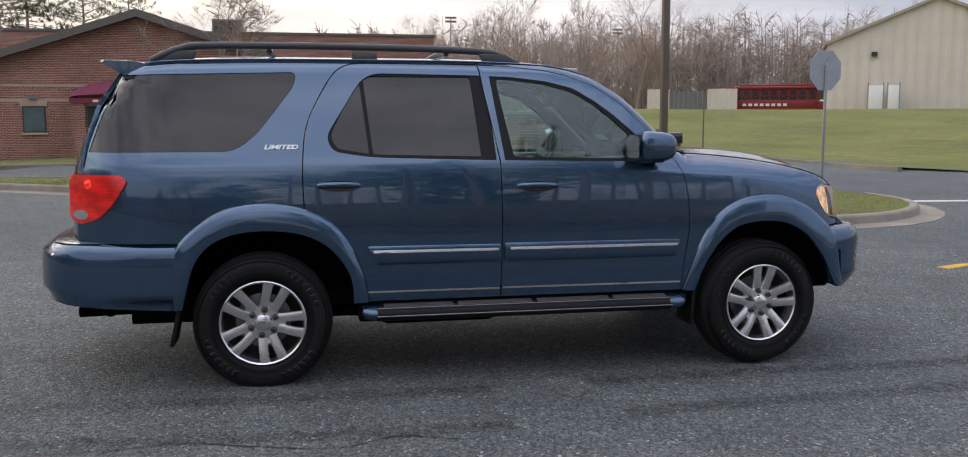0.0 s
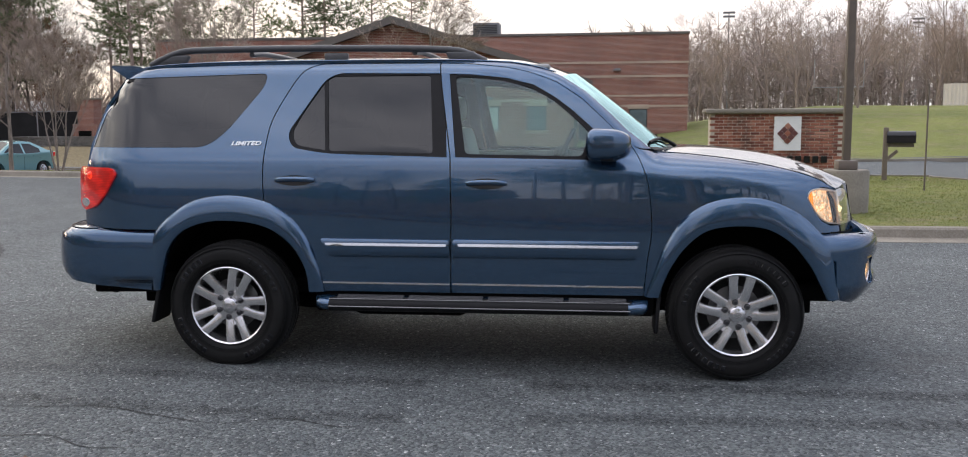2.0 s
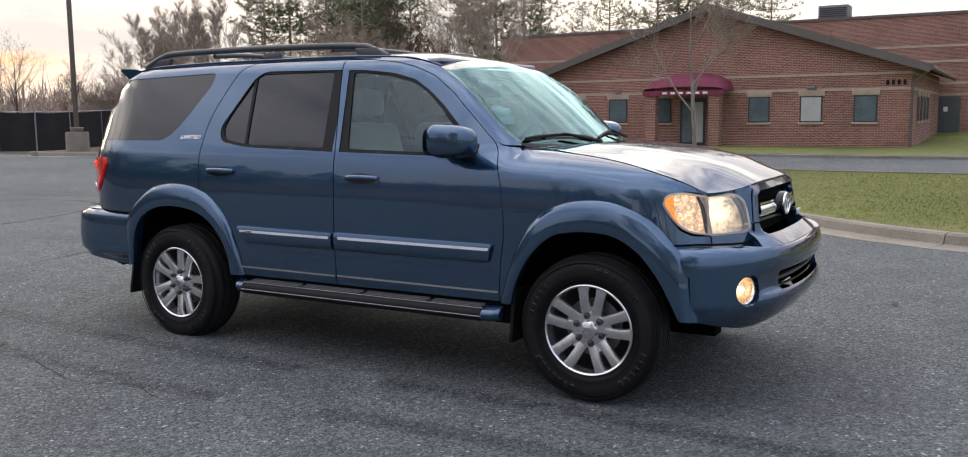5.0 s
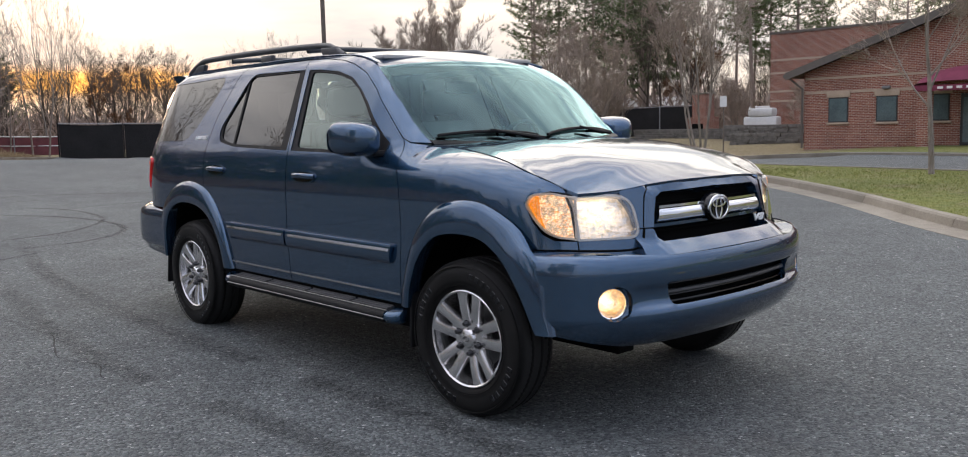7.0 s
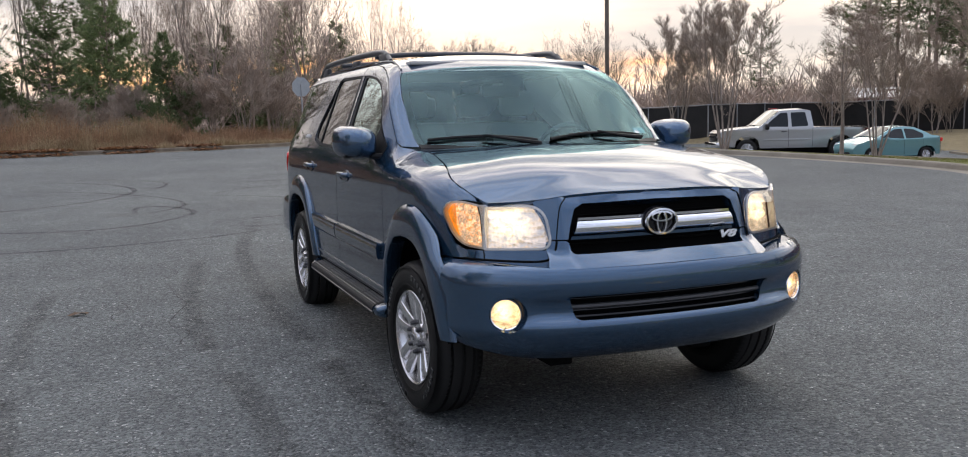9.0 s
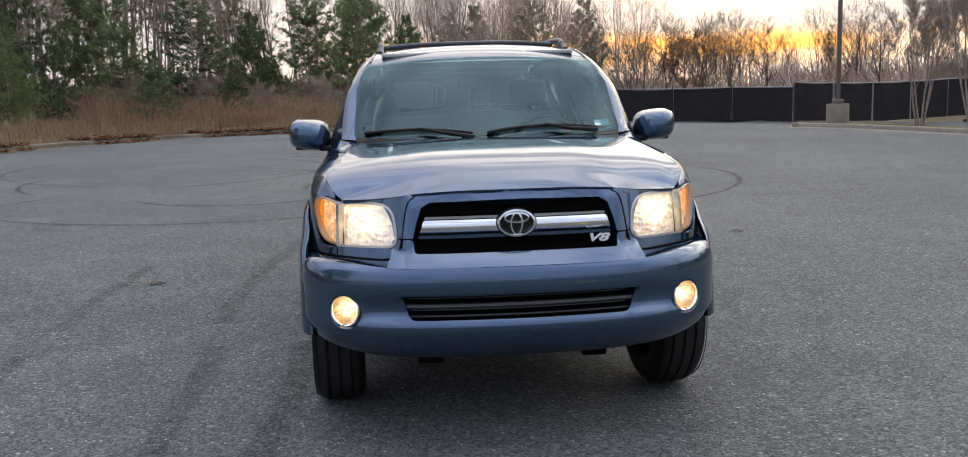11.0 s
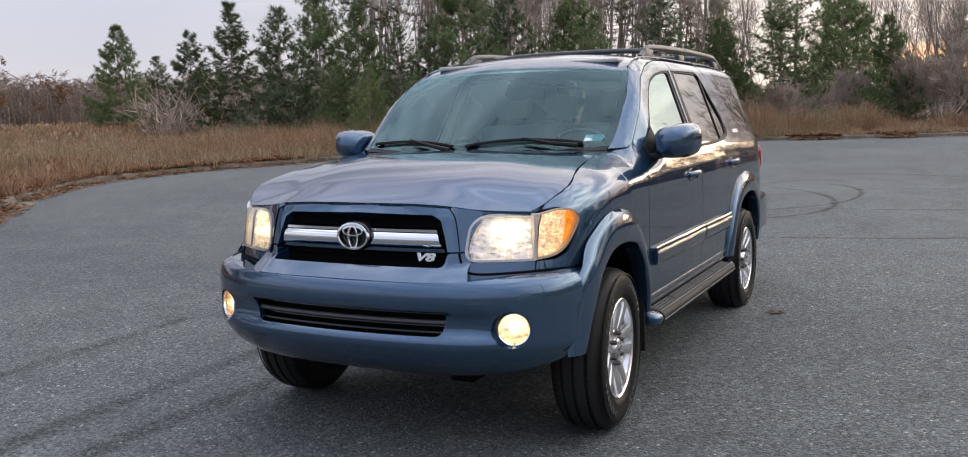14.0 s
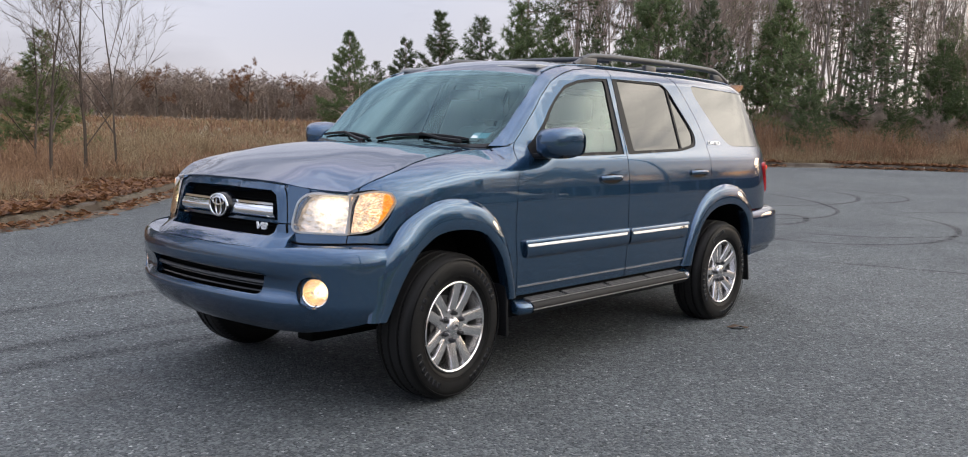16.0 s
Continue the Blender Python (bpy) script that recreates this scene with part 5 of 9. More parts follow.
R = rear_len[-1]
rear_poly = [(-R, 0.838), (-R + 0.5, 0.852), (0, 0.85), (R - 0.5, 0.852), (R, 0.838), (R, 0.66), (R - 0.04, 0.468), (R - 0.5, 0.50), (R - 0.75, 0.52), (0, 0.50), (-R + 0.75, 0.52), (-R + 0.5, 0.50), (-R + 0.04, 0.468), (-R, 0.66)]
panel("rear_bumper", rear_poly, rear_at, PAINT, suv, step=0.04, depth=0.03, centre=(-1.8, 0, 0.65), reach=0)
bm = bmesh.new()
outer, inner_row = [], []
for q in np.linspace(-R + 0.45, R - 0.45, 61):
    x, y, _ = rear_at(q, 0.846)
    outer.append(bm.verts.new((x, y, 0.846)))
    inner_row.append(bm.verts.new((x + 0.20, y * 0.86, 0.862)))
for j in range(60):
    bm.faces.new((outer[j], outer[j + 1], inner_row[j + 1], inner_row[j]))
part("bumper_ledge", bm, PAINT, suv, smooth=60)
bm = bmesh.new()
add_tube(bm, [(-2.36 + 0.032 * math.cos(a), -0.72, 0.445 + 0.03 * math.sin(a)) for a in np.linspace(0, 2 * math.pi, 17)], 0.008, 6, False)
part("tow_loop", bm, DARK_UNDER, suv, smooth=60)

# tailgate and rear glass
def back_at(y, z):
    e = along([(0.84, -2.60), (1.20, -2.585), (1.34, -2.55), (1.60, -2.44), (1.80, -2.29)], z)
    return (e + 0.16 * (abs(y) / 0.86) ** 4, y, z)


panel("tailgate", [(-0.80, 0.845), (0.80, 0.845), (0.82, 1.20), (0.77, 1.34), (0.66, 1.60), (0.60, 1.80), (-0.60, 1.80), (-0.66, 1.60), (-0.77, 1.34), (-0.82, 1.20)], back_at, PAINT, suv, holes=[rounded([(-0.72, 1.34), (0.72, 1.34), (0.58, 1.74), (-0.58, 1.74)], 0.06)], step=0.06, depth=0.02, centre=(-1.0, 0, 1.1), reach=0)
panel("rear_window", rounded([(-0.73, 1.33), (0.73, 1.33), (0.59, 1.75), (-0.59, 1.75)], 0.06), back_at, GLASS_DARK, suv, "dark tinted rear window", lift=-0.006, step=0.1, depth=0.0, centre=(-1.0, 0, 1.1), reach=0)

# running boards
BEAD = plain("bead_metal", (0.20, 0.20, 0.20), 0.32, 0.7, vary=0.1)
TREAD = plain("tread_rubber", (0.075, 0.075, 0.078), 0.7, vary=0.3, scale=50, bump=0.001)
for s in (-1, 1):
    bm = bmesh.new()
    prof = [(0.845, 0.458), (0.86, 0.466), (0.925, 0.458), (0.985, 0.444), (1.005, 0.428), (1.010, 0.408), (1.000, 0.386), (0.97, 0.372), (0.88, 0.380), (0.845, 0.40)]
    stations = [(-0.965, 0.80, 0.02), (-0.955, 0.92, 0.01), (-0.92, 1.0, 0.004), (-0.86, 1.0, 0.0), (-0.4, 1, 0), (0.1, 1, 0), (0.6, 1, 0), (0.88, 1.0, 0.0), (0.94, 1.0, 0.004), (0.972, 0.92, 0.01), (0.982, 0.80, 0.02)]
    rows = []
    for x, k2, up in stations:
        rows.append([bm.verts.new((x, s * (0.845 + (y - 0.845) * k2), 0.41 + (z - 0.41) * k2 + up)) for y, z in prof])
    for a, b in zip(rows, rows[1:]):
        for j in range(len(prof)):
            bm.faces.new((a[j], a[(j + 1) % len(prof)], b[(j + 1) % len(prof)], b[j]))
    bm.faces.new(rows[0])
    bm.faces.new(rows[-1][::-1])
    board = part("running_board", bm, PAINT, suv, "blue running board with rubber tread strips", 50)
    bm = bmesh.new()
    add_box(bm, (-0.88, s * 0.855, 0.440), (0.89, s * 0.982, 0.4655), 0.004)
    for v in bm.verts:
        if v.co.z > 0.45:
            v.co.z = along([(0.855, 0.4675), (0.925, 0.4605), (0.985, 0.4465)], abs(v.co.y))
    part("step_top", bm, BLACK_TRIM, board, "black plastic step top", 30)
    for x0, x1 in ((-0.84, -0.44), (-0.41, 0.03), (0.06, 0.50), (0.53, 0.86)):
        bm = bmesh.new()
        for j in range(6):
            y = 0.868 + j * 0.0185
            z = along([(0.86, 0.466), (0.925, 0.458), (0.985, 0.444)], y + 0.007)
            add_box(bm, (x0, s * y, z - 0.006), (x1, s * (y + 0.013), z + 0.007), 0.003, segments=1)
        part("tread_strip", bm, TREAD, board, "black ribbed rubber tread")
    bm = bmesh.new()
    lip = [(0.975, 0.4495), (0.988, 0.4475), (1.009, 0.4300), (1.014, 0.4080), (1.004, 0.3850), (0.985, 0.3740)]
    ends = [[bm.verts.new((x, s * y, z)) for y, z in lip] for x in (-0.88, 0.87)]
    for j in range(len(lip) - 1):
        bm.faces.new((ends[0][j], ends[0][j + 1], ends[1][j + 1], ends[1][j]))
    part("edge_strip", bm, BLACK_TRIM, board, "dark rounded edge strip", 50)
    for y, z, rad in ((0.990, 0.4475, 0.0035), (1.0145, 0.406, 0.0040), (0.862, 0.4700, 0.0035)):
        tube("edge_bead", [(x, s * y, z) for x in np.linspace(-0.88, 0.88, 12)], rad, BEAD, board, "thin grey metal bead", sides=6)
    for x in (-0.70, 0.75):
        box("bracket", (x - 0.03, s * 0.70, 0.37), (x + 0.03, s * 0.90, 0.405), DARK_UNDER, board, bevel=0.006)

# door mirrors
for s in (-1, 1):
    bm = bmesh.new()
    bmesh.ops.create_uvsphere(bm, u_segments=32, v_segments=20, radius=1.0)
    for v in bm.verts:
        p = v.co.copy()
        q = Vector([math.copysign(abs(c) ** 0.62, c) for c in p])
        x = q.x * 0.155
        if q.x < 0:
            x = q.x * 0.082
        taper = 1.0 - 0.16 * (q.x * 0.5 + 0.5)
        v.co = (0.688 + x + 0.03 * (1 - abs(q.y)), s * (1.035 + q.y * 0.128 * taper), 1.348 + q.z * 0.098 * taper + 0.010 * q.y)
    mirror = part("door_mirror", bm, PAINT, suv, "blue door mirror on a black foot", 180)
    bm = bmesh.new()
    add_box(bm, (0.700, s * 0.955, 1.262), (0.775, s * 1.11, 1.288), 0.011)
    add_box(bm, (0.715, s * 0.86, 1.255), (0.800, s * 0.975, 1.285), 0.012)
    part("mirror_foot", bm, BLACK_TRIM, mirror, smooth=40)
    bm = bmesh.new()
    rr = [bm.verts.new((0.606, s * (1.035 + 0.105 * math.copysign(abs(math.cos(a)) ** 0.6, math.cos(a))), 1.346 + 0.075 * math.copysign(abs(math.sin(a)) ** 0.6, math.sin(a)))) for a in (2 * math.pi * j / 36 for j in range(36))]
    bm.faces.new(rr)
    part("mirror_glass", bm, CHROME, mirror, "mirror glass")
    panel("mirror_patch", [(0.655, 1.425), (0.80, 1.325), (0.80, 1.268), (0.615, 1.275)], side(s), BLACK_TRIM, mirror, lift=0.004, depth=0.01, step=0.05)

# wheels
def make_wheel():
    wheel = thing("wheel", "", "")
    for key in ("label", "category"):
        if key in wheel:
            del wheel[key]
    bm = bmesh.new()
    prof = [(0.238, -0.105), (0.250, -0.119), (0.268, -0.127), (0.292, -0.131), (0.318, -0.131), (0.338, -0.127), (0.354, -0.119), (0.366, -0.108), (0.374, -0.096)]
    tread = [(0.380, -0.084), (0.384, -0.066), (0.372, -0.063), (0.372, -0.053), (0.385, -0.050), (0.386, -0.010), (0.374, -0.007), (0.374, 0.007), (0.386, 0.010), (0.385, 0.050), (0.372, 0.053), (0.372, 0.063), (0.384, 0.066), (0.380, 0.084)]
    add_lathe(bm, prof + tread + [(r, -h) for r, h in prof[::-1]] + [(0.225, 0.09), (0.225, -0.09)], 168, "y", close=True)
    for v in bm.verts:
        r = math.hypot(v.co.x, v.co.z)
        if 0.360 < r and abs(v.co.y) > 0.04:
            turn = math.atan2(v.co.z, v.co.x) * 42 / math.pi + 6 * v.co.y
            if turn % 1.0 < 0.34:
                v.co.x *= 0.984
                v.co.z *= 0.984
    for v in bm.verts:
        v.co.y = v.co.y * 0.93 if v.co.y > 0 else v.co.y
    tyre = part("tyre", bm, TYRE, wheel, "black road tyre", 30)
    bm = bmesh.new()
    add_lathe(bm, [(0.352, -0.127), (0.354, -0.1305), (0.360, -0.1275), (0.360, -0.123)], 72, "y")
    add_lathe(bm, [(0.262, -0.122), (0.264, -0.1275), (0.270, -0.1285), (0.272, -0.1255)], 72, "y")
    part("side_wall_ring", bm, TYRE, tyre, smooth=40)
    # raised lettering that cannot be read, as bars
    bm = bmesh.new()
    for first, count in ((0.35, 7), (2.05, 6), (3.55, 7), (5.1, 5)):
        for j in range(count):
            m = Matrix.Rotation(first + 0.125 * j, 4, "Y")
            add_box(bm, (-0.013, -0.1335, 0.299), (0.013, -0.129, 0.329), 0.002, m, 1)
    tagged(part("side_wall_lettering", bm, GLOSS_BLACK, tyre), "black raised bars in place of lettering", kind="stuff")
    bm = bmesh.new()
    lip = [(0.238, -0.108), (0.239, -0.116), (0.234, -0.119), (0.226, -0.113), (0.226, -0.100), (0.218, -0.085), (0.212, -0.03), (0.205, 0.06)]
    add_lathe(bm, lip, 64, "y")
    rim = part("rim", bm, ALLOY, wheel, "silver alloy wheel of five double spokes", 40)
    bm = bmesh.new()
    add_lathe(bm, [(0.205, 0.06), (0.06, 0.06), (0.0, 0.05)], 40, "y")
    part("rim_back", bm, ALLOY_DARK, rim, smooth=40)
    bm = bmesh.new()
    add_lathe(bm, [(0.150, 0.0), (0.155, -0.012), (0.09, -0.018), (0.07, -0.05), (0.0, -0.052)], 40, "y")
    part("brake_disc", bm, STEEL, rim, smooth=40)
    # double spokes, each pair joined by a web near the hub
    for j in range(5):
        bm = bmesh.new()
        for sg in (-1, 1):
            rows = []
            for r, w, off, y, th in ((0.070, 0.032, 0.024, -0.084, 0.040), (0.100, 0.0310, 0.0300, -0.090, 0.036), (0.135, 0.0300, 0.0375, -0.097, 0.032), (0.175, 0.0300, 0.0440, -0.103, 0.028), (0.205, 0.0320, 0.0485, -0.106, 0.026), (0.226, 0.0400, 0.0540, -0.107, 0.024)):
                cx = sg * off
                ring = []
                for px, py in ((-w, 0.008), (-w * 0.80, -0.004), (-w * 0.45, -0.007), (w * 0.45, -0.007), (w * 0.80, -0.004), (w, 0.008), (w * 0.85, th), (-w * 0.85, th)):
                    ring.append(bm.verts.new((cx + px, y + py, r)))
                rows.append(ring)
            for a, b in zip(rows, rows[1:]):
                for q in range(8):
                    bm.faces.new((a[q], a[(q + 1) % 8], b[(q + 1) % 8], b[q]))
            bm.faces.new(rows[-1])
        web = [bm.verts.new(p) for p in ((-0.022, -0.084, 0.070), (0.022, -0.084, 0.070), (0.026, -0.0925, 0.108), (0.0, -0.0935, 0.126), (-0.026, -0.0925, 0.108))]
        low = [bm.verts.new(v.co + Vector((0, 0.03, 0))) for v in web]
        bm.faces.new(web)
        for q in range(5):
            bm.faces.new((web[q], web[(q + 1) % 5], low[(q + 1) % 5], low[q]))
        bmesh.ops.transform(bm, matrix=Matrix.Rotation(2 * math.pi * j / 5 + 0.26, 4, "Y"), verts=bm.verts)
        part("spoke", bm, ALLOY, rim, smooth=42)
    bm = bmesh.new()
    add_lathe(bm, [(0.104, -0.060), (0.100, -0.084), (0.092, -0.0925), (0.050, -0.095), (0.046, -0.106), (0.039, -0.111), (0.0, -0.113)], 40, "y")
    part("hub", bm, ALLOY, rim, smooth=40)
    for j in range(6):
        a = 2 * math.pi * (j + 0.5) / 6
        bm = bmesh.new()
        add_lathe(bm, [(0.0185, -0.0925), (0.0180, -0.0955), (0.0135, -0.0945)], 14, "y", (0.072 * math.cos(a), 0, 0.072 * math.sin(a)))
        add_lathe(bm, [(0.0125, -0.085), (0.0125, -0.112), (0.009, -0.117), (0.0, -0.117)], 6, "y", (0.072 * math.cos(a), 0, 0.072 * math.sin(a)))
        part("wheel_nut", bm, NUT_STEEL, rim, "dark steel wheel nut", 40)
    bm = bmesh.new()
    for w, h in ((0.021, 0.014), (0.0075, 0.0125)):
        add_tube(bm, [(w * math.cos(a), -0.1135, h * math.sin(a)) for a in np.linspace(0, 2 * math.pi, 19)], 0.0022, 5, False)
    part("cap_mark", bm, STEEL, rim)
    return wheel


wheel = make_wheel()
places = [(-1.512, -0.850, 7), (1.476, -0.850, -9), (-1.512, 0.850, 31), (1.476, 0.850, 4)]
for n, (x, y, spin) in enumerate(places):
    m = pose(x, y, 0.386, 0, 0, (180 if y > 0 else 0) + (3.5 if x > 0 else 0)) @ Matrix.Rotation(radians(spin), 4, "Y")
    w = copy_thing(wheel, m) if n else wheel
    w.matrix_basis = m
    w.parent = suv

# floor pan, chassis and inner walls that shut the cabin
bm = bmesh.new()
add_box(bm, (-2.45, -0.69, 0.42), (2.10, 0.69, 0.52), 0.02)
add_box(bm, (-0.95, -0.80, 0.42), (0.95, 0.80, 0.50), 0.02)
add_box(bm, (-2.3, -0.45, 0.30), (2.0, -0.33, 0.44), 0.01)
add_box(bm, (-2.3, 0.33, 0.30), (2.0, 0.45, 0.44), 0.01)
add_tube(bm, [(-1.5, -0.75, 0.386), (-1.5, 0.75, 0.386)], 0.05, 10)
add_tube(bm, [(1.5, -0.75, 0.386), (1.5, 0.75, 0.386)], 0.035, 10)
add_box(bm, (1.02, -0.78, 0.5), (1.06, 0.78, 1.20))
part("chassis", bm, DARK_UNDER, suv)
# skid plate to exhaust: unseen parts, added to deepen the shade under the car
bm = bmesh.new()
add_box(bm, (1.05, -0.50, 0.33), (1.80, 0.50, 0.43), 0.05)
part("skid_plate", bm, DARK_UNDER, suv, smooth=40)
bm = bmesh.new()
add_box(bm, (-0.95, 0.02, 0.265), (0.35, 0.62, 0.43), 0.06)
part("fuel_tank", bm, DARK_UNDER, suv, smooth=40)
bm = bmesh.new()
add_box(bm, (0.30, -0.22, 0.27), (1.1, 0.22, 0.43), 0.08)
part("gearbox", bm, DARK_UNDER, suv, smooth=40)
bm = bmesh.new()
bmesh.ops.create_uvsphere(bm, u_segments=16, v_segments=10, radius=0.15, matrix=Matrix.Translation((-1.5, 0.0, 0.37)))
add_tube(bm, [(-1.4, 0, 0.38), (0.3, 0, 0.40)], 0.04, 10)
part("rear_axle", bm, DARK_UNDER, suv, smooth=60)
bm = bmesh.new()
add_tube(bm, curve_at([(0.9, -0.25, 0.36), (0.0, -0.42, 0.34), (-0.9, -0.50, 0.34), (-1.9, -0.58, 0.42), (-2.55, -0.60, 0.42)], 20), 0.032, 10)
add_box(bm, (-0.85, -0.64, 0.27), (-0.1, -0.34, 0.42), 0.06)
part("exhaust", bm, DARK_UNDER, suv, smooth=60)
bm = bmesh.new()
add_lathe(bm, [(0.0, -0.11), (0.30, -0.11), (0.36, -0.06), (0.36, 0.06), (0.30, 0.11), (0.0, 0.11)], 32, "z", (-2.05, 0.0, 0.42))
part("spare_wheel", bm, TYRE, suv, smooth=40)
bm = bmesh.new()
add_box(bm, (1.10, -0.62, 0.55), (2.0, 0.62, 0.85))
part("engine_bay", bm, DARK_UNDER, suv)
# cabin
bm = bmesh.new()
for s in (-1, 1):
    add_box(bm, (-0.96, s * 0.845, 0.56), (0.90, s * 0.87, 1.262), 0.01)
    add_box(bm, (-1.22, s * 0.845, 0.98), (-0.96, s * 0.87, 1.262), 0.01)
    add_box(bm, (-2.38, s * 0.74, 1.0), (-1.22, s * 0.83, 1.30), 0.01)
add_box(bm, (-2.35, -0.48, 0.53), (0.95, 0.48, 0.56))
add_box(bm, (-0.94, -0.84, 0.53), (0.95, 0.84, 0.558))
part("door_trim", bm, INTERIOR, suv, smooth=30)
bm = bmesh.new()
add_box(bm, (-2.1, -0.60, 1.80), (0.40, 0.60, 1.825), 0.01)
part("headliner", bm, INTERIOR, suv, smooth=30)
bm = bmesh.new()
rows = []
for x, z in ((0.50, 0.75), (0.46, 1.02), (0.52, 1.14), (0.64, 1.20), (0.85, 1.235), (1.06, 1.245), (1.08, 0.8)):
    rows.append([bm.verts.new((x, y, z - (0.05 if abs(y) > 0.6 else 0.0) + (0.03 if 0.2 < y < 0.55 and 0.5 < x < 0.7 else 0))) for y in np.linspace(-0.80, 0.80, 17)])
for a, b in zip(rows, rows[1:]):
    for j in range(16):
        bm.faces.new((a[j], a[j + 1], b[j + 1], b[j]))
part("dashboard", bm, DASH, suv, smooth=50)
bm = bmesh.new()
ctr, tilt = Vector((0.44, 0.40, 1.25)), Matrix.Rotation(radians(-62), 3, "Y")
add_tube(bm, [ctr + tilt @ Vector((0.19 * math.cos(a), 0.19 * math.sin(a), 0)) for a in np.linspace(0, 2 * math.pi, 33)], 0.016, 8, False)
for a in (0.3, math.pi - 0.3, math.pi * 1.5):
    add_tube(bm, [ctr, ctr + tilt @ Vector((0.19 * math.sin(a), 0.19 * math.cos(a), 0))], 0.018, 6)
bmesh.ops.create_uvsphere(bm, u_segments=12, v_segments=8, radius=0.06, matrix=Matrix.Translation(ctr))
part("steering_wheel", bm, DASH, suv, smooth=60)


def seat(x, y0, y1, z=0.55, back=0.66, heads=1):
    bm = bmesh.new()
    add_box(bm, (x - 0.02, y0, z), (x + 0.50, y1, z + 0.30), 0.06)
    add_box(bm, (x - 0.10, y0 + 0.02, z + 0.25), (x + 0.06, y1 - 0.02, z + 0.25 + back), 0.06, pose(x, 0, z + 0.25) @ pose(0, 0, 0, 0, -14, 0) @ pose(-x, 0, -z - 0.25))
    for h in range(heads):
        yc = y0 + (y1 - y0) * (h + 0.5) / heads
        add_box(bm, (x - 0.24, yc - 0.13, z + 0.25 + back + 0.02), (x - 0.13, yc + 0.13, z + 0.25 + back + 0.20), 0.045)
    return part("seat", bm, INTERIOR, suv, "grey leather seat", 40)


seat(-0.12, -0.66, -0.14)
seat(-0.12, 0.14, 0.66)
seat(-0.86, -0.68, 0.68, heads=2)
seat(-1.85, -0.47, 0.47, heads=2)
bm = bmesh.new()
add_box(bm, (0.36, -0.13, 1.60), (0.40, 0.13, 1.675), 0.02)
part("rear_view_mirror", bm, INTERIOR_DARK, suv, smooth=40)

# ---------------------------------------------------------------- buildings


def brick_fill(k, c):
    p = world_place(k)
    nrm = k("ShaderNodeNewGeometry").outputs["Normal"]
    sep, ns = k("ShaderNodeSeparateXYZ", Vector=p), k("ShaderNodeSeparateXYZ", Vector=nrm)
    facing_x = k.math("GREATER_THAN", k.math("ABSOLUTE", ns.outputs["X"]), 0.7)
    u = k.math("ADD", k.math("MULTIPLY", sep.outputs["X"], k.math("SUBTRACT", 1.0, facing_x)), k.math("MULTIPLY", sep.outputs["Y"], facing_x))
    uv = k("ShaderNodeCombineXYZ", X=u, Y=sep.outputs["Z"]).outputs[0]
    b = k("ShaderNodeTexBrick", Vector=uv, Scale=1.0)
    b.offset = 0.5
    for key, v in (("Color1", (0.185, 0.055, 0.038, 1)), ("Color2", (0.30, 0.115, 0.078, 1)), ("Mortar", (0.46, 0.40, 0.34, 1)), ("Mortar Size", 0.008), ("Mortar Smooth", 0.2), ("Bias", 0.0), ("Brick Width", 0.205), ("Row Height", 0.0677)):
        b.inputs[key].default_value = v
    big = k.ramp(k.noise(p, 0.5, 5.0, 0.6), (0.3, (0.80, 0.80, 0.80)), (0.7, (1.15, 1.13, 1.10)))
    col = k.mix(1.0, b.outputs["Color"], big, "MULTIPLY")
    h = k.math("ADD", k.math("MULTIPLY", b.outputs["Fac"], -1.0), k.math("MULTIPLY", k.noise(p, 60.0, 2.0), 0.4))
    return bsdf(k, col, 0.88, h, 0.006)


BRICK = material("red_brick", brick_fill)
BAND = plain("tan_stone_band", (0.42, 0.33, 0.25), 0.8, vary=0.15, scale=3, bump=0.003)
FASCIA = plain("brown_fascia", (0.12, 0.105, 0.092), 0.6, vary=0.1)
SHINGLE = plain("dark_shingle", (0.07, 0.062, 0.056), 0.9, vary=0.35, scale=5, bump=0.01)
WIN_FRAME = plain("dark_window_frame", (0.03, 0.032, 0.035), 0.4)
WIN_GLASS = plain("dim_window_glass", (0.10, 0.14, 0.15), 0.06, vary=0.25, scale=1.5, **{"Coat Weight": 0.6})
BLIND = plain("pale_blind", (0.42, 0.44, 0.41), 0.7, vary=0.12, scale=2)
DOOR_GREY = plain("grey_steel_door", (0.075, 0.095, 0.10), 0.45)
AWNING = plain("crimson_canvas", (0.17, 0.028, 0.060), 0.85, vary=0.2, scale=3, bump=0.003)
WHITE_PAINT = plain("white_paint", (0.75, 0.75, 0.73), 0.5, vary=0.06)
UNIT_GREY = plain("roof_unit_grey", (0.17, 0.17, 0.17), 0.6)


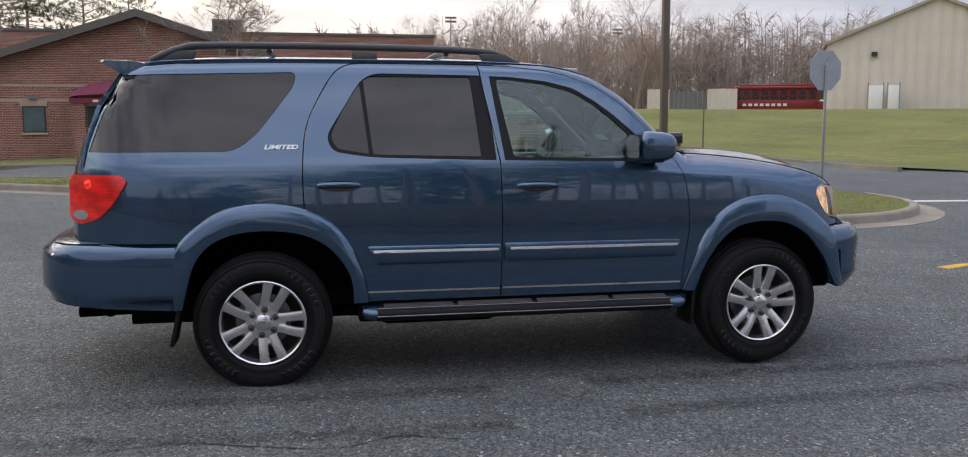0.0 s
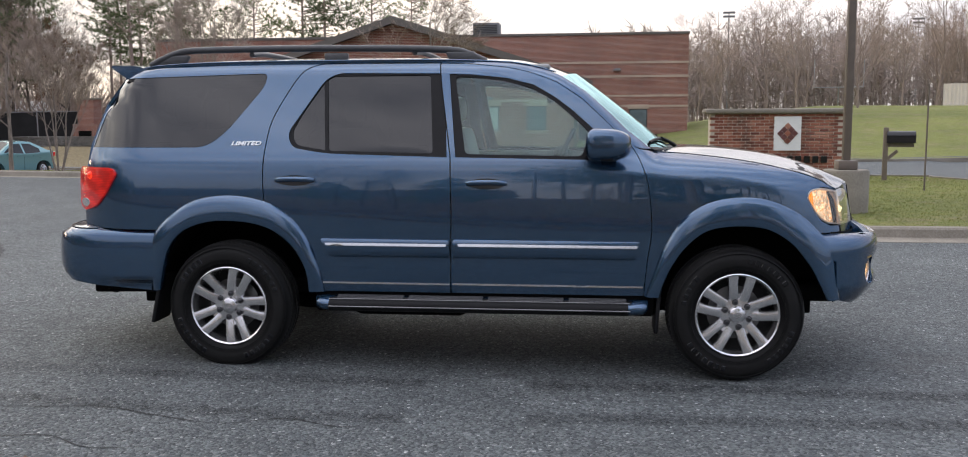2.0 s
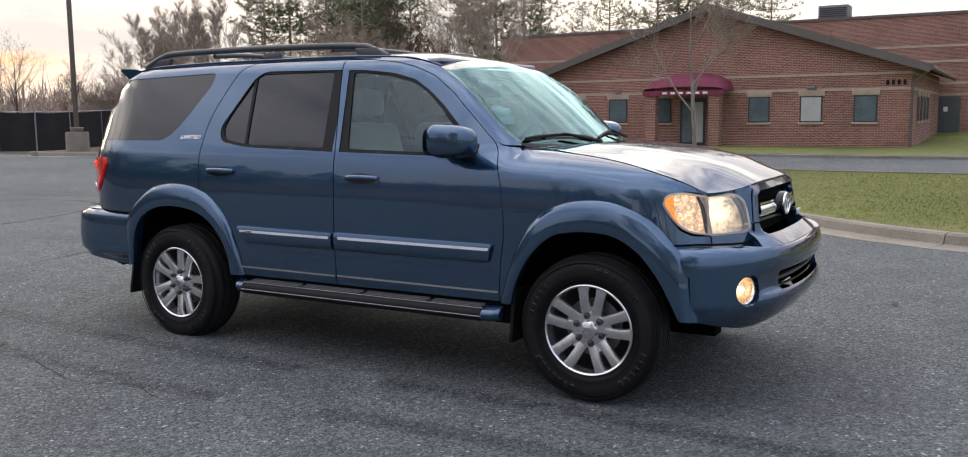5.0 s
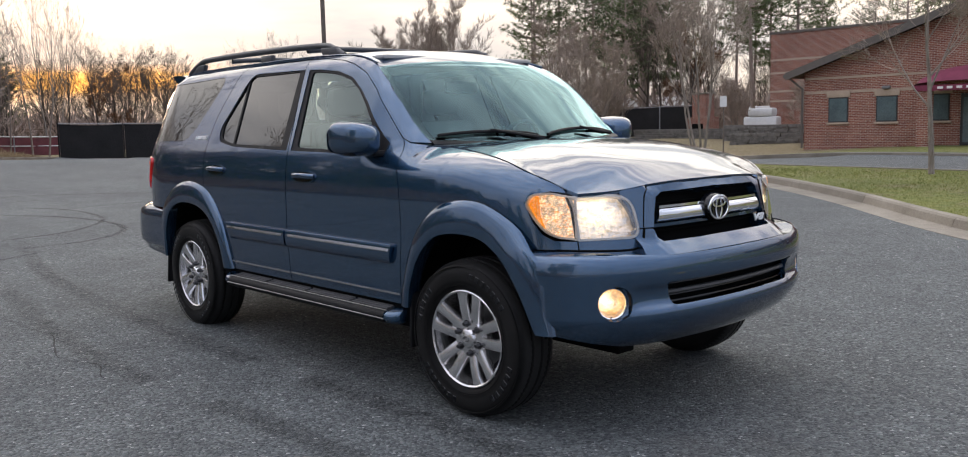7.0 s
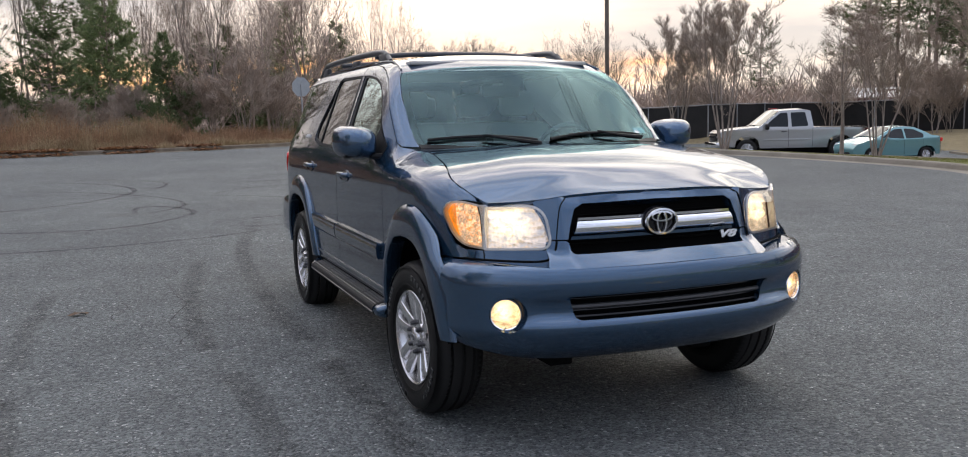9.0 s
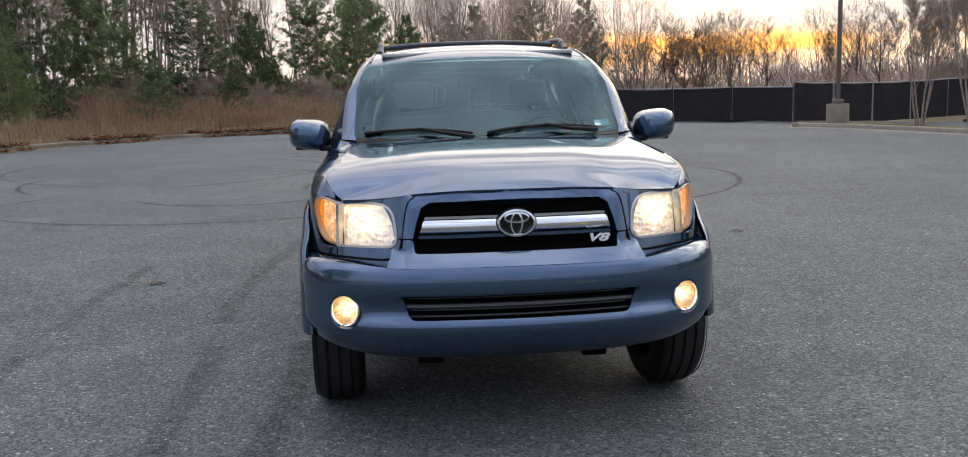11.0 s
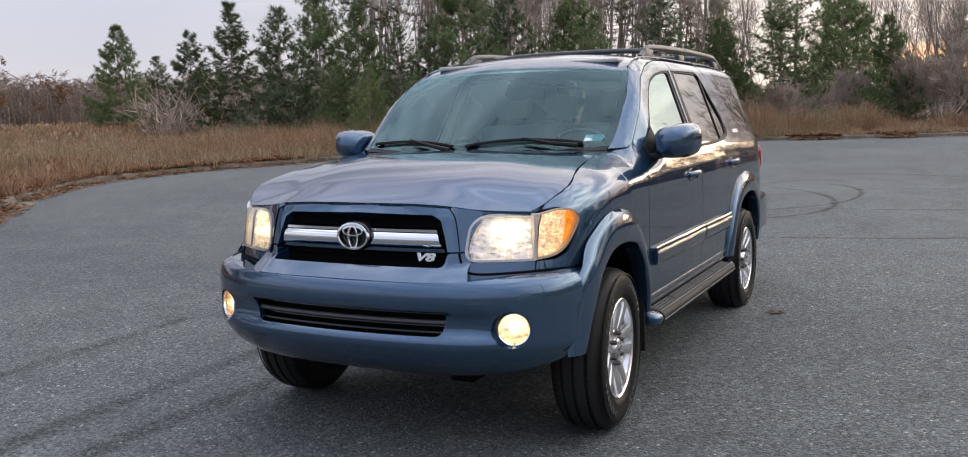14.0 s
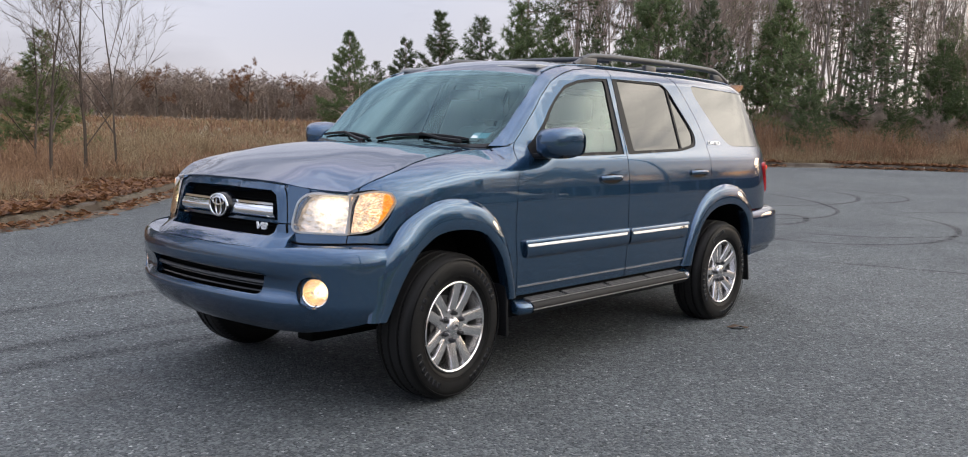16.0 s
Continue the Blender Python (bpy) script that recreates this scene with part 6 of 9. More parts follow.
def wall_window(parent, x, y, z0, z1, w, mat, lamp=False):
    win = box("window", (x - w / 2, y - 0.03, z0), (x + w / 2, y + 0.05, z1), WIN_FRAME, parent)
    box("pane", (x - w / 2 + 0.05, y - 0.036, z0 + 0.05), (x + w / 2 - 0.05, y - 0.02, z1 - 0.05), mat, win)
    box("sill", (x - w / 2 - 0.06, y - 0.07, z0 - 0.09), (x + w / 2 + 0.06, y + 0.02, z0 - 0.004), BAND, win, bevel=0.01)
    box("lintel", (x - w / 2 - 0.08, y - 0.045, z1 + 0.004), (x + w / 2 + 0.08, y + 0.02, z1 + 0.26), BAND, win, bevel=0.01)
    if lamp:
        box("wall_lamp", (x - 0.16, y - 0.16, z1 + 0.28), (x + 0.16, y - 0.046, z1 + 0.40), UNIT_GREY, win, bevel=0.02)
    return win


house = thing("brick_office", "single-storey red brick office with gabled roof and tan bands", "building", (0, 0, 0))
FY, X0, X1, XC, EAVE, APEX = 33.35, -15.55, -0.10, -7.85, 3.30, 5.82
bm = bmesh.new()
face = [(X0, -0.2), (X1, -0.2), (X1, EAVE - 0.1), (XC, APEX - 0.12), (X0, EAVE - 0.1)]
front = [bm.verts.new((x, FY, z)) for x, z in face]
rear = [bm.verts.new((x, 48.3, z)) for x, z in face]
bm.faces.new(front)
bm.faces.new(rear[::-1])
for i in range(5):
    bm.faces.new((front[i], front[(i + 1) % 5], rear[(i + 1) % 5], rear[i]))
part("wall", bm, BRICK, house)
slope = (APEX - EAVE) / (XC - X0)
for sg, xe in ((-1, X0 - 0.65), (1, X1 + 0.65)):
    bm = bmesh.new()
    ze = APEX - slope * abs(xe - XC)
    for y0, y1, up0, up1, mat in ((FY - 0.45, 48.0, 0.0, 0.14, SHINGLE),):
        vs = [(XC, y0, APEX + up0), (xe, y0, ze + up0), (xe, y0, ze + up1), (XC, y0, APEX + up1)]
        a = [bm.verts.new(v) for v in vs]
        b = [bm.verts.new((v[0], y1, v[2])) for v in vs]
        bm.faces.new(a)
        bm.faces.new(b[::-1])
        for i in range(4):
            bm.faces.new((a[i], a[(i + 1) % 4], b[(i + 1) % 4], b[i]))
    roof = part("roof", bm, SHINGLE, house)
    bm = bmesh.new()
    vs = [(XC, APEX - 0.16), (xe, ze - 0.16), (xe, ze + 0.155), (XC, APEX + 0.155)]
    a = [bm.verts.new((x, FY - 0.50, z)) for x, z in vs]
    b = [bm.verts.new((x, FY - 0.44, z)) for x, z in vs]
    bm.faces.new(a)
    bm.faces.new(b[::-1])
    for i in range(4):
        bm.faces.new((a[i], a[(i + 1) % 4], b[(i + 1) % 4], b[i]))
    part("barge_board", bm, FASCIA, roof)
    tube("gutter", [(xe + sg * 0.05, FY - 0.45, ze + 0.02), (xe + sg * 0.05, 48.0, ze + 0.02)], 0.09, FASCIA, roof, sides=8)
    xw = X0 - 0.05 if sg < 0 else X1 + 0.05
    tube("downpipe", [(xe, FY - 0.30, ze), (xw, FY - 0.08, ze - 0.55), (xw, FY - 0.08, 0.0)], 0.05, FASCIA, house, sides=6)
for z in (2.95, 2.36):
    box("stone_band", (X0 + 0.05, FY - 0.02, z - 0.05), (X1 - 0.02, FY + 0.05, z + 0.05), BAND, house)
    box("stone_band", (X1 - 0.03, FY - 0.018, z - 0.05), (X1 + 0.02, 48.0, z + 0.05), BAND, house)
for x, mat, lamp in ((-5.78, WIN_GLASS, False), (-3.73, BLIND, True), (-1.70, WIN_GLASS, False), (-9.95, WIN_GLASS, False), (-11.95, WIN_GLASS, True), (-14.0, WIN_GLASS, False)):
    wall_window(house, x, FY, 1.08, 2.12, 0.86, mat, lamp)
for y in (36.5, 38.0, 39.6, 41.2):
    w = box("window", (X1 - 0.03, y - 0.42, 1.08), (X1 + 0.02, y + 0.42, 2.12), WIN_FRAME, house)
    box("pane", (X1 + 0.01, y - 0.37, 1.13), (X1 + 0.03, y + 0.37, 2.07), WIN_GLASS, w)
    box("sill", (X1 - 0.01, y - 0.48, 0.98), (X1 + 0.07, y + 0.48, 1.07), BAND, w)
    box("lintel", (X1 - 0.01, y - 0.48, 2.13), (X1 + 0.04, y + 0.48, 2.34), BAND, w)
# entrance under a crimson awning
awn = thing("awning", "crimson canvas dome awning over the office entrance", "awning")
bm = bmesh.new()
rows = []
for i in range(9):
    a = math.pi * i / 8
    rows.append([bm.verts.new((-8.55 - 1.72 * math.cos(a) * (1 - 0.0 * t), FY - 0.02 - 1.5 * t, 2.42 + 0.75 * math.sin(a) ** 0.7 * math.sqrt(max(0.0, 1 - t * t * 0.96)))) for t in np.linspace(0, 1, 7)])
for a, b in zip(rows, rows[1:]):
    for j in range(6):
        bm.faces.new((a[j], a[j + 1], b[j + 1], b[j]))
part("canopy", bm, AWNING, awn, smooth=50)
bm = bmesh.new()
for i in range(24):
    x0 = -10.27 + 3.44 * i / 24
    vs = [bm.verts.new(v) for v in ((x0, FY - 1.52, 2.42), (x0 + 3.44 / 24, FY - 1.52, 2.42), (x0 + 3.44 / 24, FY - 1.52, 2.20 + 0.02 * (i % 2)), (x0, FY - 1.52, 2.20 + 0.02 * ((i + 1) % 2)))]
    bm.faces.new(vs)
part("valance", bm, AWNING, awn)
for x in np.linspace(-9.4, -7.7, 6):
    box("pale_mark", (x, FY - 1.535, 2.27), (x + 0.2, FY - 1.525, 2.36), WHITE_PAINT, awn)
for x in (-9.95, -7.25):
    box("brick_pier", (x - 0.22, FY - 1.45, -0.1), (x + 0.22, FY - 1.0, 2.3), BRICK, house)
porch = box("entrance_door", (-9.1, FY - 0.05, 0.0), (-8.0, FY + 0.04, 2.1), WIN_FRAME, house, "dark glazed entrance door")
box("pane", (-9.0, FY - 0.06, 0.25), (-8.6, FY - 0.045, 1.95), WIN_GLASS, porch)
box("pane", (-8.5, FY - 0.06, 0.25), (-8.1, FY - 0.045, 1.95), BLIND, porch)
for i in range(4):
    box("number_bar", (-0.98 + 0.20 * i, FY - 0.045, 2.50), (-0.89 + 0.20 * i, FY - 0.02, 2.69), GLOSS_BLACK, house, "dark bar in place of a house number")

hall = thing("brick_hall", "tall flat-roofed red brick hall with tan stone bands", "building")
HY, H0, H1, HT = 48.6, -26.2, 6.2, 6.45
bm = bmesh.new()
add_box(bm, (H0, HY, -0.3), (H1, 72.0, HT))
part("wall", bm, BRICK, hall)
box("coping", (H0 - 0.06, HY - 0.06, HT + 0.004), (H1 + 0.06, 72.1, HT + 0.14), FASCIA, hall)
for z in (4.85, 4.05, 2.93, 2.33):
    box("stone_band", (H0, HY - 0.025, z - 0.06), (H1 - 0.02, HY + 0.05, z + 0.06), BAND, hall)
    box("stone_band", (H1 - 0.03, HY - 0.022, z - 0.06), (H1 + 0.025, 71.9, z + 0.06), BAND, hall)
wall_window(hall, 3.35, HY, 1.05, 2.15, 1.05, WIN_GLASS)
d = box("steel_door", (-0.25, HY - 0.05, 0.15), (0.85, HY + 0.05, 2.16), DOOR_GREY, hall, "grey steel door")
box("door_frame", (-0.32, HY - 0.03, 0.13), (0.92, HY + 0.02, 2.24), FASCIA, d)
box("notice", (0.12, HY - 0.065, 1.45), (0.32, HY - 0.052, 1.70), WHITE_PAINT, d)
box("wall_lamp", (1.9, HY - 0.22, 4.36), (2.3, HY - 0.026, 4.52), UNIT_GREY, hall, bevel=0.03)
unit = thing("roof_unit", "grey air handling unit on the flat roof", "roof unit")
box("casing", (-6.6, 50.2, HT + 0.15), (-5.0, 51.6, HT + 1.0), UNIT_GREY, unit, bevel=0.03)
for i in range(6):
    box("louvre", (-6.5, 50.17, HT + 0.25 + 0.11 * i), (-5.1, 50.19, HT + 0.31 + 0.11 * i), WIN_FRAME, unit)

# brick sign wall on the island
sign = thing("sign_wall", "low brick sign wall with a stone cap and a pale diamond plaque", "sign", (3.38, 15.6, 0.1))
SW, SH, SD = 2.98, 1.52, 0.45
MORTAR = plain("mortar", (0.48, 0.42, 0.35), 0.95, vary=0.15, scale=12)
box("core", (0.012, 0.012, -0.1), (SW - 0.012, SD - 0.012, SH), MORTAR, sign)
box("cap", (-0.13, -0.10, SH + 0.002), (SW + 0.13, SD + 0.10, SH + 0.12), CONCRETE, sign, "grey cast stone cap", 0.045)


def loose_brick_fill(k, c):
    r = k("ShaderNodeObjectInfo").outputs["Random"]
    col = k.ramp(r, (0.0, (0.13, 0.045, 0.032)), (0.35, (0.24, 0.085, 0.055)), (0.75, (0.34, 0.135, 0.085)), (1.0, (0.40, 0.20, 0.14)))
    p = world_place(k)
    soot = k.ramp(k.noise(p, 1.6, 5.0, 0.7), (0.48, 0.0), (0.66, 0.75))
    col = k.mix(soot, col, (0.03, 0.026, 0.024))
    return bsdf(k, col, 0.9, k.noise(p, 70.0, 3.0), 0.004)


LOOSE_BRICK = material("sign_brick", loose_brick_fill)
bm = bmesh.new()
add_box(bm, (0, 0, 0), (0.193, 0.09, 0.057), 0.005, segments=1)
tmp = part("brick", bm, LOOSE_BRICK, sign)
brick_mesh = tmp.data
bpy.data.objects.remove(tmp)
rows_n = 22
for r in range(rows_n):
    z = r * (SH / rows_n) + 0.005
    shift = 0.1025 if r % 2 else 0.0
    for i in range(15):
        x = i * 0.205 - shift
        if x < -0.001 or x + 0.193 > SW + 0.02:
            continue
        b = new("brick", brick_mesh)
        b.parent = sign
        b.location = (x + 0.003, 0.0, z)
plaque = box("plaque", (1.44, -0.03, 0.68), (2.04, 0.004, 1.46), WHITE_PAINT, sign, "pale stone plaque")
PLUM = plain("plum_brick", (0.13, 0.05, 0.045), 0.8, vary=0.3)
for i in range(3):
    for j in range(3):
        bm = bmesh.new()
        add_box(bm, (-0.055, -0.012, -0.055), (0.055, 0.0, 0.055))
        bmesh.ops.transform(bm, matrix=pose(1.74 + (i - j) * 0.079, -0.032, 1.07 + (i + j - 2) * 0.086, 0, 45, 0), verts=bm.verts)
        part("diamond_brick", bm, PLUM if (i * 2 + j) % 3 else LOOSE_BRICK, plaque)
for z, n, x0 in ((0.40, 9, 0.98), (0.17, 4, 1.42)):
    for i in range(n):
        box("letter_bar", (x0 + 0.19 * i, -0.035, z), (x0 + 0.13 + 0.19 * i, 0.0, z + 0.15), GLOSS_BLACK, sign, "dark bar in place of a letter")

# ---------------------------------------------------------------- trees and plants


def bark_fill(dark, light):
    def fill(k, c):
        n = k.noise(k("ShaderNodeMapping", Vector=c, Scale=(6, 6, 1.2)).outputs[0], 3.0, 5.0, 0.7)
        return bsdf(k, k.ramp(n, (0.3, dark), (0.7, light)), 0.92, n, 0.01)
    return fill


def leafy(name, dark, mid, light):
    """Leaves or needles: each clump of its own shade, thin enough for some light to pass."""
    def fill(k, c):
        r = k("ShaderNodeNewGeometry").outputs["Random Per Island"]
        r2 = k("ShaderNodeObjectInfo").outputs["Random"]
        col = k.ramp(r, (0.0, dark), (0.5, mid), (1.0, light))
        col = k.mix(1.0, col, k.ramp(r2, (0.0, (0.55, 0.58, 0.58)), (0.7, (0.85, 0.86, 0.82)), (1.0, (1.2, 1.16, 1.1))), "MULTIPLY")
        d = bsdf(k, col, 0.75)
        t = k("ShaderNodeBsdfTranslucent", Color=col)
        return k("ShaderNodeMixShader", i0=0.38, i1=d, i2=t.outputs[0]).outputs[0]
    return material(name, fill)


BARK_GREY = material("grey_bark", bark_fill((0.13, 0.108, 0.090), (0.34, 0.29, 0.25)))
BARK_BROWN = material("brown_bark", bark_fill((0.15, 0.115, 0.095), (0.40, 0.315, 0.265)))
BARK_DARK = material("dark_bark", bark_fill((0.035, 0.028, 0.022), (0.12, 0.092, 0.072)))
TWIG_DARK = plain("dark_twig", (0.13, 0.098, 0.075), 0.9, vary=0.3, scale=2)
TWIG = plain("twig", (0.40, 0.315, 0.262), 0.9, vary=0.3, scale=2)
TWIG_PALE = plain("pale_twig", (0.33, 0.265, 0.215), 0.9, vary=0.25, scale=2)
FAR_TWIG = plain("far_twigs", (0.30, 0.245, 0.212), 0.95, vary=0.25, scale=0.15)
NEEDLE = leafy("pine_needles", (0.070, 0.100, 0.042), (0.135, 0.175, 0.072), (0.205, 0.235, 0.105))
NEEDLE_YOUNG = leafy("young_pine_needles", (0.082, 0.120, 0.050), (0.146, 0.198, 0.084), (0.22, 0.265, 0.125))
DRY_LEAF = leafy("dry_leaves", (0.115, 0.048, 0.022), (0.24, 0.105, 0.045), (0.39, 0.20, 0.10))
STRAW = leafy("dry_grass", (0.20, 0.138, 0.082), (0.385, 0.278, 0.168), (0.54, 0.42, 0.275))
RUSSET = leafy("russet_grass", (0.175, 0.098, 0.060), (0.30, 0.182, 0.115), (0.42, 0.275, 0.175))
GREEN_BLADE = leafy("turf_blade", (0.100, 0.125, 0.022), (0.165, 0.195, 0.036), (0.28, 0.25, 0.080))


class Sticks:
    """Collects thin tapering three-sided sticks and leaf blades as plain lists."""

    def __init__(self, seed):
        self.v, self.f, self.rng = [], [], random.Random(seed)

    def stick(self, pts, radii, sides=3):
        base = len(self.v)
        u = None
        for i, p in enumerate(pts):
            d = (pts[min(i + 1, len(pts) - 1)] - pts[max(i - 1, 0)]).normalized()
            u = d.orthogonal().normalized() if u is None else (u - d * u.dot(d)).normalized()
            w = d.cross(u)
            for j in range(sides):
                a = 2 * math.pi * j / sides
                self.v.append(p + (u * math.cos(a) + w * math.sin(a)) * radii[i])
        for i in range(len(pts) - 1):
            for j in range(sides):
                a, b = base + i * sides + j, base + i * sides + (j + 1) % sides
                self.f.append((a, b, b + sides, a + sides))

    def blade(self, root, tip, width, side):
        n = len(self.v)
        self.v += [root - side * width, root + side * width, tip]
        self.f.append((n, n + 1, n + 2))

    def leaf(self, c, d, s, size):
        n = len(self.v)
        self.v += [c, c + d * size * 0.5 + s * size * 0.32, c + d * size, c + d * size * 0.5 - s * size * 0.32]
        self.f.append((n, n + 1, n + 2, n + 3))

    def vec(self):
        r = self.rng
        while True:
            p = Vector((r.uniform(-1, 1), r.uniform(-1, 1), r.uniform(-1, 1)))
            if 0.05 < p.length < 1:
                return p.normalized()

    def tuft(self, c, d, size, n, width):
        """A brush of needles round a twig's end."""
        for _ in range(n):
            q = (d * 0.7 + self.vec()).normalized()
            self.blade(c, c + q * size * self.rng.uniform(0.7, 1.15), width, q.orthogonal().normalized())

    def mesh(self, name):
        me = bpy.data.meshes.new(name)
        me.from_pydata([tuple(p) for p in self.v], [], self.f)
        return me


def limb(wood, fine, rng, p, d, length, r, level, deepest, spread, up, tips, kids=(3, 5), start=0.35, limit=0.012, far=False):
    """Grow a limb and its twigs; thick wood and fine twigs go to different meshes."""
    n = 4 if level else 7
    pts, rad = [p], [r]
    q, dd = p.copy(), d.copy()
    for i in range(n):
        dd = (dd + Vector((rng.uniform(-1, 1), rng.uniform(-1, 1), rng.uniform(-0.7, 0.7))) * (0.10 if level == 0 else 0.17) + Vector((0, 0, up))).normalized()
        q = q + dd * length / n
        pts.append(q.copy())
        rad.append(max(0.0022, r * (1 - 0.72 * (i + 1) / n)))
    if far and level >= deepest:
        fine.blade(p, pts[-1], max(0.006, r), d.orthogonal().normalized())
    else:
        (wood if r > limit else fine).stick(pts, rad, 6 if r > 0.05 else (4 if r > 0.02 else 3))
    if level >= deepest:
        tips.append((pts[-1], dd))
        for _ in range(4 if far else 5):
            g = pts[rng.randrange(1, n + 1)]
            e = (dd + Vector((rng.uniform(-1, 1), rng.uniform(-1, 1), rng.uniform(-0.6, 1.0))) * 0.8).normalized()
            fine.blade(g, g + e * max(0.25, length * rng.uniform(0.35, 0.75)), 0.0055 + 0.004 * (length > 0.7) + 0.003 * far, e.orthogonal().normalized())
        return
    count = rng.randint(*kids) + (2 if level == 0 else 0)
    for c in range(count):
        f = start + (1 - start) * (c + rng.uniform(0.1, 0.9)) / count
        i = min(n - 1, int(f * n))
        root = pts[i].lerp(pts[i + 1], f * n - i)
        axis = (pts[i + 1] - pts[i]).normalized()
        side = axis.orthogonal().normalized()
        side.rotate(Matrix.Rotation(rng.uniform(0, 2 * math.pi), 3, axis))
        a = radians(rng.uniform(*spread))
        limb(wood, fine, rng, root, (axis * math.cos(a) + side * math.sin(a)).normalized(), length * rng.uniform(0.42, 0.62) * (1.15 - 0.45 * f), rad[i] * rng.uniform(0.45, 0.62), level + 1, deepest, spread, up, tips, kids, 0.25, limit, far)


def make_tree(name, label, parts_list, group):
    root = thing(name, label, "tree", group=group)
    for pname, me, mat in parts_list:
        mesh_object(pname, me, mat, root)
    return root


def bare_tree(seed, height, stems, deepest=4, spread=(22, 48), up=0.05, r0=None, pale=False, leaves=0, kids=(3, 5), trunk_start=0.35, far=False, dark=False):
    rng = random.Random(seed)
    wood, fine, tips = Sticks(seed), Sticks(seed + 1), []
    for st in range(stems):
        a = 2 * math.pi * st / max(1, stems) + rng.uniform(0, 0.8)
        lean = 0.0 if stems == 1 else rng.uniform(0.14, 0.34)
        d = Vector((math.cos(a) * lean, math.sin(a) * lean, 1)).normalized()
        limb(wood, fine, rng, Vector((math.cos(a) * 0.06 * (stems > 1), math.sin(a) * 0.06 * (stems > 1), -0.15)), d, height * rng.uniform(0.6, 0.72), (r0 or height * 0.014) * (1.0 if stems == 1 else 0.62), 0, deepest, spread, up, tips, kids, trunk_start, 0.012, far)
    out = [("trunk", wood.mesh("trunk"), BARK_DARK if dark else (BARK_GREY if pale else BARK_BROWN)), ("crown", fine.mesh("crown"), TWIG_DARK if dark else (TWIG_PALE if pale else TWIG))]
    if leaves:
        lv = Sticks(seed + 2)
        for p, d in tips:
            for _ in range(leaves):
                lv.leaf(p + lv.vec() * 0.25 * lv.rng.random(), lv.vec(), lv.vec(), lv.rng.uniform(0.08, 0.16))
        out.append(("dry_leaves", lv.mesh("dry_leaves"), DRY_LEAF))
    return out


def pine_tree(seed, height, low, spread, young=False, tufts=9):
    """A pine: whorls of limbs with brushes of needles; low: the share of the height that is bare trunk."""
    rng = random.Random(seed)
    wood, leaf = Sticks(seed), Sticks(seed + 1)
    bend = Vector((rng.uniform(-1, 1), rng.uniform(-1, 1), 0)) * 0.02 * height
    axis = lambda f: Vector((bend.x * math.sin(f * 2.5), bend.y * math.sin(f * 2.2), f * height - 0.2))
    wood.stick([axis(i / 10) for i in range(11)], [height * 0.0100 * (1 - 0.9 * i / 10) + 0.01 for i in range(11)], 7)
    f = low
    while f < 0.99:
        for b in range(rng.randint(3, 5)):
            g = min(0.985, f + rng.uniform(-0.02, 0.02))
            t = (g - low) / (1 - low)
            if young:
                ln = spread * (1 - t) ** 0.85 * rng.uniform(0.75, 1.15) + 0.15
            else:
                ln = spread * math.sin(math.pi * (0.16 + 0.80 * t)) ** 0.8 * rng.uniform(0.45, 1.15)
            a = rng.uniform(0, 2 * math.pi)
            el = (0.05 + 0.55 * t if young else -0.10 + 0.75 * t) + rng.uniform(-0.15, 0.15)
            d = Vector((math.cos(a) * math.cos(el), math.sin(a) * math.cos(el), math.sin(el)))
            root = axis(g)
            pts = [root, root + d * ln * 0.5 + Vector((0, 0, -0.03 * ln)), root + d * ln + Vector((0, 0, 0.12 * ln))]
            wood.stick(pts, [0.012 + 0.012 * ln, 0.008 + 0.006 * ln, 0.004], 3)
            n = max(3, int(ln * (7.0 if young else 5.0)))
            for q in range(n):
                s = 0.30 + 0.72 * (q + rng.random()) / n
                c = pts[0].lerp(pts[1], s * 2) if s < 0.5 else pts[1].lerp(pts[2], s * 2 - 1)
                side = d.cross(Vector((0, 0, 1))) * rng.uniform(-1, 1) * ln * 0.32 * (1.1 - 0.6 * s)
                c = c + side + Vector((0, 0, rng.uniform(-0.06, 0.14) * ln * 0.5))
                leaf.tuft(c, (d + side.normalized() * 0.6 + Vector((0, 0, 0.5))).normalized(), rng.uniform(0.20, 0.36), tufts, 0.017)
        f += rng.uniform(0.028, 0.05) * (1.0 if young else 1.15) * (6.0 / max(6.0, height)) ** 0.5
    return [("trunk", wood.mesh("trunk"), BARK_BROWN), ("crown", leaf.mesh("crown"), NEEDLE_YOUNG if young else NEEDLE)]


def set_out(root, x, y, turn=0.0, size=1.0, tall=1.0, first=False, sink=0.0):
    m = pose(x, y, rise(x, y) + 0.08 - sink, 0, 0, turn) @ Matrix.Diagonal((size, size, size * tall, 1))
    if first:
        root.matrix_world = m
        return root
    return copy_thing(root, m @ Matrix.Diagonal([1 / v for v in root.scale] + [1]))


def plant(roots, spots, rng, vary=0.18, tall=1.0, on_island=False):
    """Set copies of the trees on the spots; each root stands on one of its own."""
    used = set()
    spots = [q for q in spots if on_island or not inside((q[0], q[1]), WIDE)]
    for i, (x, y, sc) in enumerate(spots):
        r = roots[i % len(roots)]
        s = sc * rng.uniform(1 - vary, 1 + vary)
        set_out(r, x, y, rng.uniform(0, 360), s, tall * rng.uniform(0.92, 1.1), r not in used)
        used.add(r)


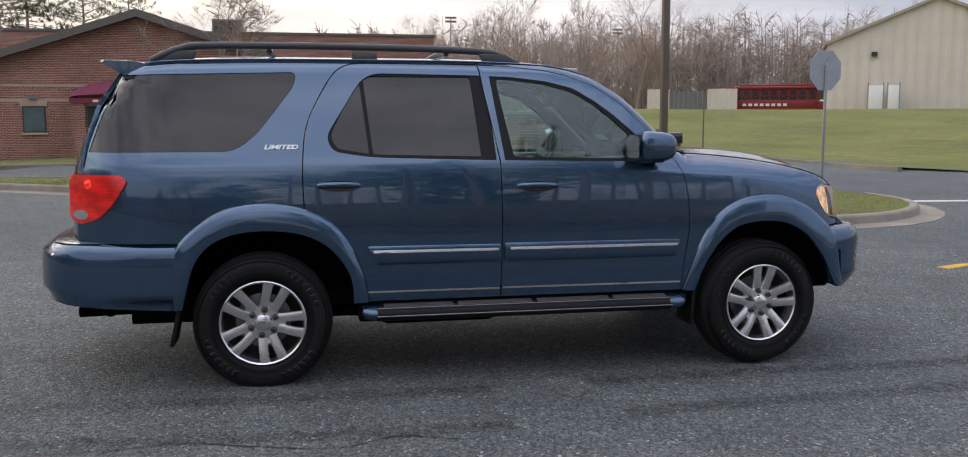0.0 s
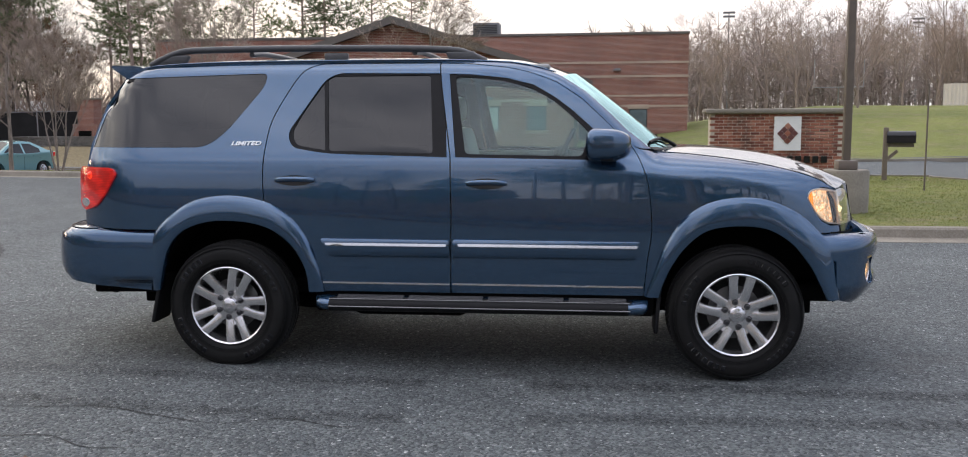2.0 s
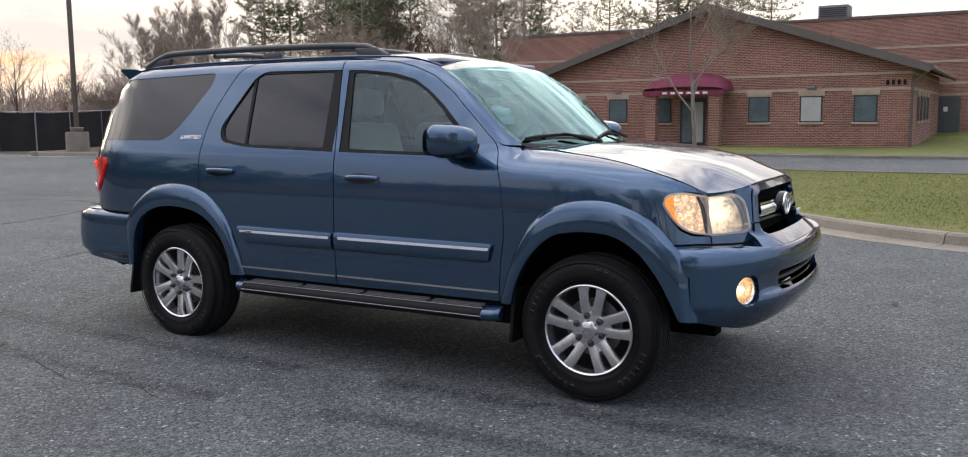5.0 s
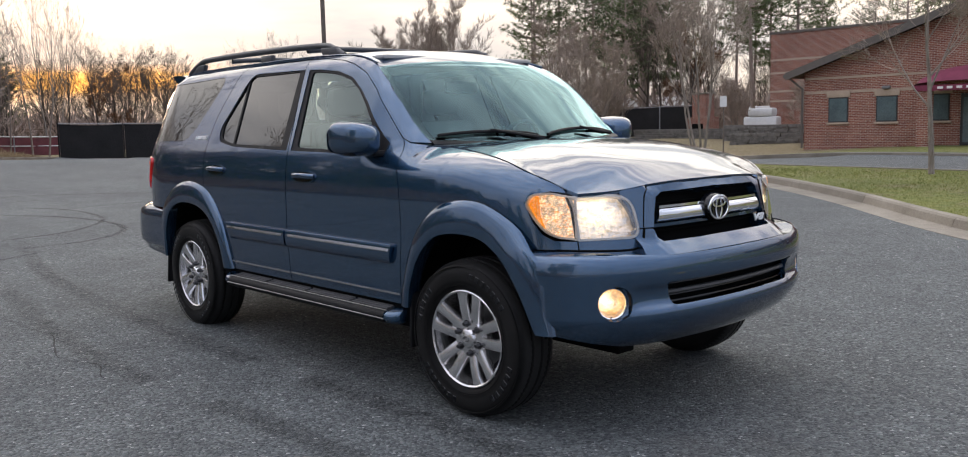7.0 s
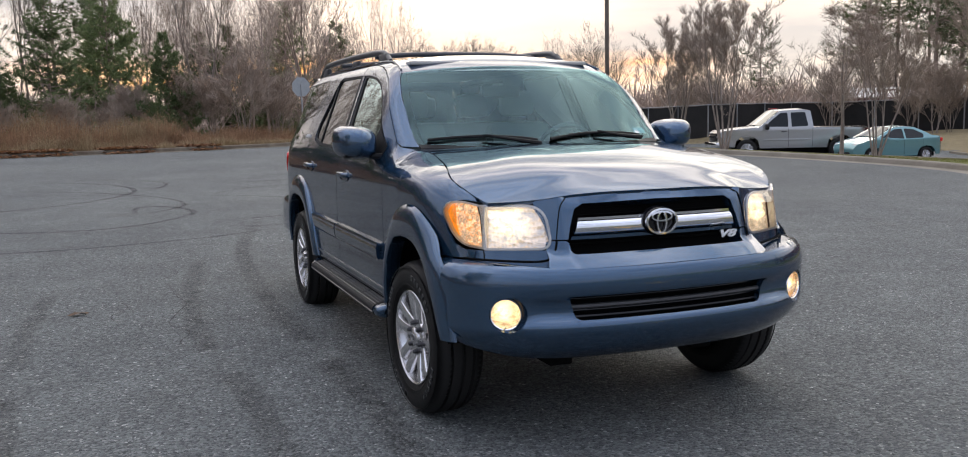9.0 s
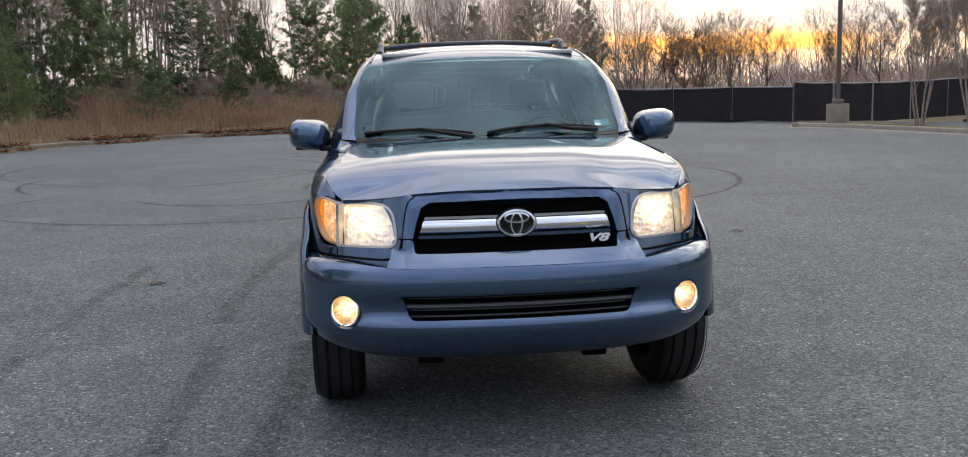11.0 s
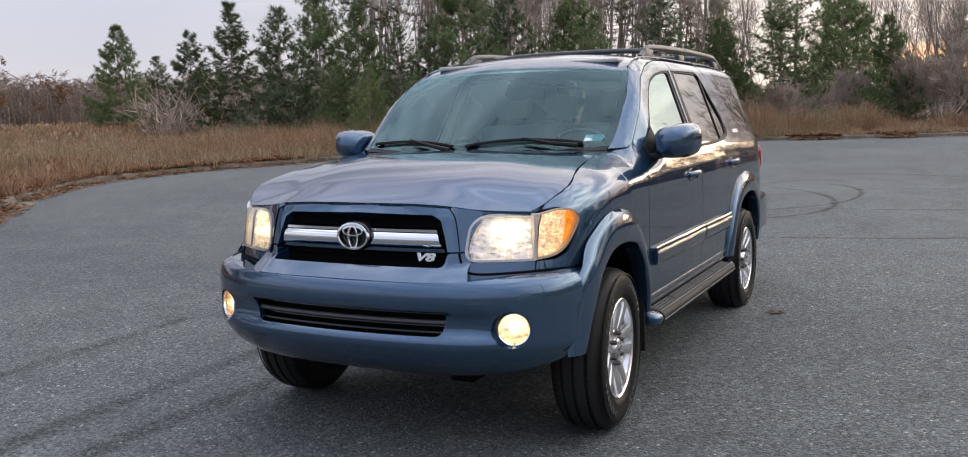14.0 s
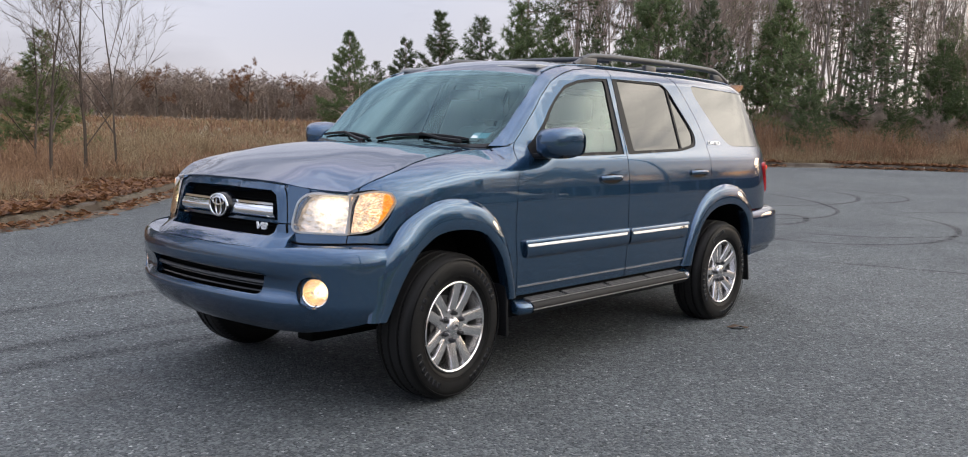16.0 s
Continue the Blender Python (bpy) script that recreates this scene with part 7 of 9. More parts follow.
WIDE = [p for p in inset(ASPHALT, -1.2)]
grow = random.Random(7)
# slender many-stemmed trees on the island
myrtle = [make_tree("bare_tree", "leafless grey many-stemmed tree on the grass island", bare_tree(11 + i, 5.4, 5, 4, (16, 36), 0.10, 0.062, True), "trees on the grass island") for i in range(2)]
plant(myrtle, [(-9.4, 16.7, 1.05), (-18.4, 15.4, 1.0), (-13.4, 22.9 - 6.2, 0.8), (-20.2, 14.9, 0.85)], grow, 0.06, on_island=True)
single = [make_tree("bare_tree", "small leafless tree with a single grey trunk on turf", bare_tree(21, 5.2, 1, 4, (25, 52), 0.06, 0.064, True, kids=(4, 6)), "trees on the grass island")]
plant(single, [(-14.9, 16.9, 1.0), (-3.05, 15.7, 1.02)], grow, 0.03, on_island=True)

# the young pines and bare woods to the west and south-west
young = [make_tree("young_pine", "young green pine, bushy to the ground", pine_tree(31 + i, 6.5, 0.03, 2.3, True, 20), "young pines") for i in range(3)]
tall_pine = [make_tree("pine", "tall pine with a bare trunk and dark crown", pine_tree(41 + i, 14.0, 0.25 + 0.1 * i, 2.9, False, 13), "pines") for i in range(3)]
forest = [make_tree("forest_tree", "tall leafless forest tree with brown twigs", bare_tree(51 + i, 13.0, 1, 3, (22, 50), 0.07, 0.115, False, kids=(6, 9), trunk_start=0.18, far=True), "leafless trees of the wood") for i in range(4)]
# backlit trees: their shade is put into the dark bark and twig colours
dusk_wood = [make_tree("forest_tree", "leafless tree against the evening sky, backlit darkness in its bark colour", bare_tree(251 + i, 12.0, 1, 3, (20, 46), 0.07, 0.105, False, kids=(5, 8), trunk_start=0.22, far=True, dark=True), "leafless trees of the wood") for i in range(3)]
tall_wood = [make_tree("forest_tree", "tall thin leafless forest tree with a straight grey trunk", bare_tree(151 + i, 15.5, 1, 3, (10, 26), 0.13, 0.088, True, kids=(4, 6), trunk_start=0.38, far=True), "leafless trees of the wood") for i in range(4)]
shrub = [make_tree("bare_shrub", "leafless grey-brown shrub at the edge of the wood", bare_tree(61 + i, 3.0, 5, 3, (20, 45), 0.08, 0.035, True, kids=(4, 6), trunk_start=0.2, far=True), "shrubs at the edge of the wood") for i in range(2)]
oak = [make_tree("oak", "oak that still holds brown leaves", bare_tree(71, 8.0, 1, 4, (28, 55), 0.03, 0.16, False, 16, (3, 4), 0.35, dark=True), "oaks that hold brown leaves")]


def polar(az, d, at=(5.0, 0.5)):
    return at[0] + d * math.cos(radians(az)), at[1] + d * math.sin(radians(az))


spots = []
for az, d, s in ((173, 60, 1.35), (176.5, 58, 1.3), (181, 44, 0.95), (183.5, 49, 1.25), (187, 47, 1.2), (190.5, 45, 1.05), (194, 44, 1.15), (198, 43, 0.98), (199.5, 47, 1.3), (203.5, 42, 1.1), (206, 40, 1.25), (208.5, 41, 0.92), (210.5, 43, 1.05), (213, 40, 0.95), (215.5, 45, 1.08), (218, 43, 1.05), (221, 48, 1.1), (223.5, 54, 0.95), (225.5, 58, 0.75), (184, 58, 1.5), (178, 60, 1.3), (191, 58, 1.4), (227.7, 75, 1.20), (204.5, 36, 0.55), (192, 38, 0.45), (196.5, 37, 0.5), (169.5, 72, 1.2), (212, 36, 0.6)):
    spots.append((*polar(az, d), s * (0.92 if d < 70 else 1.12)))
plant(young, spots, grow, 0.10)
spots = []
for i in range(132):
    az = grow.uniform(166, 213) if i < 120 else grow.uniform(188, 212)
    d = grow.uniform(50, 78) - (6 if az > 200 else 0)
    spots.append((*polar(az, d), grow.uniform(0.85, 1.25) * (0.68 if az < 186 else (1.0 if az > 192 else 0.85))))
plant(forest, [q for i, q in enumerate(spots) if i % 3 == 0 and (q[1] > -8 or i % 9 == 0)], grow, 0.12)
for i in range(50):
    spots.append((*polar(grow.uniform(192, 214), grow.uniform(52, 74)), grow.uniform(0.9, 1.15)))
plant(tall_wood, [q for i, q in enumerate(spots) if i % 3], grow, 0.10)
spots = [(*polar(az, d), s) for az, d, s in ((186.5, 52, 0.75), (193, 55, 0.85), (197, 57, 0.95), (202, 54, 1.0), (209, 58, 1.05), (216, 62, 0.95), (205, 66, 1.1), (195, 66, 0.95), (212.5, 50, 0.9))]
# tall thin pines behind the fence to the north-west
for i in range(19):
    az = grow.uniform(118, 140) if i < 12 else grow.uniform(130, 138)
    spots.append((*polar(az, grow.uniform(60, 78)), grow.uniform(0.85, 1.2)))
for az, d, s in ((116.0, 95, 0.95), (119.0, 92, 0.85), (143, 78, 0.6)):
    spots.append((*polar(az, d), s))
spots += [(-21.5, 86, 1.36), (-25.5, 84, 1.48), (-29.5, 88, 1.42), (-33.5, 85, 1.30), (-18.0, 90, 1.15)]
spots += [(*polar(az, d), sc) for az, d, sc in ((131.0, 70, 1.2), (133.6, 68, 1.1))]
# a stand of pines across the road to the south, mirrored in the car's windows
stand = random.Random(29)
spots += [(*polar(az, stand.uniform(38, 46), (0.0, 0.0)), stand.uniform(0.95, 1.15)) for az in range(267, 300, 2)]
plant(tall_pine, spots, grow, 0.08)
spots = []
for i in range(46):
    az = grow.uniform(181, 204)
    spots.append((*polar(az, grow.uniform(42, 48)), grow.uniform(0.45, 0.85)))
spots += [(*polar(az, d), sc) for az, d, sc in ((173.4, 50, 1.3), (174.6, 43.5, 1.25), (176.6, 42.5, 1.35), (178.4, 43.5, 1.2), (171.6, 47, 1.1), (180.0, 44, 1.0))]
for i in range(16):
    az = grow.uniform(118, 150)
    spots.append((*polar(az, grow.uniform(50, 58)), grow.uniform(1.0, 1.5)))
plant(shrub, spots, grow, 0.2)
# leafless trees to the north-west, their backlit look put into dark bark and twigs, and to the north-east beyond the
# playing field
spots = []
dusk = []
for i in range(56):
    az = grow.uniform(108, 168)
    dusk.append((*polar(az, grow.uniform(66, 100)), grow.uniform(0.50, 0.82) * (0.80 if az > 139 else 1.0)))
for i in range(60):
    az = grow.uniform(50, 90)
    spots.append((*polar(az, grow.uniform(118, 160)), grow.uniform(0.95, 1.35)))
for i in range(26):
    dusk.append((*polar(grow.uniform(153, 171), grow.uniform(62, 86)), grow.uniform(0.50, 0.80)))
for i in range(14):
    dusk.append((*polar(grow.uniform(121, 137), grow.uniform(62, 80)), grow.uniform(0.7, 1.0)))
near_dusk = random.Random(43)
for i in range(34):
    dusk.append((*polar(near_dusk.uniform(151, 177), near_dusk.uniform(58, 76)), near_dusk.uniform(0.52, 0.70)))
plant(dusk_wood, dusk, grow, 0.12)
spots += [(*polar(82.5, 62), 0.75), (*polar(77, 58), 0.7), (*polar(80, 80), 0.95), (*polar(74, 70), 0.7)]
plant(forest, spots, grow, 0.12)
plant(oak, [(*polar(234.4, 92), 0.86), (*polar(231.6, 96), 0.70), (*polar(240, 120), 1.0), (*polar(163.5, 62), 0.7), (*polar(127.5, 62), 0.85)], grow, 0.05)
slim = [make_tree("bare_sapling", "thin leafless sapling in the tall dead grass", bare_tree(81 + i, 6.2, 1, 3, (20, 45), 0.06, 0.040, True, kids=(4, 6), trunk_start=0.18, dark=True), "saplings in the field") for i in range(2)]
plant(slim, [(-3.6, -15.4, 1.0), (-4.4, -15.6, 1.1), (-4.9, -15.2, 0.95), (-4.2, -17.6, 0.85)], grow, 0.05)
set_out(young[0], -3.2, -21.0, 40, 0.72)
set_out(young[2], -8.6, -27.5, 10, 0.66)
set_out(young[1], 4.5, -30.0, 140, 1.3)
# pines to the south, behind the start of the walk
for x, y, sc in ((3.4, -20.5, 1.15), (5.8, -19.0, 1.25), (8.6, -21.5, 1.1), (1.8, -25.5, 1.2), (11.0, -20.0, 1.2)):
    set_out(tall_pine[int(x * 10) % 3], x, y, x * 77 % 360, sc)


def far_wood():
    """The far wood round the horizon, one mass of trunks and twigs."""
    st = Sticks(5)
    r = st.rng
    for i in range(5200):
        field = i % 4 > 0
        north_east = not field and i % 16 != 0
        az = r.uniform(206, 264) if field else (r.uniform(52, 92) if north_east else r.uniform(268, 410))
        d = r.uniform(185, 250) if field else (r.uniform(125, 185) if north_east else r.uniform(150, 240))
        x, y = polar(az, d)
        h = r.uniform(7, 11) if field else r.uniform(9, 15)
        b = Vector((x, y, rise(x, y)))
        tip = b + Vector((r.uniform(-1, 1), r.uniform(-1, 1), h))
        st.stick([b, b.lerp(tip, 0.5), tip], [0.06, 0.045, 0.02] if field else [0.10, 0.07, 0.03], 3)
        for q in range(11):
            f = r.uniform(0.04, 0.95)
            p = b.lerp(tip, f)
            dr = st.vec()
            dr.z = abs(dr.z) * 0.9 + 0.35
            e = p + dr.normalized() * h * 0.26 * (1.15 - f * 0.7)
            st.blade(p, e, 0.09, dr.orthogonal().normalized())
            for w in range(7):
                dr2 = (dr + st.vec() * 1.1).normalized()
                g = p.lerp(e, r.uniform(0.15, 1))
                st.blade(g, g + dr2 * h * r.uniform(0.07, 0.14), 0.085 if field else 0.07, dr2.orthogonal().normalized())
    ob = mesh_object("far_woods", st.mesh("far_woods"), FAR_TWIG)
    tagged(ob, "brown leafless woods along the horizon", "woods", kind="stuff")


far_wood()


def undergrowth():
    """Brush between the trunks, so that little of the sky shows low down."""
    st = Sticks(9)
    r = st.rng
    for i in range(9500):
        az = r.uniform(164, 226) if i < 6000 else r.uniform(108, 184)
        d = r.uniform(46, 84) if i < 6000 else r.uniform(64, 96)
        x, y = polar(az, d)
        if inside((x, y), WIDE) or (164 < az < 178 and d < 60):
            continue
        b = Vector((x, y, rise(x, y)))
        hh = r.uniform(1.2, 3.6) if az > 184 else (r.uniform(0.8, 2.2) if d < 62 else (r.uniform(2.4, 4.8) if az < 158 else r.uniform(1.6, 3.6)))
        for q in range(3):
            dr = st.vec()
            dr.z = abs(dr.z) + 0.9
            tip = b + dr.normalized() * hh * r.uniform(0.6, 1.1)
            st.blade(b, tip, 0.05 + 0.03 * (d > 62), dr.orthogonal().normalized())
            g = b.lerp(tip, r.uniform(0.4, 0.8))
            for w in range(2):
                e = g + (dr.normalized() + st.vec() * 0.8) * hh * 0.35
                st.blade(g, e, 0.03 + 0.04 * (d > 62), st.vec())
    ob = mesh_object("undergrowth", st.mesh("undergrowth"), TWIG)
    tagged(ob, "tangled leafless brush under the trees", "undergrowth", kind="stuff")


undergrowth()


def dead_grass():
    """Clumps of bent blades with seed heads, dense and tall in patches."""
    st, ru = Sticks(13), Sticks(14)
    r = st.rng

    def clump(tgt, x, y, h, n, wide, width):
        b = Vector((x, y, rise(x, y) + 0.09))
        sway = Vector((r.uniform(-0.25, 0.25), r.uniform(-0.25, 0.25), 0)) * h
        for w in range(n):
            a = r.uniform(0, 2 * math.pi)
            out = Vector((math.cos(a), math.sin(a), 0))
            f = r.random()
            root = b + out * wide * 0.4 * f
            up = h * r.uniform(0.45, 1.0)
            mid = root + out * wide * 0.45 * f + sway * 0.4 + Vector((0, 0, up * 0.62))
            tip = mid + out * wide * r.uniform(0.1, 0.9) + sway * 0.6 + Vector((0, 0, up * r.uniform(0.05, 0.42)))
            side = Vector((-math.sin(a), math.cos(a), 0)) if r.random() < 0.5 else out
            q = len(tgt.v)
            tgt.v += [root - side * width, root + side * width, mid + side * width * 0.8, tip, mid - side * width * 0.8]
            tgt.f += [(q, q + 1, q + 2, q + 4), (q + 4, q + 2, q + 3)]
            if w % 9 == 0 and h > 0.6:
                tgt.leaf(tip - Vector((0, 0, 0.05)), Vector((out.x * 0.4, out.y * 0.4, 1)).normalized(), side, 0.06 + width * 3)

    line = [Vector(p) for p in west]
    seg = [0.0]
    for a, b in zip(line, line[1:]):
        seg.append(seg[-1] + (b - a).length)
    for i in range(9000):
        q = r.uniform(0, seg[-1])
        j = max(0, min(len(line) - 2, int(np.searchsorted(seg, q)) - 1))
        p = line[j].lerp(line[j + 1], (q - seg[j]) / (seg[j + 1] - seg[j]))
        d = (line[j + 1] - line[j]).normalized()
        out = Vector((d.y, -d.x)) * -1
        if inside((p.x + out.x, p.y + out.y), ASPHALT):
            out = -out
        o = 0.8 + (r.random() ** 1.5) * (15 if p.x > -26 else 8)
        x, y = p.x + out.x * o, p.y + out.y * o
        if inside((x, y), ASPHALT):
            continue
        lush = noise.noise(Vector((x * 0.45, y * 0.45, 3))) + 0.6 * noise.noise(Vector((x * 1.3, y * 1.3, 5)))
        if lush < -0.35 and r.random() < 0.75:
            continue
        tall = (0.30 + 0.70 * step_between(0.9, 3.0, o)) * (1.0 if p.y < -3 else (0.8 if p.y < 2.5 else 0.45))
        h = max(0.12, (0.72 + 0.55 * lush) * tall * r.uniform(0.75, 1.25) * (1.35 if p.x < -17 else 1.0) * (1.45 if p.x < -26 and lush > 0.05 else 1.0))
        tgt = ru if noise.noise(Vector((x * 0.18, y * 0.18, 8))) + 0.25 * r.uniform(-1, 1) > (0.08 if p.x > -26 else -0.15) and o > 1.8 else st
        clump(tgt, x, y, h, 18, 0.16 + 0.22 * h, 0.0030 + 0.0005 * min(o, 8) + 0.0016 * (p.x < -18))
    # the open field beyond
    for i in range(11000):
        az = r.uniform(205, 290)
        d = 18 + 78 * r.random() ** 1.4
        x, y = polar(az, d)
        if inside((x, y), ASPHALT) or y > -9:
            continue
        lush = noise.noise(Vector((x * 0.14, y * 0.14, 2))) + 0.5 * noise.noise(Vector((x * 0.5, y * 0.5, 6)))
        h = max(0.2, 0.62 + 0.5 * lush) * r.uniform(0.7, 1.2)
        tgt = ru if noise.noise(Vector((x * 0.07, y * 0.07, 8))) + 0.006 * (d - 34) + 0.2 * r.uniform(-1, 1) > 0.0 else st
        clump(tgt, x, y, h, 9, 0.35, 0.004 + 0.0005 * d)
    tagged(mesh_object("dead_grass", st.mesh("dead_grass"), STRAW), "tall straw-coloured dead grass beside the road", "grass", kind="stuff")
    tagged(mesh_object("russet_grass", ru.mesh("russet_grass"), RUSSET), "russet dead broomsedge in the field", "grass", kind="stuff")


dead_grass()


def leaf_litter():
    st = Sticks(17)
    r = st.rng
    line = [Vector(p) for p in west]
    for i in range(56000):
        j = r.randrange(20, len(line) - 1)
        p = line[j].lerp(line[j + 1], r.random())
        if noise.noise(Vector((p.x * 0.5, p.y * 0.5, 1))) < -0.22:
            continue
        d = (line[j + 1] - line[j]).normalized()
        out = Vector((d.y, -d.x)) * -1
        if inside((p.x + out.x, p.y + out.y), ASPHALT):
            out = -out
        o = r.gauss(0.40, 0.42) if r.random() < 0.45 else r.uniform(0.2, 2.2)
        if o < -0.45:
            continue
        x, y = p.x + out.x * o, p.y + out.y * o
        z = rise(x, y) + (0.15 if 0.0 < o < 0.2 else (0.14 if o >= 0.2 else 0.012)) + r.uniform(0, 0.05)
        a = r.uniform(0, 6.28)
        st.leaf(Vector((x, y, z)), Vector((math.cos(a), math.sin(a), r.uniform(-0.2, 0.5))).normalized(), Vector((-math.sin(a), math.cos(a), r.uniform(-0.5, 0.5))).normalized(), r.uniform(0.07, 0.15) * (1.3 if x < -17 else 1.0))
    tagged(mesh_object("fallen_leaves", st.mesh("fallen_leaves"), DRY_LEAF), "drift of fallen brown leaves along the kerb", "leaves", kind="stuff")


leaf_litter()


def turf():
    st = Sticks(19)
    r = st.rng
    n = 0
    while n < 42000:
        x, y = r.uniform(-23, 9.5), r.uniform(5.5, 18)
        if not inside((x, y), isle):
            continue
        n += 1
        b = Vector((x, y, rise(x, y) + 0.105))
        h = r.uniform(0.018, 0.05)
        for w in range(2):
            st.blade(b, b + Vector((r.uniform(-0.04, 0.04), r.uniform(-0.04, 0.04), h)), 0.0045, Vector((r.uniform(-1, 1), r.uniform(-1, 1), 0)).normalized())
    tagged(mesh_object("turf_blades", st.mesh("turf_blades"), GREEN_BLADE), "short green and yellowed turf on the island", "grass", kind="stuff")


turf()

# ---------------------------------------------------------------- street furniture and marks
BROWN_METAL = plain("brown_painted_metal", (0.15, 0.122, 0.10), 0.55, 0.2, vary=0.1)
GALV = plain("galvanised_steel", (0.30, 0.31, 0.32), 0.5, 0.6, vary=0.12, scale=12)
SIGN_BACK = plain("sign_back_aluminium", (0.36, 0.39, 0.41), 0.45, 0.5, vary=0.08, scale=5)
SIGN_RED = plain("sign_red", (0.42, 0.02, 0.02), 0.4)


def light_pole(x, y, h, label):
    z = rise(x, y) + 0.10
    pole = thing("lamp_post", label, "lamp post", (x, y, z))
    bm = bmesh.new()
    add_lathe(bm, [(0.0, -0.2), (0.335, -0.2), (0.335, 0.60), (0.318, 0.64), (0.0, 0.64)], 28, "z")
    part("footing", bm, CONCRETE, pole, "round concrete footing", 40)
    box("base_cover", (-0.14, -0.14, 0.642), (0.14, 0.14, 0.78), BROWN_METAL, pole, bevel=0.02)
    box("shaft", (-0.055, -0.055, 0.78), (0.055, 0.055, h), BROWN_METAL, pole, bevel=0.012)
    head = box("lamp_head", (-0.22, -0.75, h - 0.14), (0.22, -0.10, h + 0.04), BROWN_METAL, pole, bevel=0.03)
    box("lens", (-0.17, -0.70, h - 0.155), (0.17, -0.15, h - 0.141), LENS_CLEAR, head)
    return pole


light_pole(4.42, 8.0, 8.5, "brown steel lamp post on a round concrete footing")
light_pole(-21.4, 12.9, 8.5, "tall brown lamp post on a concrete footing by the kerb")


def stop_sign(x, y, yaw, zc, label, r=0.415):
    z = rise(x, y) + 0.08
    s = thing("stop_sign", label, "road sign", (x, y, z), yaw)
    bm = bmesh.new()
    ring = [[bm.verts.new((r * math.cos(a), d, zc - z + r * math.sin(a))) for a in (math.pi / 8 + math.pi / 4 * j for j in range(8))] for d in (-0.004, 0.004)]
    bm.faces.new(ring[0])
    bm.faces.new(ring[1][::-1])
    for j in range(8):
        bm.faces.new((ring[0][j], ring[0][(j + 1) % 8], ring[1][(j + 1) % 8], ring[1][j]))
    plate = part("plate", bm, SIGN_BACK, s, "bare metal back of an octagonal sign")
    bm = bmesh.new()
    bm.faces.new([bm.verts.new((r * 0.97 * math.cos(a), 0.008, zc - z + r * 0.97 * math.sin(a))) for a in (math.pi / 8 + math.pi / 4 * j for j in range(8))])
    part("face", bm, SIGN_RED, plate, "red sign face")
    box("post", (-0.028, -0.035, -0.2), (0.028, -0.005, zc - z + 0.1), GALV, s, bevel=0.006)
    for dz in (-0.2, 0.2):
        bm = bmesh.new()
        add_lathe(bm, [(0.014, -0.045), (0.014, -0.034), (0.0, -0.046)], 8, "y", (0, 0, zc - z + dz))
        part("bolt", bm, GALV, plate)
    return s


stop_sign(8.64, 10.3, 12, 2.47, "octagonal road sign seen from its bare metal back, on turf")
stop_sign(-33.4, 4.9, 105, 2.95, "octagonal road sign with a pale metal back among weeds", 0.43)

# mail box on a post, and a thin marker rod by it
mail = thing("mailbox", "black mailbox on a wooden post by the road", "mailbox", (7.55, 15.4, rise(7.5, 15.4) + 0.1), -8)
bm = bmesh.new()
prof = [(-0.12, 0.0), (-0.12, 0.15)] + [(-0.12 * math.cos(a), 0.15 + 0.12 * math.sin(a)) for a in np.linspace(0.2, math.pi - 0.2, 9)] + [(0.12, 0.15), (0.12, 0.0)]
ends = [[bm.verts.new((x, a, 0.85 + b)) for a, b in prof] for x in (-0.30, 0.30)]
bm.faces.new(ends[0])
bm.faces.new(ends[1][::-1])
for j in range(len(prof)):
    bm.faces.new((ends[0][j], ends[0][(j + 1) % len(prof)], ends[1][(j + 1) % len(prof)], ends[1][j]))
part("box", bm, GLOSS_BLACK, mail, smooth=30)
POST_WOOD = plain("weathered_post", (0.16, 0.13, 0.10), 0.85, vary=0.25, scale=8, bump=0.004)
box("post", (-0.36, -0.05, -0.2), (-0.26, 0.05, 1.20), POST_WOOD, mail, bevel=0.008)
box("arm", (-0.30, -0.04, 0.76), (0.28, 0.04, 0.845), POST_WOOD, mail, bevel=0.006)
box("brace", (-0.29, -0.03, 0.45), (0.02, 0.03, 0.52), POST_WOOD, mail, turn=pose(-0.27, 0, 0.48) @ pose(0, 0, 0, 0, -42, 0) @ pose(0.27, 0, -0.48))
rod = thing("marker_rod", "thin dark metal marker rod in the turf", "post", (7.0, 12.2, rise(7.0, 12.2) + 0.1))
tube("rod", [(0, 0, -0.1), (0, 0, 2.05)], 0.016, BROWN_METAL, rod, sides=6)


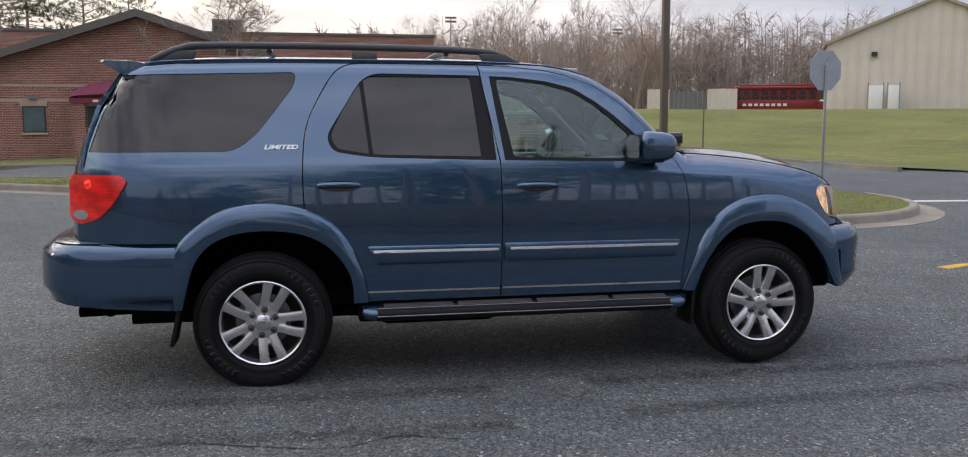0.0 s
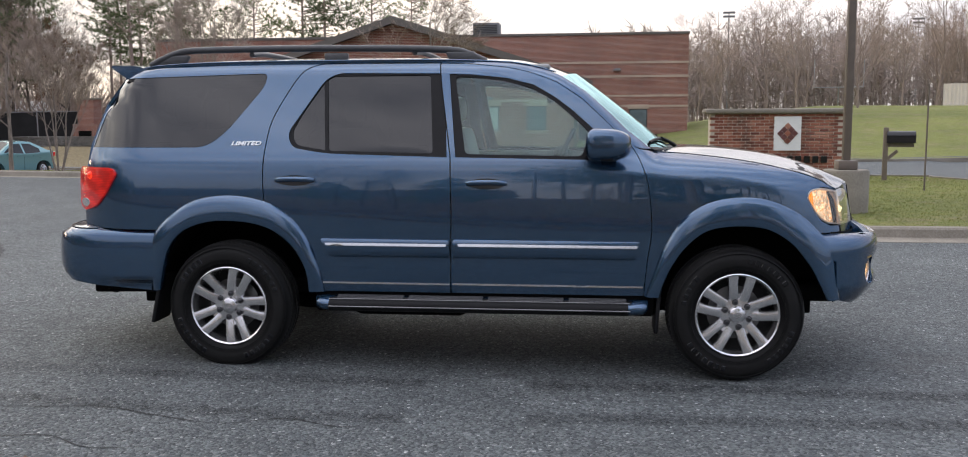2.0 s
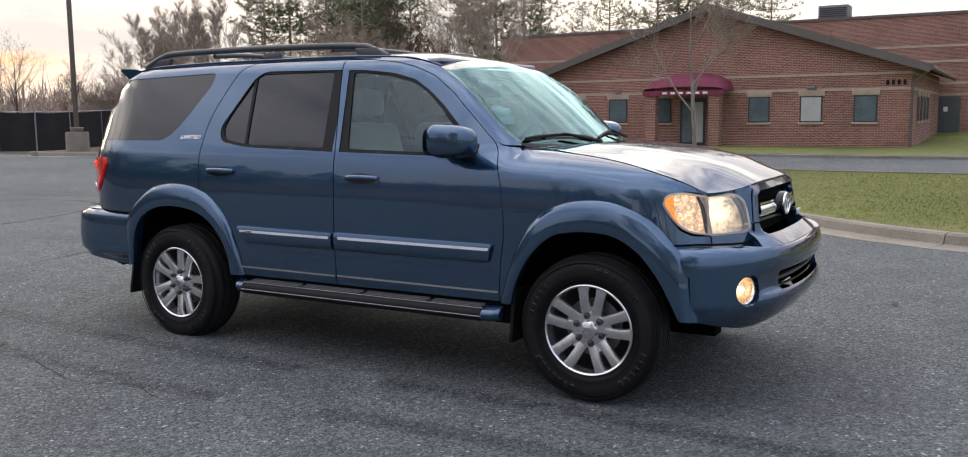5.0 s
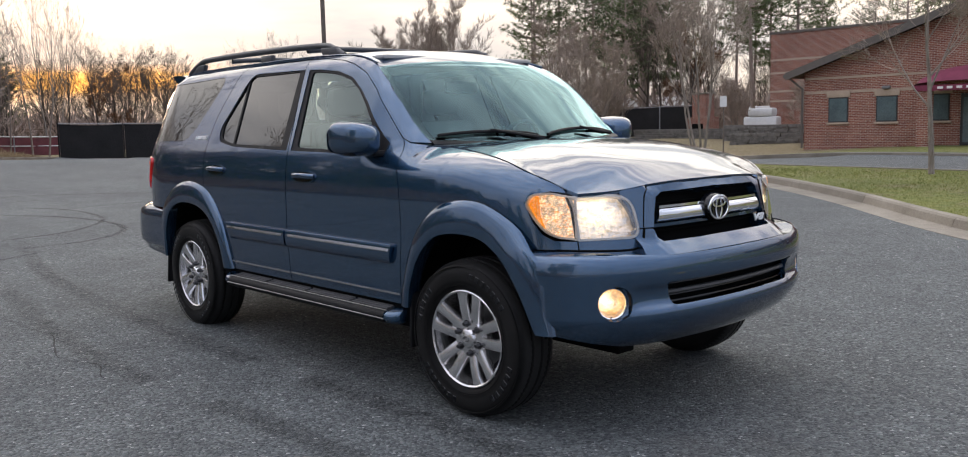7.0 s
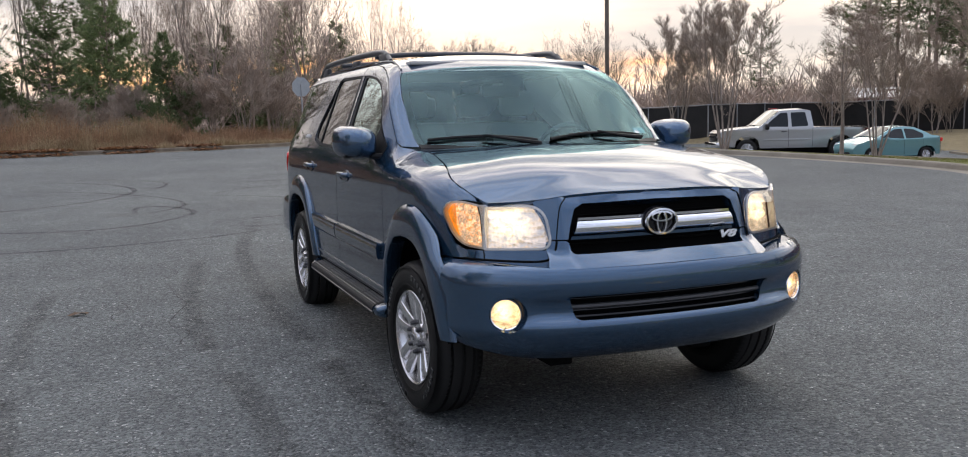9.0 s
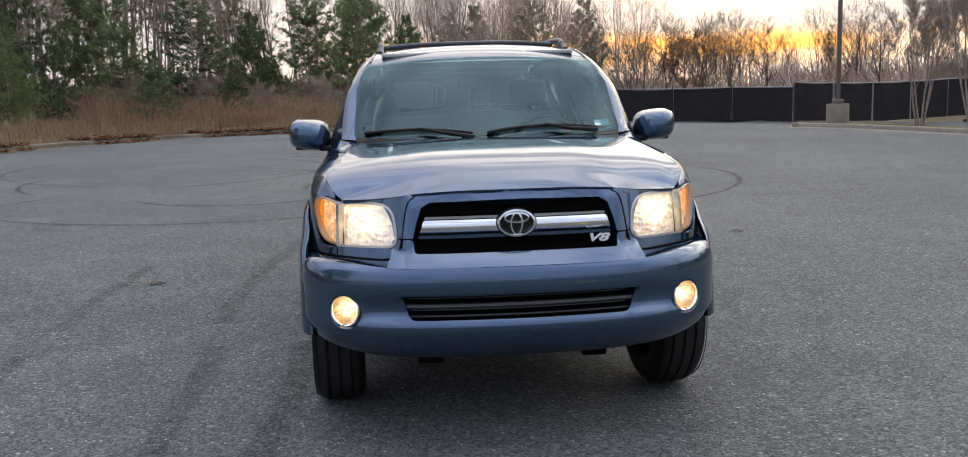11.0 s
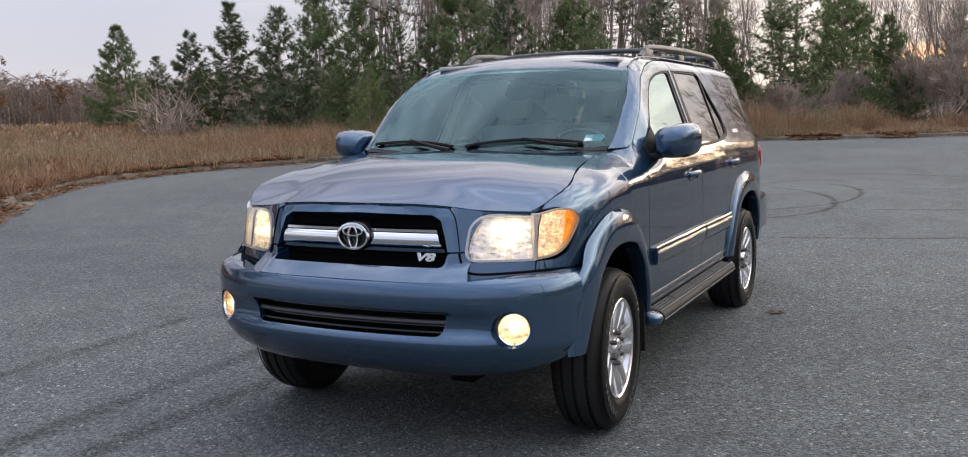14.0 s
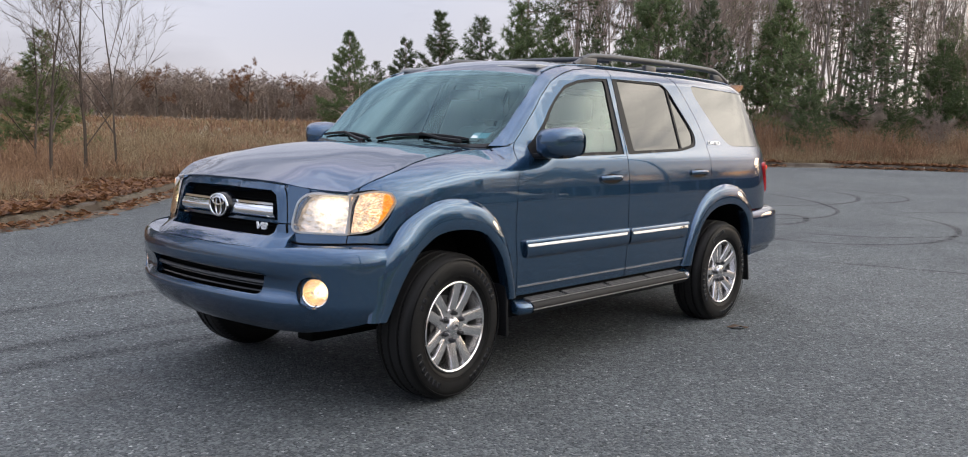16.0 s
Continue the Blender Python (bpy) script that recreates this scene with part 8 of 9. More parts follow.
# tyre marks: thin ribbons of rubber laid on the asphalt
def mark_fill(k, c):
    p = world_place(k)
    wear = k.ramp(k.noise(p, 9.0, 6.0, 0.75), (0.36, 0.15), (0.60, 0.90))
    long = k.ramp(k.noise(p, 0.5, 3.0), (0.35, 0.60), (0.6, 1.0))
    stone = k("ShaderNodeTexVoronoi", Vector=p, Scale=95.0)
    grain = k.ramp(stone.outputs["Color"], (0.35, 1.0), (0.85, 0.2))
    across = k("ShaderNodeSeparateXYZ", Vector=k("ShaderNodeTexCoord").outputs["UV"])
    rim = k.ramp(k.math("ABSOLUTE", k.math("SUBTRACT", across.outputs["X"], 0.5)), (0.22, 1.0), (0.5, 0.0))
    ends = k.ramp(k.math("ABSOLUTE", k.math("SUBTRACT", across.outputs["Y"], 0.5)), (0.38, 1.0), (0.5, 0.0))
    a = k.math("MULTIPLY", k.math("MULTIPLY", wear, long), k.math("MULTIPLY", grain, k.math("MULTIPLY", rim, ends)))
    d = bsdf(k, (0.020, 0.020, 0.021), 0.7)
    return k("ShaderNodeMixShader", i0=a, i1=k("ShaderNodeBsdfTransparent").outputs[0], i2=d).outputs[0]


def faint_fill(k, c):
    """Older, worn marks."""
    return k("ShaderNodeMixShader", i0=0.62, i1=k("ShaderNodeBsdfTransparent").outputs[0], i2=mark_fill(k, c)).outputs[0]


MARK = material("rubber_mark", mark_fill)
MARK_OLD = material("worn_rubber_mark", faint_fill)
LINE_YELLOW = plain("worn_yellow_paint", (0.55, 0.33, 0.03), 0.8, vary=0.3, scale=9)
LINE_WHITE = plain("worn_white_paint", (0.55, 0.55, 0.53), 0.8, vary=0.25, scale=9)
CRACK = plain("open_crack", (0.035, 0.035, 0.035), 0.95, vary=0.3)
marks = thing("tyre_marks", "dark rubber tyre marks burnt in loops on the asphalt", "tyre marks", kind="structure")


def ribbon(name, pts, width, mat, parent, lift=0.004, n=60, vary=0.0, seed=1):
    rng = random.Random(seed)
    line = curve_at([Vector(p) for p in pts], n)
    verts, faces = [], []
    for i, p in enumerate(line):
        d = (line[min(i + 1, n)] - line[max(i - 1, 0)]).normalized()
        w = width * 0.5 * (1 + rng.uniform(-vary, vary)) * (1.0 if vary == 0 else min(1, 4 * i / n, 4 * (n - i) / n) + 0.1)
        for s in (-1, 1):
            x, y = p.x - d.y * w * s, p.y + d.x * w * s
            verts.append((x, y, rise(x, y) + lift))
        if i:
            faces.append((2 * i - 2, 2 * i - 1, 2 * i + 1, 2 * i))
    ob = flat_mesh(name, verts, faces, mat, parent)
    uv = ob.data.uv_layers.new(name="along")
    for loop in ob.data.loops:
        uv.data[loop.index].uv = (loop.vertex_index % 2, (loop.vertex_index // 2) / n)
    return ob


for pts, w in (([(-7.4, -0.5), (-5.1, -1.0), (-3.8, -1.16), (-2.0, -1.23), (-0.6, -1.20), (1.1, -1.12), (2.6, -1.15), (4.4, -0.95), (6.5, -0.4)], 0.22),
               ([(-4.2, -1.55), (-2.4, -1.78), (-0.6, -1.84), (0.8, -1.70), (2.6, -1.62), (4.6, -1.35)], 0.20),
               ([(-2.8, -2.9), (-1.0, -2.98), (1.4, -2.86), (3.2, -2.62)], 0.18)):
    ribbon("tyre_mark", pts, w, MARK_OLD, marks, 0.004, 90)


# loops spun behind the car, thin and dark
for n, (w, pts) in enumerate((
        (0.12, [(-4.9, 0.2), (-5.1, 1.1), (-5.5, 2.6), (-6.7, 4.1), (-8.3, 4.9), (-10.0, 4.95), (-12.1, 3.8), (-13.4, 2.3), (-13.9, 1.0), (-13.6, -0.6)]),
        (0.10, [(-10.5, 0.6), (-10.9, 2.2), (-10.5, 3.8), (-9.4, 4.25), (-8.5, 3.6), (-7.95, 2.1), (-7.9, 0.6)]),
        (0.12, [(-6.4, -0.9), (-6.6, 0.1), (-7.4, 0.75), (-8.6, 0.85), (-9.9, 0.45), (-10.8, -0.4), (-11.3, -1.6)]),
        (0.10, [(-11.8, 0.3), (-10.9, 0.9), (-9.8, 1.1), (-8.6, 0.9), (-7.6, 0.1), (-7.3, -0.9)]),
        (0.11, [(-9.0, -5.8), (-8.2, -6.45), (-7.0, -6.4), (-6.1, -5.6), (-5.5, -4.3), (-5.3, -3.0), (-5.6, -1.4), (-6.1, -0.5)]),
        (0.12, [(-8.1, -4.7), (-7.4, -4.0), (-7.05, -3.0), (-7.3, -2.1), (-8.4, -1.35), (-9.4, -1.55), (-9.6, -2.1), (-8.5, -2.15)]),
        (0.12, [(-9.8, -5.0), (-10.1, -4.0), (-10.8, -3.0), (-12.2, -2.2), (-13.6, -2.2), (-15.0, -2.9), (-15.8, -4.0)]),
        (0.10, [(-8.6, -2.0), (-9.6, -1.4), (-10.9, -1.6), (-12.2, -2.4), (-13.2, -3.4), (-14.0, -4.6)]),
        (0.12, [(-13.7, -6.7), (-12.6, -7.3), (-11.3, -7.5), (-10.2, -7.2), (-9.3, -6.6)]),
        (0.10, [(-10.4, -5.9), (-11.0, -7.0), (-12.0, -8.0), (-13.2, -8.75), (-14.8, -8.95), (-16.5, -8.6)]),
        (0.09, [(-11.3, -0.8), (-11.9, -0.5), (-12.5, 0.2), (-12.8, 1.4)]),
        (0.10, [(-12.6, -1.9), (-13.8, -1.5), (-14.8, -1.6), (-15.8, -2.4), (-16.4, -3.6)]))):
    ribbon("tyre_mark", pts, w, MARK, marks, 0.004 + 0.002 * (n % 5), 90)
# an open crack along the near side
ribbon("crack", [(-3.1, -2.02), (-2.6, -1.95), (-2.2, -1.92), (-1.85, -1.86), (-1.5, -1.95), (-1.15, -2.02), (-0.85, -1.90), (-0.55, -1.98), (-0.3, -1.88), (0.05, -2.02)], 0.007, CRACK, marks, 0.0035, 80, 0.7, 5)
ribbon("crack", [(-2.3, -2.45), (-1.9, -2.3), (-1.6, -2.42), (-1.3, -2.36)], 0.007, CRACK, marks, 0.0035, 40, 0.7, 6)
ribbon("crack", [(-5.2, -1.9), (-4.4, -1.6), (-3.9, -2.0), (-3.3, -1.85), (-2.7, -2.3), (-2.4, -2.9)], 0.007, CRACK, marks, 0.0035, 70, 0.7, 7)
lines = thing("road_markings", "worn yellow arrow and white stop line painted on the asphalt", "road marking", kind="structure")
ribbon("yellow_curve", [(4.72, 0.95), (4.95, 1.35), (5.45, 1.55), (6.0, 1.45), (6.3, 1.0)], 0.16, LINE_YELLOW, lines, 0.004, 24)
ribbon("yellow_curve", [(5.1, 2.1), (5.6, 2.25), (6.2, 2.1), (6.6, 1.7)], 0.14, LINE_YELLOW, lines, 0.004, 24)
ribbon("white_line", [(9.75, 9.15), (12.0, 8.9), (15.0, 8.6)], 0.30, LINE_WHITE, lines, 0.004, 10)
LEAF_BROWN = plain("dead_leaf", (0.09, 0.055, 0.032), 0.8, vary=0.3, scale=30)
for x, y, sz in ((-1.26, 1.23, 0.07), (-1.75, -2.66, 0.07), (2.7, -2.2, 0.10), (2.6, 2.4, 0.05), (-3.2, 3.0, 0.06)):
    bm = bmesh.new()
    n = 9
    c = bm.verts.new((0, 0, 0.018))
    rim = [bm.verts.new((sz * (0.6 + 0.4 * ((j * 7) % 3)) * math.cos(6.283 * j / n), 0.5 * sz * math.sin(6.283 * j / n), 0.006 + 0.02 * ((j * 5) % 4) / 3)) for j in range(n)]
    for j in range(n):
        bm.faces.new((c, rim[j], rim[(j + 1) % n]))
    ob = part("fallen_leaf", bm, LEAF_BROWN)
    ob.matrix_world = pose(x, y, rise(x, y), 0, 0, 40 * x)
    tagged(ob, "curled brown dead leaf lying on the asphalt", "leaf", "leaves on the asphalt")


# ---------------------------------------------------------------- parked vehicles
SILVER = car_paint("silver_paint", (0.42, 0.42, 0.41), 0.6)
TEAL = car_paint("pale_teal_paint", (0.17, 0.36, 0.38), 0.4)
GLASS_FAR = plain("far_car_glass", (0.012, 0.015, 0.017), 0.05, vary=0.1, **{"Specular IOR Level": 0.35})
LAMP_OFF = plain("unlit_lamp", (0.55, 0.57, 0.58), 0.15, 0.3)


def car_body(poly, half_w, tumble, belt, round_x):
    """Side of a car: half its width, drawn in above the belt and towards its ends."""
    x0, x1 = min(p[0] for p in poly), max(p[0] for p in poly)

    def y_at(x, z):
        y = half_w - 0.05 * max(0.0, (0.55 - z)) - tumble * max(0.0, z - belt)
        e = min(x - x0, x1 - x)
        return y - 0.22 * max(0.0, 1 - e / round_x) ** 2.2
    return y_at


def small_wheel(parent, x, y, r, w):
    bm = bmesh.new()
    s = 1 if y > 0 else -1
    add_lathe(bm, [(r * 0.62, s * w * 0.42), (r * 0.86, s * w * 0.5), (r, s * w * 0.36), (r, -s * w * 0.5), (r * 0.5, -s * w * 0.5)], 28, "y", (x, y, r))
    wh = part("wheel", bm, TYRE, parent, "black tyre on a silver rim", 40)
    bm = bmesh.new()
    add_lathe(bm, [(r * 0.64, s * w * 0.40), (r * 0.60, s * w * 0.44), (r * 0.54, s * w * 0.25), (0.03, s * w * 0.15)], 24, "y", (x, y, r))
    for j in range(6):
        a = j * math.pi / 3
        add_tube(bm, [(x + 0.05 * math.cos(a), y + s * w * 0.33, r + 0.05 * math.sin(a)), (x + r * 0.6 * math.cos(a), y + s * w * 0.36, r + r * 0.6 * math.sin(a))], 0.03, 6)
    part("rim", bm, ALLOY, wh, smooth=40)


def parked(name, label, at, turn, paint, outline, windows, half_w, tumble, belt, wheels, wr, glass_front, glass_back, extras):
    car = thing(name, label, "car", at, turn)
    y_at = car_body(outline, half_w, tumble, belt, 0.5)
    for s in (-1, 1):
        panel("body_side", outline, lambda x, z, s=s: (x, s * y_at(x, z), z), paint, car, holes=[rounded(w, 0.05) for w in windows], step=0.10, depth=0.02, centre=(0, 0, 0.7), reach=1.0)
        for w in windows:
            panel("side_window", inset(rounded(w, 0.05), 0.0), lambda x, z, s=s: (x, s * y_at(x, z), z), GLASS_FAR, car, "dark side window", lift=-0.01, step=0.2, depth=0.0, centre=(0, 0, 0.7), reach=1.0)
        for x in wheels:
            small_wheel(car, x, s * (half_w - 0.13), wr, 0.22)
    # skin over the top, between the two sides
    bm = bmesh.new()
    rows = []
    dense = densify(outline, 0.12)
    for x, z in dense:
        y = y_at(x, z)
        crown = 0.05 if z > 0.6 else 0.0
        rows.append([bm.verts.new((x, v * y, z + crown * (1 - v * v))) for v in (-1, -0.6, 0, 0.6, 1)])
    for i in range(len(rows)):
        a, b = rows[i], rows[(i + 1) % len(rows)]
        if (dense[i][1] + dense[(i + 1) % len(dense)][1]) / 2 > 0.40:
            for j in range(4):
                bm.faces.new((a[j], a[j + 1], b[j + 1], b[j]))
    part("body_skin", bm, paint, car, smooth=40)
    for (xa, za), (xb, zb), nm in (glass_front + ("windscreen",), glass_back + ("rear_window",)):
        bm = bmesh.new()
        ya, yb = y_at(xa, za) - 0.07, y_at(xb, zb) - 0.07
        up = Vector((zb - za, 0, xa - xb)).normalized() * (0.012 if (xa - xb) * (zb - za) > 0 else -0.012)
        if up.z < 0:
            up = -up
        g = [[bm.verts.new(Vector((xa + (xb - xa) * f, v * (ya + (yb - ya) * f), za + (zb - za) * f + 0.05 * (1 - v * v))) + up) for v in np.linspace(-1, 1, 9)] for f in (0, 0.5, 1)]
        for r0, r1 in zip(g, g[1:]):
            for j in range(8):
                bm.faces.new((r0[j], r0[j + 1], r1[j + 1], r1[j]))
        part(nm, bm, GLASS_FAR, car, smooth=60)
    box("underbody", (min(wheels) - 0.5, -half_w + 0.2, 0.22), (max(wheels) + 0.5, half_w - 0.2, 0.5), DARK_UNDER, car)
    extras(car, y_at)
    return car


def sedan_bits(car, y_at):
    for s in (-1, 1):
        bm = bmesh.new()
        add_box(bm, (1.80, s * 0.42, 0.62), (2.00, s * 0.72, 0.80), 0.05)
        part("head_lamp", bm, LAMP_OFF, car, smooth=40)
        bm = bmesh.new()
        add_box(bm, (-2.13, s * 0.48, 0.80), (-1.98, s * 0.74, 0.98), 0.04)
        part("tail_lamp", bm, LENS_RED, car, smooth=40)
        bm = bmesh.new()
        add_box(bm, (0.66, s * 0.86, 0.92), (0.80, s * 1.02, 1.05), 0.04)
        part("door_mirror", bm, TEAL, car, smooth=40)
        for x in (-0.78, 0.12):
            box("handle", (x - 0.09, s * (y_at(x, 0.86) - 0.01), 0.85), (x + 0.09, s * (y_at(x, 0.86) + 0.03), 0.875), TEAL, car, bevel=0.008)
            box("door_seam", (x - 0.30, s * (y_at(x, 0.6) - 0.005), 0.32), (x - 0.292, s * (y_at(x, 0.6) + 0.003), 0.92), BLACK_TRIM, car)
    box("grille", (2.00, -0.40, 0.36), (2.08, 0.40, 0.50), BLACK_TRIM, car, bevel=0.02)


SEDAN = [(-2.05, 0.30), (-1.72, 0.30), (-1.66, 0.48), (-1.50, 0.62), (-1.26, 0.66), (-1.02, 0.62), (-0.88, 0.48), (-0.82, 0.26), (0.85, 0.26), (0.92, 0.48), (1.06, 0.62), (1.28, 0.66), (1.52, 0.62), (1.66, 0.48), (1.72, 0.28), (2.05, 0.30), (2.10, 0.55), (1.98, 0.76), (1.60, 0.90), (1.12, 1.00), (0.62, 1.26), (0.25, 1.42), (-0.25, 1.46), (-0.75, 1.42), (-1.25, 1.22), (-1.52, 1.08), (-1.98, 1.03), (-2.12, 0.92), (-2.14, 0.5)]
sedan = parked("sedan", "pale teal compact sedan parked beyond the kerb", (-19.3, 23.0, rise(-19.3, 23.0)), 262, TEAL, SEDAN, [[(0.88, 1.02), (0.56, 1.20), (0.22, 1.35), (-0.16, 1.37), (-0.18, 0.96)], [(-0.26, 0.96), (-0.24, 1.37), (-0.70, 1.34), (-1.14, 1.13), (-1.10, 0.98)]], 0.845, 0.42, 0.95, (-1.27, 1.29), 0.30, ((1.08, 1.03), (0.34, 1.41)), ((-1.48, 1.11), (-0.80, 1.42)), sedan_bits)
sedan.scale = (0.84, 0.86, 0.85)


def pickup_bits(car, y_at):
    bm = bmesh.new()
    add_box(bm, (-2.82, -0.86, 0.95), (-0.72, 0.86, 1.10))
    part("bed_floor", bm, DARK_UNDER, car)
    for s in (-1, 1):
        box("bed_rail", (-2.80, s * 0.80, 1.14), (-0.70, s * 0.93, 1.19), BLACK_TRIM, car, bevel=0.02)
        bm = bmesh.new()
        add_box(bm, (2.62, s * 0.50, 0.86), (2.76, s * 0.84, 1.06), 0.04)
        part("head_lamp", bm, LAMP_OFF, car, smooth=40)
        bm = bmesh.new()
        add_box(bm, (0.98, s * 0.92, 1.12), (1.12, s * 1.16, 1.36), 0.05)
        part("door_mirror", bm, GLOSS_BLACK, car, smooth=40)
        box("tail_lamp", (-2.87, s * 0.72, 0.80), (-2.80, s * 0.90, 1.12), LENS_RED, car, bevel=0.02)
        for x in (-0.68, 0.22):
            box("door_seam", (x - 0.006, s * (y_at(x, 0.7) - 0.005), 0.50), (x + 0.006, s * (y_at(x, 0.7) + 0.003), 1.16), BLACK_TRIM, car)
        box("handle", (0.30, s * (y_at(0.4, 1.05) - 0.01), 1.03), (0.50, s * (y_at(0.4, 1.05) + 0.03), 1.06), BLACK_TRIM, car, bevel=0.008)
        box("side_moulding", (-0.60, s * (y_at(0, 0.75) - 0.01), 0.72), (1.15, s * (y_at(0, 0.75) + 0.02), 0.78), SILVER, car, bevel=0.008)
    box("front_bumper", (2.72, -0.90, 0.48), (2.92, 0.90, 0.68), CHROME, car, "chrome front bumper", 0.04)
    box("grille", (2.70, -0.46, 0.72), (2.80, 0.46, 1.02), BLACK_TRIM, car, bevel=0.02)
    box("chrome_bar", (2.78, -0.48, 0.85), (2.815, 0.48, 0.91), CHROME, car)
    box("rear_bumper", (-2.95, -0.86, 0.50), (-2.82, 0.86, 0.66), CHROME, car, bevel=0.03)
    for x in (-0.4, 0.0, 0.4):
        box("cab_light", (0.50, x - 0.05, 1.89), (0.58, x + 0.05, 1.915), LENS_RED, car, bevel=0.008)


PICKUP = [(-2.82, 0.52), (-2.18, 0.52), (-2.12, 0.72), (-1.95, 0.86), (-1.70, 0.90), (-1.45, 0.86), (-1.28, 0.72), (-1.22, 0.44), (1.28, 0.44), (1.34, 0.72), (1.50, 0.86), (1.75, 0.90), (2.00, 0.86), (2.16, 0.72), (2.22, 0.50), (2.74, 0.52), (2.78, 0.90), (2.66, 1.10), (1.90, 1.18), (1.32, 1.22), (0.80, 1.62), (0.52, 1.82), (-0.30, 1.86), (-0.62, 1.80), (-0.72, 1.18), (-2.82, 1.15)]
parked("pickup_truck", "silver extended-cab pickup truck parked beyond the kerb", (-22.7, 21.4, rise(-22.7, 21.4)), 248, SILVER, PICKUP, [[(1.10, 1.24), (0.74, 1.56), (0.50, 1.74), (0.24, 1.75), (0.22, 1.22)], [(0.10, 1.22), (0.12, 1.75), (-0.42, 1.76), (-0.52, 1.24)]], 0.95, 0.22, 1.15, (-1.70, 1.75), 0.385, ((1.28, 1.25), (0.58, 1.80)), ((-0.72, 1.25), (-0.64, 1.76)), pickup_bits)

# ---------------------------------------------------------------- fences and yard to the north-west
SCREEN_CLOTH = plain("black_screen_cloth", (0.012, 0.011, 0.011), 0.9, vary=0.4, scale=1.2, bump=0.01)
WINE_FENCE = plain("wine_red_fence", (0.15, 0.040, 0.046), 0.7, vary=0.25, scale=3)
STONE = plain("stacked_grey_stone", (0.16, 0.15, 0.135), 0.9, vary=0.45, scale=4, bump=0.03)


def screened_fence(name, a, b, h, label, bay=2.6, mat=SCREEN_CLOTH, gate=False, bars=False):
    a, b = Vector(a), Vector(b)
    n = max(1, round((b - a).length / bay))
    fence = thing(name, label, "fence")
    d = (b - a) / n
    across = Vector((-d.y, d.x)).normalized()
    for i in range(n + 1):
        p = a + d * i
        z = rise(p.x, p.y)
        tube("post", [(p.x, p.y, z - 0.2), (p.x, p.y, z + h + 0.06)], 0.035, GALV if not gate else BLACK_TRIM, fence, sides=8)
        if i == n:
            break
        q = p + d
        verts, faces = [], []
        cols = 7
        for c in range(cols):
            w = p.lerp(q, 0.015 + 0.97 * c / (cols - 1)) + across * (0.03 * math.sin(c * 1.3 + i))
            zz = rise(w.x, w.y)
            verts += [(w.x, w.y, zz + 0.06), (w.x, w.y, zz + h * 0.5), (w.x, w.y, zz + h - 0.02 - 0.03 * math.sin(math.pi * c / (cols - 1)))]
        for c in range(cols - 1):
            for r in range(2):
                faces.append((c * 3 + r, c * 3 + 3 + r, c * 3 + 4 + r, c * 3 + 1 + r))
        flat_mesh("screen", verts, faces, mat, fence, smooth=True)
        for hz in ((h,) if not bars else (h, h * 0.55)):
            tube("rail", [(p.x, p.y, rise(p.x, p.y) + hz), (q.x, q.y, rise(q.x, q.y) + hz)], 0.024 if not bars else 0.03, GALV if not bars else WHITE_PAINT, fence, sides=6)
    return fence


screened_fence("gate", (-41.1, 10.5), (-36.7, 18.1), 1.72, "black cloth-covered chain-link gate", 2.9, gate=True)
screened_fence("screen_fence", (-36.7, 18.1), (-38.6, 27.0), 1.95, "chain-link fence covered with black cloth")
screened_fence("screen_fence", (-38.6, 27.0), (-40.5, 36.5), 1.95, "chain-link fence covered with black cloth")
screened_fence("screen_fence", (-40.5, 36.5), (-30.2, 46.5), 1.95, "chain-link fence covered with black cloth")
screened_fence("wine_fence", (-51.2, 8.9), (-50.4, 13.4), 1.15, "low wine-red panel fence with pale rails", 2.4, WINE_FENCE, bars=True)
chim = thing("brick_chimney", "square brick outdoor chimney with stepped shoulders", "chimney", (-28.7, 45.0, 0.1))
box("hearth", (-0.75, -0.6, -0.2), (0.75, 0.6, 1.35), BRICK, chim)
box("shaft", (-0.50, -0.45, 1.35), (0.50, 0.45, 2.75), BRICK, chim)
box("cap", (-0.58, -0.53, 2.752), (0.58, 0.53, 2.86), CONCRETE, chim, bevel=0.03)
box("opening", (-0.40, -0.62, 0.3), (0.40, -0.58, 0.95), DARK_UNDER, chim)
for nm, lo, hi in (("stone_wall", (-31.0, 41.0, -0.1), (-24.5, 41.6, 0.75)), ("stone_wall", (-24.0, 40.0, -0.1), (-16.5, 40.6, 0.85)), ("stone_wall", (-22.0, 37.6, -0.1), (-18.0, 38.2, 0.55))):
    w = thing(nm, "low wall of stacked grey stone", "wall")
    n = 0
    rs = random.Random(int(-lo[0]))
    z = lo[2]
    while z < hi[2] - 0.02:
        h = rs.uniform(0.10, 0.17)
        x = lo[0]
        while x < hi[0] - 0.1:
            ln = rs.uniform(0.3, 0.7)
            box("stone", (x, lo[1] + rs.uniform(-0.04, 0.04), z), (min(x + ln - 0.02, hi[0]), hi[1], z + h - 0.012), STONE, w)
            x += ln
        z += h
shed = thing("white_shed", "long low shed with a pale corrugated roof behind the fence", "shed", (-42.1, 50.9, 0.1), 41)
box("wall", (-6, -2, 0), (6, 2, 2.2), WINE_FENCE, shed)
bm = bmesh.new()
